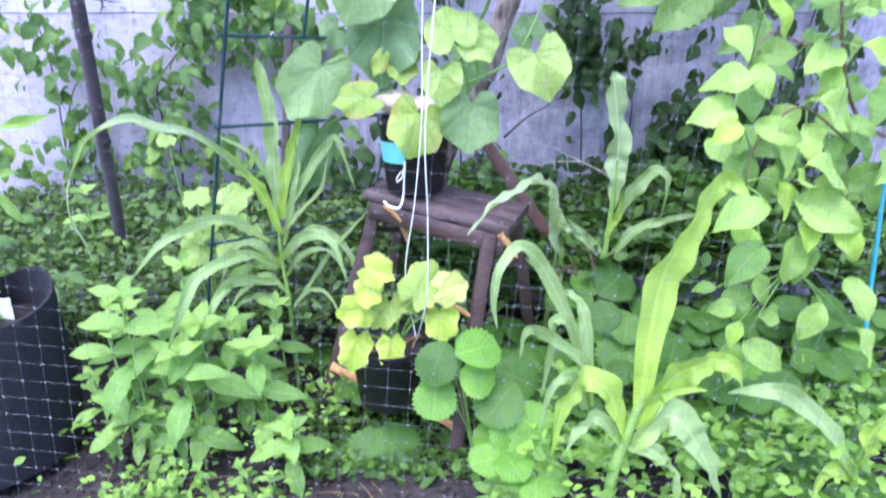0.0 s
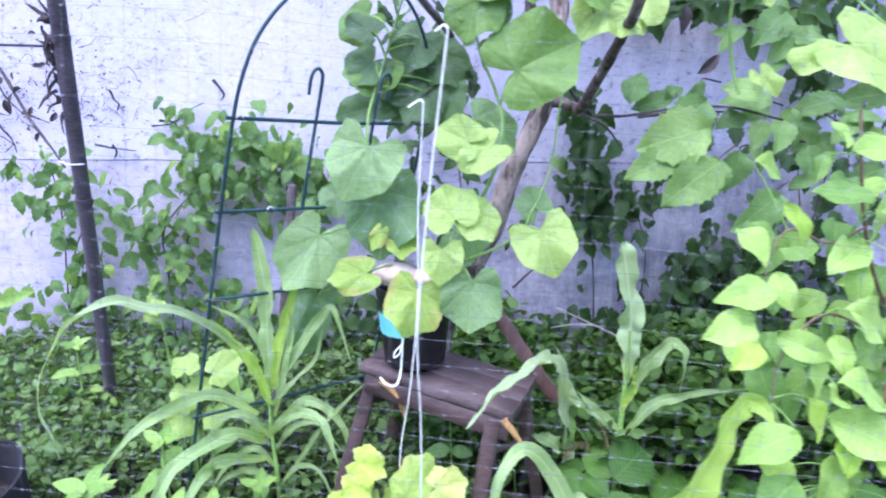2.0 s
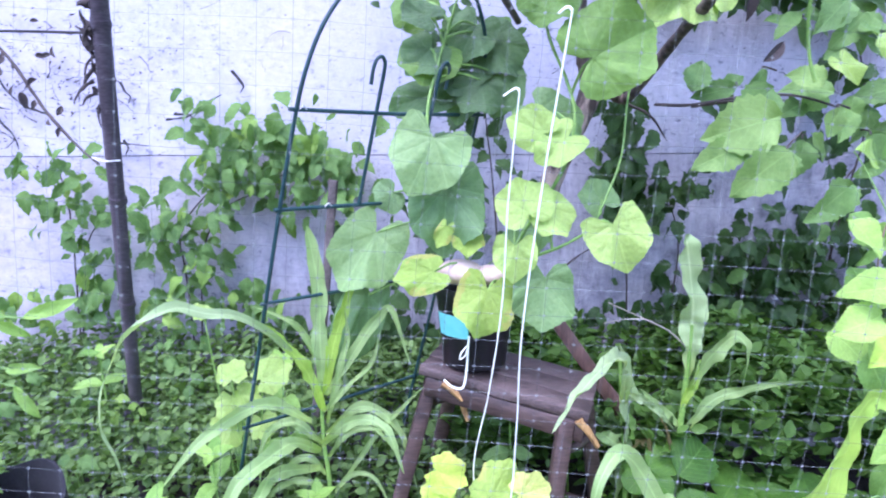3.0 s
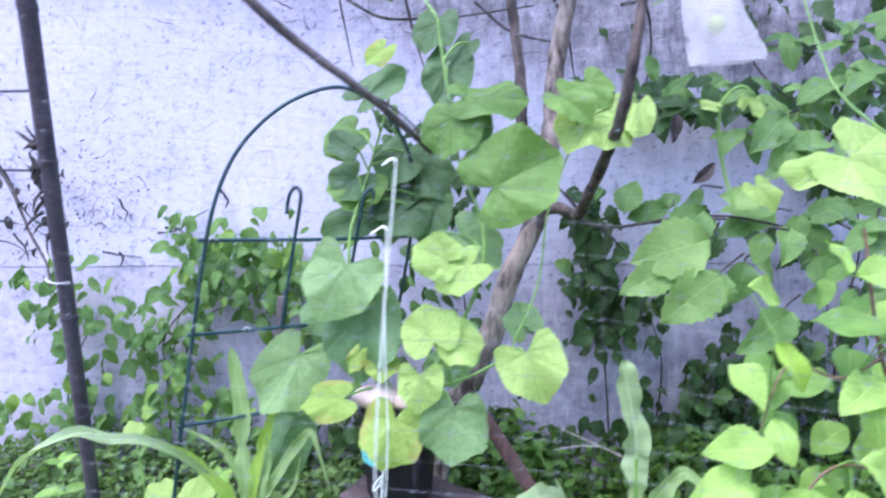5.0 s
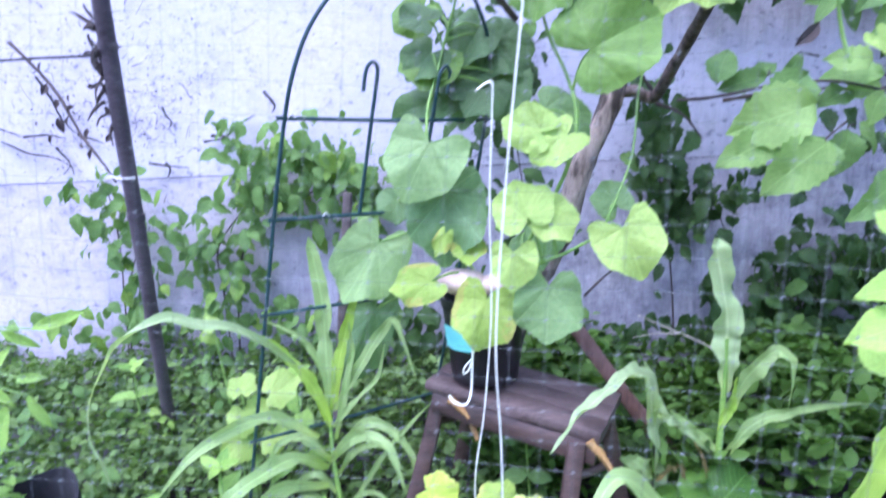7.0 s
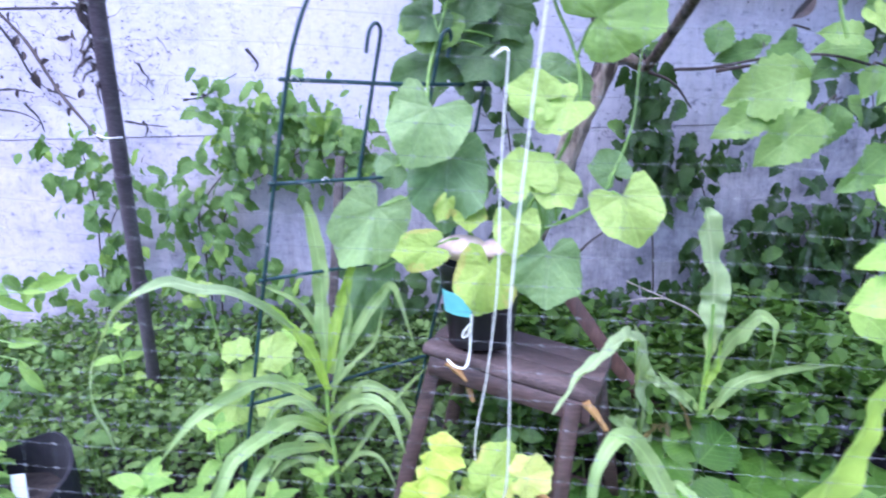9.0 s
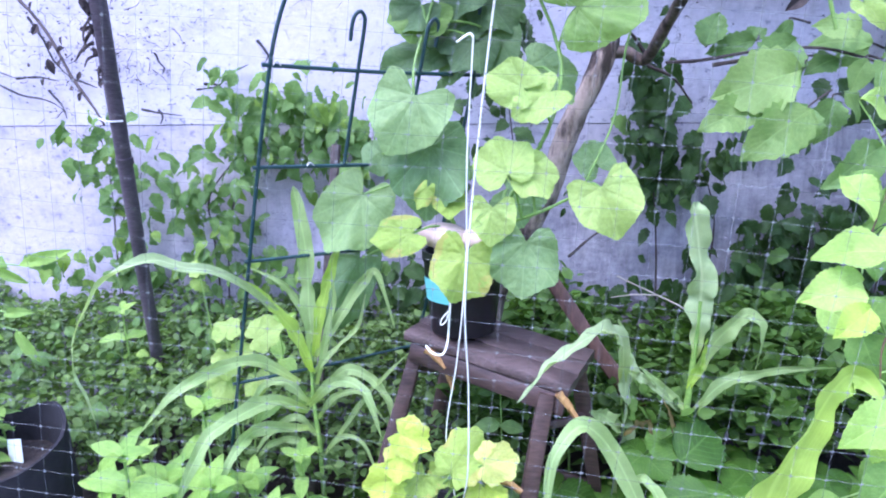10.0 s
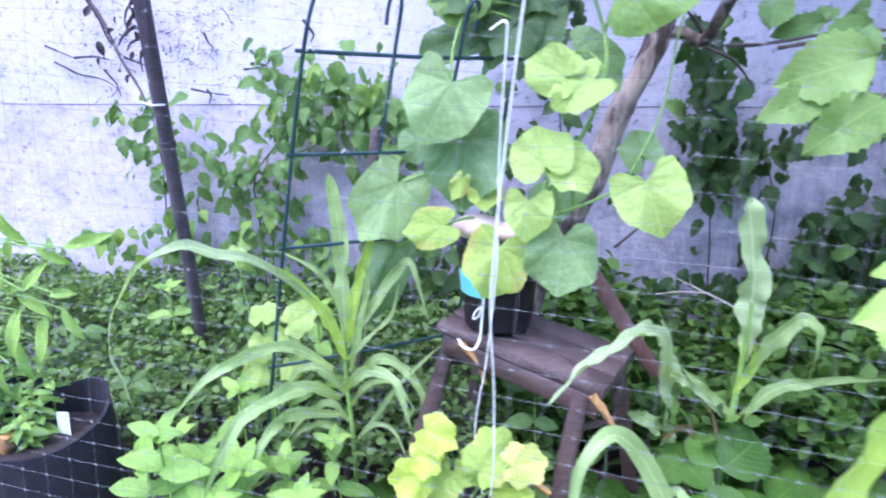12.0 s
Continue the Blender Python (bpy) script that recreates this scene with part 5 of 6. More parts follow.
    for x, y, z, s, a, tone in (*front, *top, *high, *lower, *inner):
        m = facing(x, y, z, s, a, random.uniform(15, 50), random.uniform(-30, 30), random.uniform(0.85, 1.1))
        foot = m @ Vector((0, -0.5, 0.05))
        root, k = min(runs, key=lambda q: (q[0] - foot).length)
        piece("leaf", blade("apple", tone), m, wood[k])
        part("leaf_stalk", tube(bmesh.new(), [root, root.lerp(foot, 0.6) + Vector((0, 0, 0.006)), foot], 0.0017, 5, 0.0012, steps=6), MAT["vine"], wood[k])
    # leaves further back in the crown
    for k in range(70):
        q, j = random.choice(runs)
        at = q + Vector((random.gauss(0.08, 0.13), abs(random.gauss(0.10, 0.12)), random.gauss(0, 0.09)))
        if at.x < 0.63 * at.y - 0.24:
            continue
        m = facing(*at, random.uniform(0.06, 0.095), random.choice((-60, -120, -90, -30, 200)) + random.uniform(-30, 30), random.uniform(10, 60), random.uniform(-50, 50), random.uniform(0.95, 1.2))
        piece("leaf", blade("apple", random.choice((0, 2, 2))), m, wood[j])
    # crown leaves above and beside, mostly unseen, added to shade the bed
    for k in range(45):
        at = (random.uniform(0.8, 1.9), random.uniform(1.55, 2.2), random.uniform(1.95, 2.5))
        piece("leaf", blade("apple", random.choice((0, 2, 2))), facing(*at, random.uniform(0.07, 0.1), random.uniform(190, 350), random.uniform(30, 80), random.uniform(-60, 60)), wood[0])


build_apple()


# ---- shrub ----
def build_shrub():
    tree = thing("wall_shrub", (-0.09, 2.12, 0.0), "multi-stemmed shrub with brown bark growing before the wall", "shrub")
    limbs = [([(-0.09, 2.12, -0.03), (-0.02, 2.10, 0.62), (0.065, 2.08, 0.83), (0.13, 2.06, 0.962), (0.198, 2.05, 1.165), (0.282, 2.05, 1.36), (0.318, 2.07, 1.589), (0.337, 2.1, 1.793), (0.391, 2.12, 2.063), (0.43, 2.15, 2.328)], 0.04, 0.022), ([(0.274, 2.05, 1.344), (0.234, 2.0, 1.502), (0.229, 2.0, 1.709), (0.196, 2.02, 2.005), (0.164, 2.05, 2.249)], 0.018, 0.013), ([(0.245, 2.05, 1.279), (0.285, 2.05, 1.347), (0.339, 2.07, 1.359), (0.392, 2.08, 1.339), (0.408, 1.95, 1.392), (0.423, 1.8, 1.463), (0.424, 1.6, 1.525), (0.43, 1.52, 1.60), (0.44, 1.5, 1.67), (0.459, 1.5, 1.813), (0.478, 1.5, 1.97), (0.49, 1.52, 2.2)], 0.019, 0.008)]
    for k, (s, r, tip) in enumerate(limbs):
        part("trunk" if k == 0 else "limb", tube(bmesh.new(), s, r, 12, tip, steps=60, rough=0.13), MAT["bark" if k == 0 else "limb"], tree)
    low_twigs = [[(-0.841, 2.2, 2.173), (-0.685, 2.25, 2.123), (-0.524, 2.3, 2.047)], [(-0.311, 2.2, 2.034), (-0.199, 2.2, 1.972), (-0.06, 2.25, 1.98), (0.059, 2.2, 1.966), (0.273, 2.12, 1.962)], [(-0.366, 2.2, 2.185), (-0.337, 2.22, 2.024), (-0.306, 2.25, 1.835)], [(-0.097, 2.0, 1.969), (-0.065, 2.0, 1.836), (-0.015, 1.9, 1.683)], [(0.536, 1.95, 1.311), (0.641, 1.9, 1.322), (0.738, 1.85, 1.32)], [(0.404, 2.1, 1.325), (0.476, 2.1, 1.291), (0.546, 2.15, 1.223)]]
    high_twigs = [[(0.396, 2.1, 1.359), (0.347, 2.05, 1.407), (0.315, 2.05, 1.44)], [(0.225, 2.3, 0.734), (0.309, 2.35, 0.798), (0.405, 2.4, 0.845)], [(0.291, 2.1, 2.029), (0.365, 2.15, 1.923), (0.413, 2.3, 1.784)], [(0.526, 2.1, 1.947), (0.613, 2.2, 1.976), (0.654, 2.3, 1.881), (0.642, 2.35, 1.729)], [(0.922, 2.3, 2.097), (0.943, 2.32, 1.943), (0.985, 2.3, 1.793), (1.098, 2.3, 1.683)], [(0.095, 2.2, 2.009), (0.203, 2.15, 1.898), (0.338, 2.1, 1.843)]]
    for s in (*low_twigs, *high_twigs):
        part("twig", tube(bmesh.new(), s, 0.0055, 6, 0.0022, steps=16, rough=0.15), MAT["twig"], tree)
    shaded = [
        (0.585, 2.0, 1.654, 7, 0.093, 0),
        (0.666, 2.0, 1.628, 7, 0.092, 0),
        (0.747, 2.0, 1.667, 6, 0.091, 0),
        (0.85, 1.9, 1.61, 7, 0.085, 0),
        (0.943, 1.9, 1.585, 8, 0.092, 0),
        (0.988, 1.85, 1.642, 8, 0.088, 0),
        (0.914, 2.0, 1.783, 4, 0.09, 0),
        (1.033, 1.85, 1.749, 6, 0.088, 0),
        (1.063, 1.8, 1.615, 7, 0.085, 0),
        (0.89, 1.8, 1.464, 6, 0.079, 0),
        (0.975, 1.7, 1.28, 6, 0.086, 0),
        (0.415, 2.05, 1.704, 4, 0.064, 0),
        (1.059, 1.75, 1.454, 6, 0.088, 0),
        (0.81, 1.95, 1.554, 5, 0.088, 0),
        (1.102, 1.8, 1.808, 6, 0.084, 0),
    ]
    near = [
        (0.489, 1.8, 1.379, 0.1, 72, 0, 1.08),
        (0.527, 1.8, 1.337, 0.109, -170, 0, 0.81),
        (0.637, 1.8, 1.363, 0.072, -123, 0, 1.08),
        (0.556, 1.7, 1.248, 0.177, -164, 1, 1.22),
        (0.504, 1.7, 1.176, 0.129, -159, 1, 1.01),
        (0.593, 1.66, 1.139, 0.163, -140, 1, 1.08),
        (0.619, 1.75, 1.277, 0.101, 180, 0, 0.94),
        (0.733, 1.75, 1.37, 0.094, 167, 1, 1.08),
        (0.764, 1.8, 1.34, 0.125, 170, 0, 0.94),
        (0.732, 1.8, 1.293, 0.084, -159, 0, 1.08),
        (0.717, 1.6, 1.256, 0.07, -116, 1, 1.49),
        (0.728, 1.75, 1.168, 0.102, -106, 0, 1.08),
        (0.728, 1.6, 1.075, 0.136, -143, 0, 1.01),
        (0.812, 1.8, 1.523, 0.121, -134, 0, 1.08),
        (0.895, 1.8, 1.503, 0.086, 170, 0, 1.08),
        (0.855, 1.8, 1.482, 0.116, -131, 0, 0.94),
        (0.836, 1.75, 1.256, 0.101, -119, 0, 1.08),
        (0.907, 1.8, 1.265, 0.114, -111, 0, 1.08),
        (0.893, 1.7, 1.188, 0.09, -76, 0, 1.08),
        (0.936, 1.75, 1.236, 0.083, -170, 0, 1.08),
        (0.99, 1.7, 1.283, 0.084, -137, 0, 1.08),
        (1.014, 1.7, 1.256, 0.088, 161, 1, 1.08),
        (1.024, 1.7, 1.155, 0.089, -150, 0, 1.08),
        (0.94, 1.8, 1.329, 0.113, -172, 0, 0.94),
        (1.056, 1.8, 1.351, 0.124, -173, 0, 0.94),
        (0.949, 1.6, 1.111, 0.102, -63, 1, 1.08),
        (0.883, 1.7, 1.147, 0.072, -156, 0, 1.08),
    ]
    for x, y, z, size, a, tone, wide in near:
        m = facing(x, y, z, size, a, 20 + random.uniform(-14, 14), random.uniform(-25, 25), wide)
        foot = m @ Vector((0, -0.5, 0.03))
        spray = part("twig", tube(bmesh.new(), [foot + Vector((random.uniform(0.03, 0.09), 0.10, random.uniform(0.0, 0.05))), foot + Vector((0.02, 0.04, 0.012)), foot], 0.003, 6, 0.0018, steps=6), MAT["twig"], tree)
        piece("leaf", blade("broad" if size > 0.08 else "shrub", tone), m, spray)
        if size > 0.1:
            # a smaller leaf beside each large one, nearly touching it
            at = Vector((x, y, z)) + Vector((random.uniform(0.03, 0.07), 0.03, random.uniform(-0.04, 0.05)))
            piece("leaf", blade("broad", 0), facing(*at, 0.72 * size, a + random.uniform(20, 45), 25 + random.uniform(-14, 14), random.uniform(-25, 25), wide), spray)
    part("twig", tube(bmesh.new(), [(0.40, 1.85, 1.31), (0.455, 1.75, 1.304), (0.57, 1.75, 1.322), (0.705, 1.75, 1.326), (0.85, 1.8, 1.30)], 0.004, 6, 0.003, steps=16, rough=0.15), MAT["twig"], tree)
    for k, (at, along) in enumerate((((0.62, 1.75, 1.404), (0.1, 0.0, 0.09)), ((0.58, 1.75, 1.57), (0.0, 0.0, -0.12)), ((0.53, 1.78, 1.55), (-0.03, 0, 0.05)))):
        piece("dry_leaf", DRY, aimed(at, along, (0.2, -1, 0.2), (0.075, 0.07, 0.045)[k], (0.8, 0.9, 0.9)[k]), tree)
    # shaded sprays west of 0.8 mostly take a darker leaf, shade in its colour
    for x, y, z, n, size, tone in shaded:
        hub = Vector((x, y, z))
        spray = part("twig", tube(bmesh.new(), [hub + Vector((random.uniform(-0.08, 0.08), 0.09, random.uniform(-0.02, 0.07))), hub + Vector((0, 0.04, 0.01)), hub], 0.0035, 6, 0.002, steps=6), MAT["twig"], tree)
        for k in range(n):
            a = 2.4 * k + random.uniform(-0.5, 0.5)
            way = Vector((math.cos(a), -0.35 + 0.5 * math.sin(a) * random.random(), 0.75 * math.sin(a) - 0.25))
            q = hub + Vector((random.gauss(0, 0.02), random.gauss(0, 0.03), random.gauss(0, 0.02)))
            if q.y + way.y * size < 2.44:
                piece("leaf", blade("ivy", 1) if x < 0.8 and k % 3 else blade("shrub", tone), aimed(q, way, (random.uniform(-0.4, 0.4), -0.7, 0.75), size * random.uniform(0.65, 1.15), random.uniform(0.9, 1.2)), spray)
    # unseen crown leaves added overhead to shade the wall
    for x, y, z, rx, ry, rz, n in ((0.255, 1.9, 2.48, 0.389, 0.1, 0.135, 130), (0.789, 1.8, 2.31, 0.268, 0.1, 0.161, 130)):
        for k in range(n):
            at = (random.gauss(x, rx), random.gauss(y, ry), random.gauss(z, rz))
            if at[1] < 2.4:
                piece("leaf", blade("shrub", 0), facing(*at, random.uniform(0.06, 0.1), random.uniform(190, 350), random.uniform(30, 80), random.uniform(-60, 60)), tree)


def build_resting_branch():
    branch = thing("bare_branch", (0.001, 1.6, 1.494), "bare brown branch resting across the trellis arch", "branch")
    part("limb", tube(bmesh.new(), [(0.015, 1.66, 1.481), (-0.032, 1.58, 1.524), (-0.092, 1.45, 1.573), (-0.181, 1.38, 1.637), (-0.253, 1.32, 1.698), (-0.316, 1.26, 1.772), (-0.38, 1.2, 1.857)], 0.0075, 8, 0.0105, steps=24, rough=0.1), MAT["branch"], branch)
    part("side_shoot", tube(bmesh.new(), [(-0.092, 1.45, 1.575), (-0.048, 1.5, 1.554), (-0.002, 1.56, 1.514)], 0.004, 6, 0.002, steps=10), MAT["branch"], branch)


def build_mesh_bag():
    bag = thing("organza_bag", (0.556, 1.62, 1.817), "white see-through mesh bag tied over a fruit", "mesh bag")
    corners = [Vector(q) for q in ((0.55, 1.62, 1.824), (0.654, 1.62, 1.841), (0.741, 1.62, 1.657), (0.576, 1.62, 1.645))]
    bm = bmesh.new()
    n = 12
    sheets = []
    for sgn in (-1, 1):
        grid = []
        for j in range(n + 1):
            row = []
            for i in range(n + 1):
                u, v = i / n, j / n
                q = corners[0].lerp(corners[1], u).lerp(corners[3].lerp(corners[2], u), v)
                puff = 0.028 * math.sin(math.pi * u) * (math.sin(math.pi * v * 0.8) ** 0.7) + 0.006 * noise.noise(Vector((u * 5, v * 3, sgn)))
                row.append(bm.verts.new(q + Vector((0.003 * random.uniform(-1, 1), sgn * puff, 0.0015 * math.sin(u * 17)))))
            grid.append(row)
        for j in range(n):
            for i in range(n):
                bm.faces.new((grid[j][i], grid[j][i + 1], grid[j + 1][i + 1], grid[j + 1][i]))
        sheets.append(grid)
    bmesh.ops.remove_doubles(bm, verts=bm.verts, dist=0.004)
    part("cloth", bm, MAT["organza"], bag)
    mid = sum(corners, Vector()) / 4
    bm = bmesh.new()
    bmesh.ops.create_icosphere(bm, subdivisions=3, radius=0.02, matrix=Matrix.Translation(mid + Vector((0, 0, -0.01))))
    part("fruit", bm, CUKE[4], bag, "small yellowish fruit")
    part("tie", tube(bmesh.new(), [corners[0], corners[0] + Vector((-0.03, 0.04, 0.03)), corners[0] + Vector((-0.09, 0.15, 0.06))], 0.0012, 5, steps=8), MAT["twine"], bag)


build_shrub()
build_resting_branch()
build_mesh_bag()


# ---- creepers ----
def creeper(at, stems, zones, label, dusk=0.66):
    plant = thing("wall_creeper", at, label, "climbing plant", "creepers on the wall")
    for s in stems:
        part("stem", tube(bmesh.new(), s, 0.004, 6, 0.0015, steps=20, rough=0.3), MAT["twig"], plant)
    for x, z, rx, rz, n, size in zones:
        for k in range(int(n * 0.85)):
            px, pz = random.gauss(x, rx), random.gauss(z, rz)
            m = facing(px, random.uniform(2.30, 2.45), pz, 1.05 * size * random.uniform(0.5, 1.3), random.uniform(195, 345), random.uniform(0, 60), random.uniform(-60, 60), random.uniform(0.8, 1.2))
            # dusk above 0.8 picks the leaf copy that has shade in its colour
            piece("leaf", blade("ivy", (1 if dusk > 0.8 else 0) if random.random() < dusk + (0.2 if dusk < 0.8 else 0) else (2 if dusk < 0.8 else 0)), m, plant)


# the last low zones of these two creepers stand in for wall-foot shade
creeper((-1.483, 2.42, 0.0), [[(-1.483, 2.42, 0.0), (-1.468, 2.43, 0.701), (-1.464, 2.43, 0.953), (-1.487, 2.43, 1.136)], [(-1.483, 2.42, 0.0), (-1.443, 2.43, 0.743), (-1.337, 2.43, 0.994)]],
        [(-1.456, 1.057, 0.06, 0.07, 34, 0.065), (-1.415, 0.854, 0.053, 0.122, 46, 0.06), (-1.549, 1.137, 0.06, 0.04, 10, 0.06), (-1.315, 1.057, 0.05, 0.121, 18, 0.06), (-1.394, 0.644, 0.073, 0.062, 34, 0.065), (-1.60, 0.63, 0.10, 0.05, 26, 0.06)], "leafy green creeper climbing the wall behind the stake")
creeper((-1.04, 2.42, 0.0), [[(-1.04, 2.42, 0.0), (-1.069, 2.43, 0.701), (-1.076, 2.43, 0.912), (-0.919, 2.43, 1.116), (-0.95, 2.43, 1.275)], [(-1.04, 2.42, 0.0), (-0.997, 2.43, 0.85), (-0.78, 2.43, 1.056), (-0.594, 2.43, 1.157)]],
        [(-1.105, 0.896, 0.065, 0.102, 52, 0.065), (-1.009, 0.813, 0.074, 0.072, 48, 0.06), (-0.911, 1.078, 0.08, 0.08, 60, 0.065), (-0.922, 1.236, 0.079, 0.059, 30, 0.06), (-0.749, 1.118, 0.1, 0.08, 84, 0.065), (-0.587, 1.167, 0.099, 0.07, 76, 0.065), (-0.51, 1.058, 0.08, 0.08, 56, 0.065), (-0.841, 1.265, 0.079, 0.03, 14, 0.06), (-1.033, 1.351, 0.024, 0.016, 4, 0.06), (-1.217, 1.017, 0.04, 0.04, 8, 0.07), (-0.977, 0.666, 0.083, 0.083, 26, 0.06), (-1.16, 0.64, 0.12, 0.05, 40, 0.06), (-0.80, 0.66, 0.09, 0.06, 36, 0.06)], "bushy green creeper spreading over the white wall")
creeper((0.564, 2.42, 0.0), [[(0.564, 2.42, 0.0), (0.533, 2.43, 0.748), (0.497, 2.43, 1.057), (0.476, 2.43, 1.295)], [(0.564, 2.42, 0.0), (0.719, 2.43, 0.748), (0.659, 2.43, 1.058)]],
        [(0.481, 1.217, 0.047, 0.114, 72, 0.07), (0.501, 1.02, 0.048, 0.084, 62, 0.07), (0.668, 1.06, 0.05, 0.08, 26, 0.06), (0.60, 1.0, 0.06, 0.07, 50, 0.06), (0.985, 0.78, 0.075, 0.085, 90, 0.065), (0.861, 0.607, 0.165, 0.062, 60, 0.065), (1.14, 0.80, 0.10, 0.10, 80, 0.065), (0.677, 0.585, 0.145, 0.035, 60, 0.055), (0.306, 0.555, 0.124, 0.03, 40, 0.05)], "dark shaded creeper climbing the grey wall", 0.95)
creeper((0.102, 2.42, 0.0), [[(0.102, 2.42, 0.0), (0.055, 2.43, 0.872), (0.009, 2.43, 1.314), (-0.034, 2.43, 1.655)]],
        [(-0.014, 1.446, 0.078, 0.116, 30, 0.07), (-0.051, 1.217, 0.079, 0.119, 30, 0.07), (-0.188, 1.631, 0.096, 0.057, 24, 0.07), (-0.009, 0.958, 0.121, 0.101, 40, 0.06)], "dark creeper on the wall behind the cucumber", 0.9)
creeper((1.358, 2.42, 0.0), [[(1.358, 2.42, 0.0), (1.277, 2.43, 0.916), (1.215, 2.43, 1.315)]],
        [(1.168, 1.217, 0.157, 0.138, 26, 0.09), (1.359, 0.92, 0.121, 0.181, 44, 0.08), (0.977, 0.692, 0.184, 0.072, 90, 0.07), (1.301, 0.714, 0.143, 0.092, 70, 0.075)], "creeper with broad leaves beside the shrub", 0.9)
# foliage in shade up here; its darkness is put into the leaf colour
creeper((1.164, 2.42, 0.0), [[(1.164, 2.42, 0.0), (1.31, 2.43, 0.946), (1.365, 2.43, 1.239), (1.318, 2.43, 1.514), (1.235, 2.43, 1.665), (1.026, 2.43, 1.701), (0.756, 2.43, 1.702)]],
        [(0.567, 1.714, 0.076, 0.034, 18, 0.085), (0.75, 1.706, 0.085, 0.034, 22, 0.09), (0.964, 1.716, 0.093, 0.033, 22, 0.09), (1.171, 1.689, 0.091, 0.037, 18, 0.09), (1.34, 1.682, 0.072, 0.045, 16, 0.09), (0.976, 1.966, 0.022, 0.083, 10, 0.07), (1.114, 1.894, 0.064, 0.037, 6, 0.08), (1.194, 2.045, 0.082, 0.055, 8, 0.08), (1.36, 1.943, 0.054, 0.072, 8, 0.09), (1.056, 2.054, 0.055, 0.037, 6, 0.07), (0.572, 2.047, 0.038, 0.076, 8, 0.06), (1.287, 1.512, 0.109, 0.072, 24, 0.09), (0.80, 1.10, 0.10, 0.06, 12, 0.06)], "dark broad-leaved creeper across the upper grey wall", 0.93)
# added to stand in for the dark shade behind the pot
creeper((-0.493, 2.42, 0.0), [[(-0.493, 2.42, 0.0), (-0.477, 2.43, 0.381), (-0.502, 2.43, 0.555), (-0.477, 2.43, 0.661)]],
        [(-0.494, 0.605, 0.086, 0.082, 52, 0.065), (-0.329, 0.617, 0.073, 0.073, 40, 0.065), (-0.603, 0.509, 0.083, 0.058, 34, 0.06), (-0.25, 0.481, 0.082, 0.051, 30, 0.06)], "creeper low behind the pot, coloured dark for the shade there", 0.93)



def build_wall_twigs():
    """Dry runners and suckers left on the wash."""
    marks = thing("dry_runners", (-0.6, 2.48, 1.7), "dry creeper runners and bits clinging to the wall", "dry stem", kind="stuff")
    bm = bmesh.new()
    rnd = random.Random(5)
    for k in range(1300):
        spot = rnd.random()
        if spot < 0.35:
            x, z = rnd.gauss(0.0, 0.5), rnd.gauss(2.12, 0.13)
        elif spot < 0.66:
            x, z = rnd.gauss(-1.5, 0.22), rnd.gauss(1.45, 0.16)
        else:
            x, z = rnd.uniform(-2.2, 1.3), rnd.uniform(1.2, 2.45)
        a = rnd.gauss(0, 0.25) if rnd.random() < 0.72 else rnd.uniform(0, 3.1)
        ln = rnd.choice((0.004, 0.006, 0.008, 0.012, 0.018, 0.03, 0.07 if rnd.random() < 0.3 else 0.01))
        p = Vector((x, 2.488, z))
        run = [p]
        for i in range(3 if ln < 0.03 else 6):
            a += rnd.gauss(0, 0.35)
            run.append(run[-1] + Vector((math.cos(a), 0, math.sin(a))) * ln / (3 if ln < 0.03 else 5))
        tube(bm, run, rnd.choice((0.0008, 0.001, 0.0014, 0.002)) * (2.2 if ln < 0.012 else 1), 4, 0.0006)
    part("runner", bm, MAT["twig"], marks)


build_wall_twigs()


def build_dead_creeper():
    plant = thing("dead_creeper", (-1.7, 2.47, 1.4), "bare blackened creeper twigs clinging to the white wall", "dry stem")
    for run in (
            [(-1.828, 2.47, 1.344), (-1.739, 2.47, 1.348), (-1.658, 2.47, 1.333)],
            [(-1.92, 2.47, 1.33), (-1.816, 2.47, 1.283), (-1.74, 2.47, 1.27), (-1.687, 2.47, 1.252), (-1.648, 2.47, 1.223)],
            [(-1.703, 2.47, 1.299), (-1.656, 2.47, 1.244), (-1.641, 2.47, 1.195)],
            [(-1.337, 2.47, 1.227), (-1.261, 2.47, 1.213), (-1.183, 2.47, 1.204)],
            [(-1.272, 2.47, 1.226), (-1.258, 2.47, 1.201), (-1.27, 2.47, 1.173)],
            [(-1.265, 2.47, 1.425), (-1.25, 2.47, 1.391), (-1.235, 2.47, 1.375), (-1.246, 2.47, 1.35)],
            [(-1.118, 2.47, 1.296), (-1.073, 2.47, 1.301), (-1.033, 2.47, 1.309), (-0.979, 2.47, 1.35), (-0.916, 2.47, 1.382)],
            [(-1.087, 2.47, 1.317), (-1.031, 2.47, 1.309), (-1.016, 2.47, 1.281)],
            [(-1.749, 2.47, 1.563), (-1.701, 2.47, 1.484), (-1.665, 2.47, 1.404), (-1.608, 2.47, 1.344)],
            [(-1.608, 2.47, 1.344), (-1.546, 2.47, 1.322), (-1.505, 2.47, 1.306)],
            [(-1.954, 2.47, 1.391), (-1.87, 2.47, 1.359), (-1.828, 2.47, 1.344)],
            [(-0.877, 2.47, 1.463), (-0.84, 2.47, 1.415), (-0.852, 2.47, 1.386)]):
        part("twig", tube(bmesh.new(), run, random.uniform(0.0035, 0.006), 6, 0.0015, steps=14, rough=0.4), MAT["iron"], plant)
    for k in range(16):
        at = (random.gauss(-1.62, 0.10), 2.46, random.gauss(1.42, 0.07))
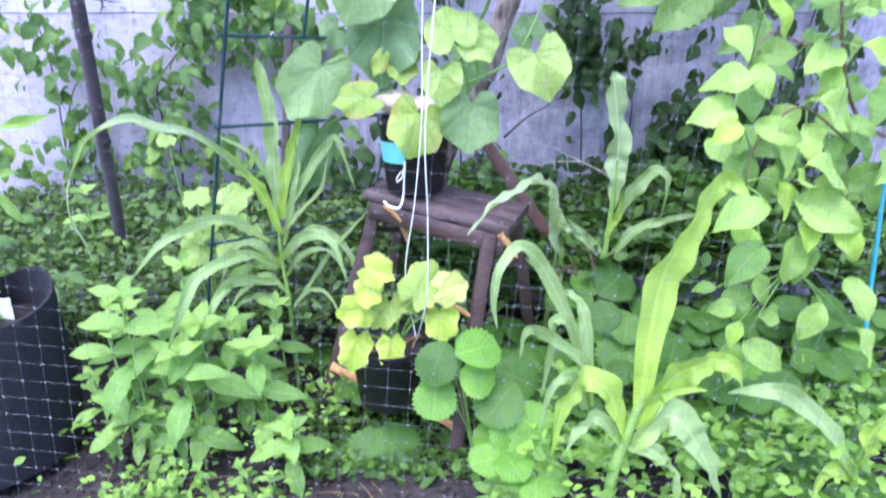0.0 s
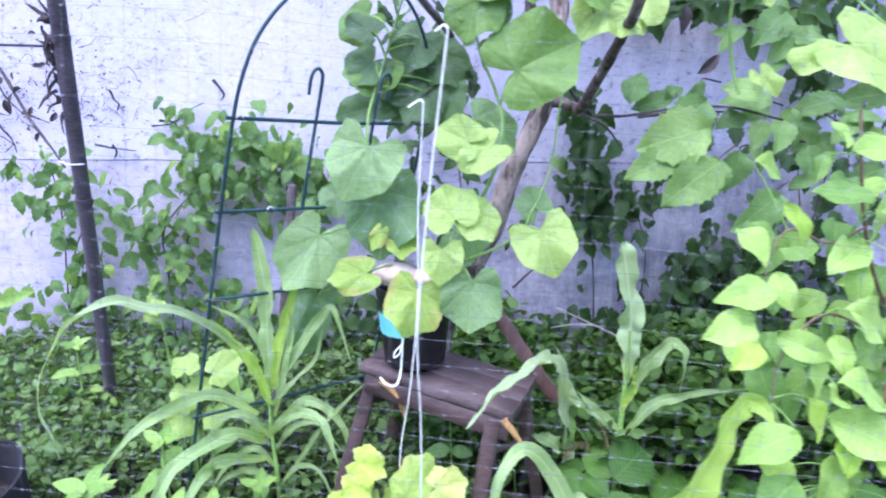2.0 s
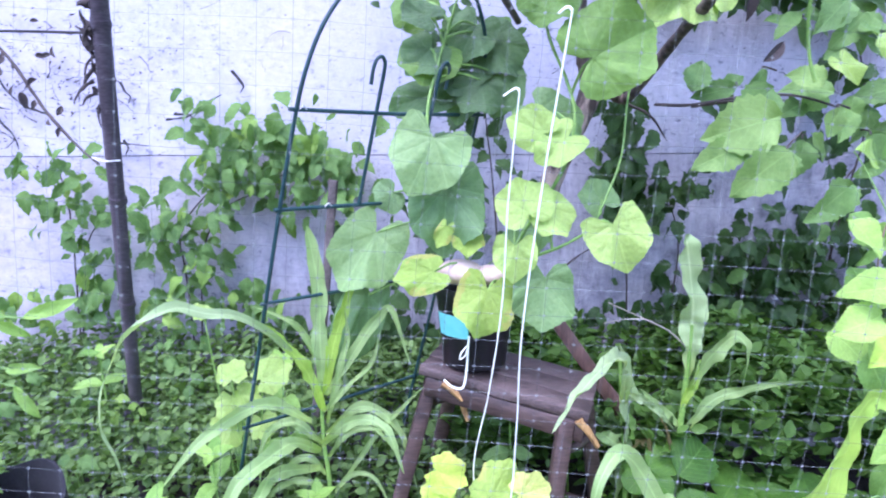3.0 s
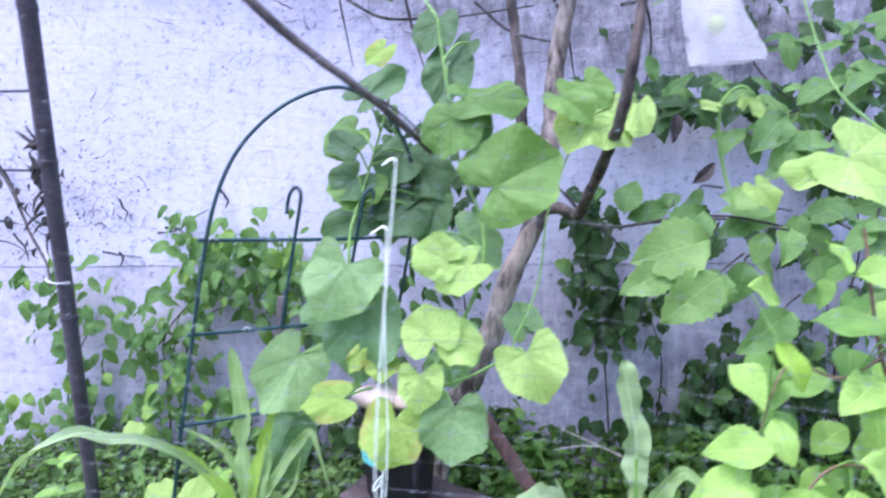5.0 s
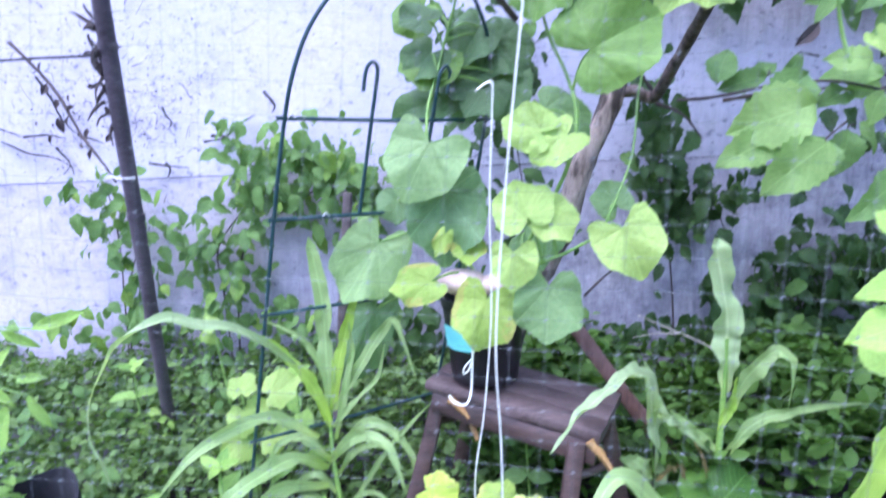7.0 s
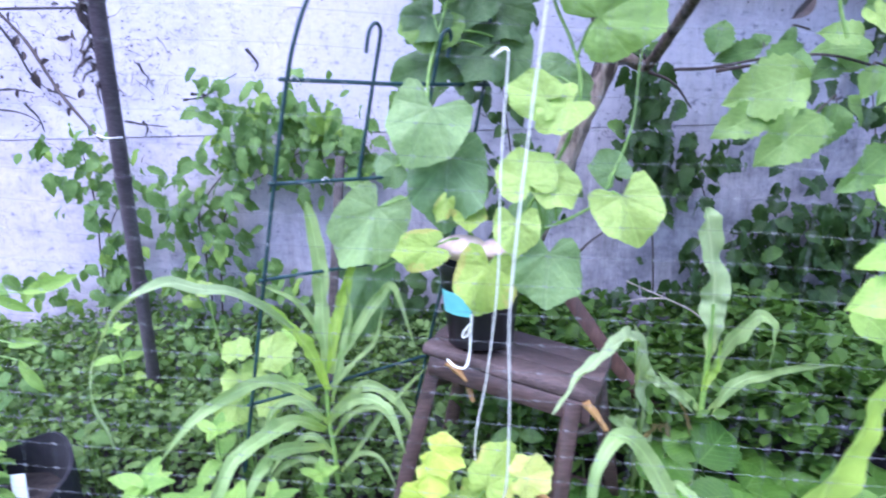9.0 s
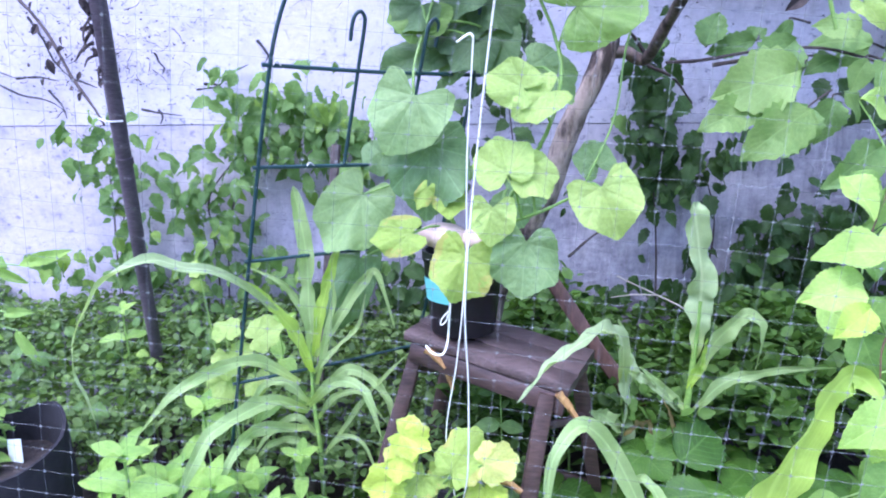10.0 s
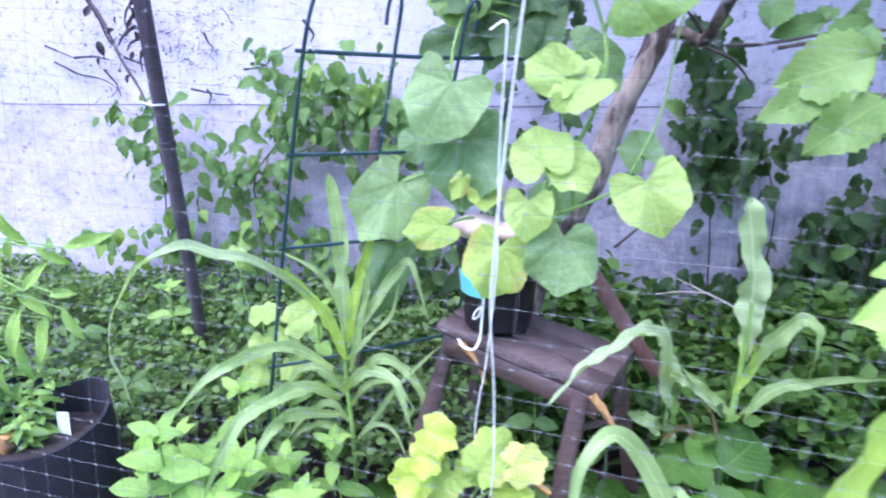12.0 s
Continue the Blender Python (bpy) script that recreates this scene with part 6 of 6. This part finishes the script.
        piece("dry_leaf", DRY, facing(*at, random.uniform(0.015, 0.045), random.uniform(0, 360), 10, random.uniform(-50, 50)), plant)


build_dead_creeper()
stick = thing("dry_stick", (0.573, 1.97, 0.61), "thin bleached dry stick leaning among the undergrowth", "stick")
part("shaft", tube(bmesh.new(), [(0.573, 1.97, 0.61), (0.515, 1.95, 0.664), (0.435, 1.94, 0.706), (0.324, 1.93, 0.759)], 0.0028, 5, 0.0016, steps=16, rough=0.25), MAT["straw"], stick)
part("side_twig", tube(bmesh.new(), [(0.435, 1.94, 0.706), (0.365, 1.92, 0.711), (0.305, 1.9, 0.707)], 0.0018, 5, 0.0010, steps=8, rough=0.25), MAT["straw"], stick)


# ---- low plants ----
def mint(at, tip, size, tiers=3):
    """An upright sprig: pairs of toothed leaves, each pair crosswise to the one below."""
    plant = thing("mint_plant", at, "leafy green mint sprig with toothed paired leaves", "mint plant", "mint by the bed's edge")
    at, tip = Vector(at), Vector(tip)
    part("stem", tube(bmesh.new(), [at, at.lerp(tip, 0.5) + Vector((0.01, 0, 0)), tip], 0.004, 6, 0.0025, steps=8), MAT["vine"], plant)
    spin = random.uniform(0, 180)
    for k in range(tiers + 1):
        q = tip.lerp(at, 0.22 * k * (0.6 + 0.4 * k / tiers))
        s = size * (0.6, 0.9, 1.0, 0.95, 0.8)[min(k, 4)]
        for j in range(2 if k else 4):
            a = radians(spin + 90 * k + (180 if k else 90) * j + random.uniform(-15, 15))
            rise = (0.8, 0.3, 0.05, -0.2, -0.3)[min(k, 4)]
            piece("leaf", blade("mint", 1 if k < 1 and random.random() < 0.8 else 0), aimed(q, (math.cos(a), math.sin(a) - 0.1, rise + 0.25 * math.sin(a)), (0, -0.6, 1), s), plant)


def strawberry(at, height, size, n, tone=None):
    plant = thing("strawberry_plant", at, "low strawberry plant with glossy toothed leaves", "strawberry plant", "strawberries under the stool")
    at = Vector(at)
    for k in range(n):
        a = 2.4 * k + random.uniform(-0.4, 0.4)
        out = random.uniform(0.04, 0.13)
        hub = at + Vector((math.cos(a) * out, math.sin(a) * out, height * random.uniform(0.6, 1.1)))
        stalk = part("leaf_stalk", tube(bmesh.new(), [at, at.lerp(hub, 0.6) + Vector((0, 0, 0.02)), hub], 0.002, 5, 0.0015, steps=6), MAT["vine"], plant)
        s = 1.15 * size * random.uniform(0.75, 1.15)
        t = tone if tone is not None else (1 if random.random() < 0.35 else 0)
        for j in (-1, 0, 1):
            b = a + j * 1.75
            piece("leaflet", blade("straw", t), aimed(hub, (math.cos(b), math.sin(b) - 0.2, random.uniform(-0.25, 0.2)), (0, -0.45, 1), s), stalk)


for x, y, z, size in (
        (-0.745, 1.33, 0.49, 0.125),
        (-0.56, 1.52, 0.335, 0.115),
        (-0.715, 1.6, 0.47, 0.105),
        (-0.6, 1.4, 0.385, 0.14),
        (-0.86, 1.36, 0.27, 0.075),
        (-0.77, 1.36, 0.27, 0.075),
        (-0.69, 1.36, 0.275, 0.07),
        (-0.72, 1.32, 0.2, 0.065),
        (-0.375, 1.31, 0.155, 0.1),
        (-0.80, 1.35, 0.40, 0.11),
        (-0.63, 1.33, 0.35, 0.12),
        (-0.47, 1.40, 0.33, 0.115),
        (-0.70, 1.40, 0.40, 0.115),
        (-0.66, 1.47, 0.36, 0.11),
        (-0.8, 1.42, 0.36, 0.1),
        (-0.5, 1.47, 0.28, 0.1),
        (-0.47, 1.6, 0.36, 0.09),
        (-0.84, 1.52, 0.38, 0.09),
        (0.007, 1.9, 0.432, 0.075),
        (0.077, 1.95, 0.458, 0.068),
        (0.19, 1.85, 0.42, 0.07),
        (-0.606, 1.85, 0.604, 0.105),
        (-1.176, 2, 0.587, 0.09),
        (-0.66, 1.28, 0.12, 0.04),
        (-0.58, 1.24, 0.1, 0.035),
        (-0.48, 1.24, 0.11, 0.036),
        (-0.4, 1.22, 0.1, 0.035),
        (-0.63, 1.2, 0.09, 0.04),
        (-0.72, 1.19, 0.08, 0.036),
        (0.175, 1.22, 0.11, 0.09),
        (0.13, 1.2, 0.07, 0.07),
):
    mint((x + random.uniform(-0.02, 0.02), y + 0.03, 0.0), (x, y, z), size)


strawberry((0.225, 1.25, 0.0), 0.16, 0.07, 5, 1)
strawberry((-0.15, 1.62, 0.0), 0.12, 0.075, 6, 0)
strawberry((-0.29, 1.75, 0.0), 0.16, 0.07, 6, 0)
strawberry((-0.05, 1.72, 0.0), 0.16, 0.07, 6, 0)
strawberry((0.485, 1.55, 0.0), 0.338, 0.085, 6, None)
strawberry((0.62, 1.55, 0.0), 0.235, 0.08, 6, None)
strawberry((0.733, 1.5, 0.0), 0.279, 0.08, 6, None)
strawberry((0.471, 1.75, 0.0), 0.34, 0.08, 6, 0)
strawberry((0.367, 1.7, 0.0), 0.213, 0.08, 5, 0)
strawberry((0.807, 1.4, 0.0), 0.267, 0.08, 6, None)
strawberry((0.984, 1.5, 0.0), 0.312, 0.08, 6, None)
strawberry((1.028, 1.4, 0.0), 0.234, 0.07, 6, None)
strawberry((0.723, 1.25, 0.0), 0.172, 0.07, 6, None)
strawberry((0.813, 1.2, 0.0), 0.177, 0.06, 6, None)
strawberry((0.191, 1.65, 0.0), 0.238, 0.08, 5, 0)
strawberry((0.271, 1.5, 0.0), 0.176, 0.085, 5, 0)
strawberry((0.384, 1.4, 0.0), 0.202, 0.08, 5, 0)
strawberry((0.587, 1.35, 0.0), 0.168, 0.08, 5, None)
strawberry((0.762, 1.75, 0.0), 0.34, 0.08, 6, 0)
strawberry((1.025, 1.7, 0.0), 0.342, 0.08, 6, 0)
strawberry((1.179, 1.6, 0.0), 0.332, 0.08, 6, 0)



def broad_strawberry(at, leaves, label):
    """A strawberry whose broad leaflets stand out one by one."""
    plant = thing("strawberry_plant", at, label, "strawberry plant", "strawberries under the stool")
    at = Vector(at)
    for x, y, z, s, a, tone in leaves:
        m = facing(x, y, z, s, a, random.uniform(35, 60), random.uniform(-15, 15), 1.05)
        stalk = part("leaf_stalk", tube(bmesh.new(), [at, at.lerp(m @ Vector((0, -0.5, 0.03)), 0.6) + Vector((0, 0.01, 0.01)), m @ Vector((0, -0.5, 0.03))], 0.002, 5, 0.0015, steps=6), MAT["vine"], plant)
        piece("leaflet", blade("straw", tone), m, stalk)


broad_strawberry((0.086, 1.37, 0.0), [(0.079, 1.31, 0.379, 0.112, 15, 1), (-0.013, 1.31, 0.345, 0.104, -105, 0), (0.079, 1.30, 0.306, 0.088, -35, 1)], "strawberry plant with broad deeply toothed glossy leaflets")
broad_strawberry((0.122, 1.33, 0.0), [(0.135, 1.3, 0.244, 0.125, -120, 0), (0.206, 1.28, 0.197, 0.115, -40, 1), (0.185, 1.4, 0.253, 0.115, -20, 0), (0.155, 1.27, 0.185, 0.10, -75, 1), (-0.018, 1.31, 0.25, 0.105, -100, 1), (0.203, 1.24, 0.144, 0.108, -100, 1)], "strawberry plant with broad deeply toothed glossy leaflets")
broad_strawberry((0.484, 1.54, 0.0), [(0.484, 1.5, 0.344, 0.10, 80, 0), (0.463, 1.48, 0.286, 0.12, -90, 0), (0.429, 1.52, 0.368, 0.09, 180, 0)], "strawberry plant with broad deeply toothed glossy leaflets")
broad_strawberry((-0.125, 1.44, 0.0), [(-0.125, 1.4, 0.041, 0.142, -50, 0), (-0.192, 1.4, 0.032, 0.134, -130, 0), (-0.138, 1.36, -0.017, 0.147, -95, 0), (-0.209, 1.34, -0.01, 0.123, -140, 0), (-0.057, 1.34, -0.027, 0.131, -60, 0), (-0.186, 1.32, -0.046, 0.123, -90, 0)], "strawberry plant with broad deeply toothed glossy leaflets")
broad_strawberry((0.496, 1.74, 0.0), [(0.496, 1.7, 0.395, 0.132, 40, 0), (0.422, 1.7, 0.395, 0.099, 150, 0), (0.592, 1.45, 0.304, 0.102, 60, 0), (0.65, 1.4, 0.267, 0.114, -30, 0)], "strawberry plant with broad deeply toothed glossy leaflets")
broad_strawberry((0.207, 1.54, 0.0), [(0.207, 1.5, 0.228, 0.107, 100, 0), (0.262, 1.45, 0.188, 0.119, -20, 0), (0.17, 1.42, 0.19, 0.088, -100, 0)], "strawberry plant with broad deeply toothed glossy leaflets")
broad_strawberry((0.987, 1.54, 0.0), [(0.987, 1.5, 0.377, 0.104, 60, 0), (0.972, 1.5, 0.295, 0.105, -80, 0), (1.049, 1.4, 0.202, 0.101, -30, 0), (0.828, 1.35, 0.248, 0.111, -120, 0)], "strawberry plant with broad deeply toothed glossy leaflets")


lime = thing("squash_seedling", (-0.67, 1.72, 0.0), "yellow-green squash seedling with rounded leaves by trellis", "plant")
for x, y, z, s, a in ((-0.687, 1.7, 0.648, 0.083, 100), (-0.695, 1.7, 0.563, 0.09, -90), (-0.706, 1.7, 0.497, 0.1, -110), (-0.592, 1.7, 0.64, 0.105, 30), (-0.618, 1.7, 0.506, 0.084, -60), (-0.657, 1.7, 0.587, 0.073, -20), (-0.752, 1.7, 0.804, 0.056, 120)):
    m = facing(x, y, z, s, a, random.uniform(20, 50), random.uniform(-25, 25))
    piece("leaf", blade("squash", 2), m, lime)
    foot = m @ Vector((0, -0.2, -0.01))
    part("leaf_stalk", tube(bmesh.new(), [(-0.67, 1.72, 0.0), Vector((-0.67, 1.72, 0.0)).lerp(foot, 0.6) + Vector((0, 0.01, 0)), foot], 0.0026, 5, 0.0018, steps=8), MAT["vine"], lime)


def broad_weed(x, y, z, size, tone):
    """A low weed with a few rounded leaves over the ground cover."""
    plant = thing("broadleaf_weed", (x, y + 0.03, 0.0), "low weed with rounded soft green leaves in ground cover", "weed", "weeds in the ground cover")
    foot = Vector((x, y + 0.03, 0.0))
    for k in range(5):
        a = 2.4 * k + random.uniform(-0.5, 0.5)
        at = Vector((x + 0.8 * size * math.cos(a), y + 0.5 * size * math.sin(a) - 0.02, z + 0.5 * size * math.sin(a) - 0.012 * k))
        m = facing(*at, size * random.uniform(0.75, 1.15), math.degrees(a) - 25, random.uniform(35, 65), random.uniform(-20, 20))
        piece("leaf", blade("ivy", 0 if tone != 3 else 2), m, plant)
        tip = m @ Vector((0, -0.5, 0.02))
        part("leaf_stalk", tube(bmesh.new(), [foot, foot.lerp(tip, 0.6) + Vector((0, 0.01, 0)), tip], 0.002, 5, 0.0014, steps=6), MAT["vine"], plant)


for row in (
        (-1.093, 2.24, 0.49, 0.0605, 6),
        (-0.979, 2.14, 0.475, 0.055, 6),
        (-1.081, 2.36, 0.515, 0.0605, 6),
        (-1.422, 2.32, 0.502, 0.055, 6),
        (-1.246, 2.2, 0.48, 0.055, 6),
        (-1.146, 2, 0.448, 0.044, 3),
        (-1.066, 1.98, 0.439, 0.0352, 3),
        (-1.508, 2, 0.441, 0.066, 1),
        (-1.505, 2.16, 0.48, 0.055, 6),
        (-1.114, 2.36, 0.568, 0.055, 6),
        (-1.115, 1.72, 0.397, 0.055, 6),
        (-1.243, 2, 0.446, 0.044, 6),
):
    broad_weed(*row)


def paired_sprig(foot, tip, size, pairs):
    """A thin upright sprig with oval leaflets in flat pairs."""
    plant = thing("rose_seedling", foot, "thin seedling with paired oval leaflets under the stool", "seedling")
    foot, tip = Vector(foot), Vector(tip)
    part("stem", tube(bmesh.new(), [foot, foot.lerp(tip, 0.5) + Vector((0.006, 0, 0)), tip], 0.0026, 6, 0.0016, steps=8), MAT["vine"], plant)
    for k in range(pairs):
        q = tip.lerp(foot, 0.19 * k)
        for side in (-1, 1):
            piece("leaflet", blade("shrub", 0), aimed(q, (side, -0.25, random.uniform(-0.05, 0.12)), (0, -0.7, 0.8), size * random.uniform(0.85, 1.1), 1.15), plant)


paired_sprig((0.02, 1.73, 0.0), (0.016, 1.71, 0.51), 0.065, 4)


def build_grow_bag():
    c = Vector((-1.175, 1.42, 0.0))
    bag = thing("grow_bag", c, "black felt grow bag filled with dark soil", "grow bag")
    bm = bmesh.new()
    sides, r0 = 48, 0.188
    prof = [(r0 - 0.05, 0.0), (r0 + 0.004, 0.03), (r0 + 0.012, 0.15), (r0 + 0.008, 0.3), (r0, 0.40), (r0 - 0.005, 0.44), (r0 - 0.012, 0.44), (r0 - 0.016, 0.36), (0.02, 0.36)]
    rings = []
    for r, h in prof:
        ring = []
        for k in range(sides):
            a = 2 * math.pi * k / sides
            rise = 0.05 * max(0.0, math.cos(a - 1.15)) ** 4 + 0.012 * math.sin(3 * a)
            hh = h + rise * max(0.0, (h - 0.3) / 0.14) if r > 0.03 and h != 0.36 else h
            rr = r * (1 + 0.05 * noise.noise(Vector((math.cos(a) * 2, math.sin(a) * 2, h * 5))))
            ring.append(bm.verts.new((c.x + rr * math.cos(a), c.y + rr * math.sin(a), hh)))
        rings.append(ring)
    for p, q in zip(rings, rings[1:]):
        for k in range(sides):
            bm.faces.new((p[k], p[(k + 1) % sides], q[(k + 1) % sides], q[k]))
    bm.faces.new(rings[0][::-1])
    bm.faces.new(rings[-1])
    part("body", bm, MAT["felt"], bag)
    bm = lathe(bmesh.new(), [(0.002, 0.395), (0.1, 0.385), (r0 - 0.014, 0.37), (r0 - 0.016, 0.362)], c, 28)
    for v in bm.verts:
        v.co.z += 0.014 * noise.noise(v.co * 14)
    part("soil", bm, MAT["soil"], bag)
    p = c + Vector((math.cos(2.2) * r0 * 0.97, math.sin(2.2) * r0 * 0.97, 0.43))
    q = c + Vector((math.cos(2.9) * r0 * 0.97, math.sin(2.9) * r0 * 0.97, 0.43))
    bm = tube(bmesh.new(), [p, p + Vector((0, 0, 0.04)), p.lerp(q, 0.5) + Vector((0, 0, 0.055)), q + Vector((0, 0, 0.04)), q], 0.011, 6, steps=16)
    part("carry_loop", bm, MAT["felt"], bag)
    t = Vector((-1.12, 1.47, 0.41))
    tag = thing("plant_tag", t, "pale plastic plant tag stuck in the grow bag", "plant tag")
    part("strip", beam(bmesh.new(), t + Vector((0, 0, -0.05)), t + Vector((-0.008, 0.01, 0.026)), 0.036, 0.002, 0.0005, wear=0), MAT["tag"], tag)
    for dx, dy, h in ((-0.13, -0.02, 0.2), (-0.08, 0.05, 0.16), (0.0, 0.05, 0.12), (-0.17, 0.06, 0.26), (0.04, -0.02, 0.08), (-0.15, -0.09, 0.13), (-0.13, 0.05, 0.28), (-0.1, 0.1, 0.26), (-0.02, 0.11, 0.2)):
        b = c + Vector((dx, dy, 0.37))
        seed = thing("tomato_seedling", b, "small pale seedling with thin leaves in the grow bag", "seedling", "seedlings in the grow bag")
        tip = b + Vector((random.uniform(-0.03, 0.03), -0.01, h))
        part("stem", tube(bmesh.new(), [b, b.lerp(tip, 0.5) + Vector((0.006, 0, 0)), tip], 0.0022, 5, 0.0014, steps=6), MAT["vine"], seed)
        for j in range(18):
            a = j * 2.4 + dx * 40
            piece("leaf", blade("mint", 0), aimed(b.lerp(tip, 0.2 + 0.8 * j / 17), (math.cos(a), math.sin(a) - 0.2, 0.15), (0, -0.4, 1), random.uniform(0.03, 0.058)), seed)
    pepper = thing("pepper_plant", (-1.33, 1.5, 0.37), "tall pale pepper plant rising from the grow bag", "pepper plant")
    stem = [Vector((-1.33, 1.5, 0.37)), Vector((-1.34, 1.49, 0.6)), Vector((-1.30, 1.48, 0.8)), Vector((-1.29, 1.48, 0.95))]
    part("stem", tube(bmesh.new(), stem, 0.005, 6, 0.003, steps=16), MAT["vine"], pepper)
    run = spline(stem, 30)
    for x, y, z, s, a in ((-0.967, 1.456, 0.886, 0.098, 20), (-1.116, 1.5, 0.86, 0.091, 165), (-1.172, 1.457, 0.909, 0.111, -60), (-1.196, 1.477, 0.85, 0.09, -120), (-1.025, 1.418, 0.854, 0.074, -30), (-1.223, 1.476, 0.638, 0.109, -100), (-1.177, 1.504, 0.616, 0.108, -90), (-1.042, 1.463, 0.678, 0.083, -60), (-1.171, 1.489, 0.709, 0.091, -30), (-1.221, 1.481, 0.737, 0.092, 200), (-1.007, 1.408, 0.774, 0.075, 10), (-1.224, 1.491, 0.557, 0.094, -70), (-1.224, 1.471, 0.795, 0.106, -90), (-1.103, 1.436, 0.799, 0.075, 60), (-1.187, 1.404, 0.542, 0.096, -90)):
        m = facing(x, y, z, s, a, random.uniform(10, 45), random.uniform(-30, 30), 0.65)
        piece("leaf", blade("mint", random.choice((0, 1))), m, pepper)
        foot = m @ Vector((0, -0.5, 0.05))
        root = min(run, key=lambda q: (q - foot).length)
        part("leaf_stalk", tube(bmesh.new(), [root, root.lerp(foot, 0.5), foot], 0.0018, 5), MAT["vine"], pepper)
    peg = thing("wooden_peg", (-1.209, 1.37, 0.34), "short weathered brown wooden peg standing in the grow bag", "peg")
    part("shaft", beam(bmesh.new(), (-1.209, 1.37, 0.34), (-1.181, 1.37, 0.433), 0.035, 0.03, wear=0.003), MAT["rawwood"], peg)


build_grow_bag()
cane = thing("plant_cane", (1.007, 1.45, 0.789), "thin turquoise plastic plant cane stuck in soil", "cane")
part("rod", tube(bmesh.new(), [(1.15, 1.5, 0.0), (1.105, 1.5, 0.45), (1.06, 1.5, 0.95)], 0.006, 8), MAT["bluestake"], cane)


def place_back_left(r):
    x = r.uniform(-2.5, 0.05)
    y = 1.64 + 0.10 * noise.noise(Vector((x * 4, 0, 0))) + 0.82 * r.rand() ** 0.8
    x += 0.25 * noise.noise(Vector((0, y * 5, 1)))
    top = 0.33 + 0.25 * (y - 1.6) + 0.08 * noise.noise(Vector((x * 3, y * 3, 2)))
    return x, y, top * (0.35 + 0.65 * r.rand() ** 0.35)


def place_back_right(r):
    x = r.uniform(-0.05, 2.3)
    y = 1.76 + 0.10 * noise.noise(Vector((x * 4, 0, 0))) + 0.68 * r.rand()
    x += 0.2 * noise.noise(Vector((0, y * 5, 1)))
    top = 0.42 + 0.23 * (y - 1.6) + 0.11 * noise.noise(Vector((x * 3, y * 3, 2)))
    return x, y, top * (0.3 + 0.7 * r.rand() ** 0.3)


def place_front_right(r):
    x, y = r.uniform(0.2, 1.5), r.uniform(1.02, 1.8)
    y += 0.06 * noise.noise(Vector((x * 5, 0, 2)))
    x += 0.12 * noise.noise(Vector((0, y * 6, 1)))
    top = 0.22 + 0.12 * noise.noise(Vector((x * 4, y * 4, 6)))
    return x, y, max(0.02, top * (0.25 + 0.75 * r.rand() ** 0.5))


def place_front_mid(r):
    x, y, sx, sy, top = ((-0.70, 1.20, 0.07, 0.06, 0.10), (-0.50, 1.17, 0.10, 0.04, 0.08), (-0.42, 1.42, 0.08, 0.08, 0.17), (-0.75, 1.42, 0.10, 0.10, 0.22), (-0.27, 1.62, 0.07, 0.06, 0.15))[r.randint(5)]
    x, y = r.normal(x, sx), r.normal(y, sy)
    return x, y, max(0.015, top * (0.3 + 0.7 * r.rand()))


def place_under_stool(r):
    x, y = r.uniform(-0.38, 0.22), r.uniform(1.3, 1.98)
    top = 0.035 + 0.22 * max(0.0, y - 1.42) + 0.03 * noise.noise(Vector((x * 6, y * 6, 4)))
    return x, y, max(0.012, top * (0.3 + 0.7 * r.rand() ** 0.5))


# these herbs and the undergrowth below have shade in their leaf colour
leaf_heap("shade_herbs", 2200, place_under_stool, 0.03, LEAF["cover_shaded"][0], "small dark green herbs in shade under the stool", "herbs")
leaf_heap("ground_cover", 19000, place_back_left, 0.031, LEAF["cover"][0], "dense low ground cover of small green leaves", "ground cover")
leaf_heap("undergrowth", 12000, place_back_right, 0.048, LEAF["cover_shaded"][0], "leafy undergrowth at the wall's foot, coloured dark for its shade", "undergrowth")
leaf_heap("low_herbs", 3000, place_front_right, 0.033, LEAF["cover_bright"][0], "bright small-leaved herbs covering the bed", "herbs")
leaf_heap("creeping_herb", 900, place_front_mid, 0.023, LEAF["cover_bright"][0], "bright creeping herb over bare soil", "herbs")


def build_litter():
    bm = bmesh.new()
    rnd = random.Random(9)
    for k in range(160):
        x, y = rnd.uniform(-1.3, 0.2), rnd.uniform(1.0, 1.6)
        z = ground_height(x, y) + 0.008
        a, ln = rnd.uniform(0, 6.28), rnd.uniform(0.015, 0.09)
        p, w = Vector((x, y, z)), Vector((math.cos(a), math.sin(a), rnd.uniform(-0.1, 0.2))) * ln
        tube(bm, [p, p + w * 0.5 + Vector((0, 0, 0.004)), p + w], rnd.uniform(0.001, 0.003), 4, 0.0008)
    ob = part("plant_litter", bm, MAT["dead"], None)
    tagged(ob, "dry straw bits and stalks lying on the soil", "litter", kind="stuff")


build_litter()


def place_crumbs(r):
    x, y = r.uniform(-1.35, 0.4), 1.0 + 0.6 * r.rand()
    return x, y, ground_height(x, y)


crumb_heap("soil_crumbs", 3500, place_crumbs, "loose dark soil crumbs lying on the bed", "soil", MAT["soil"])
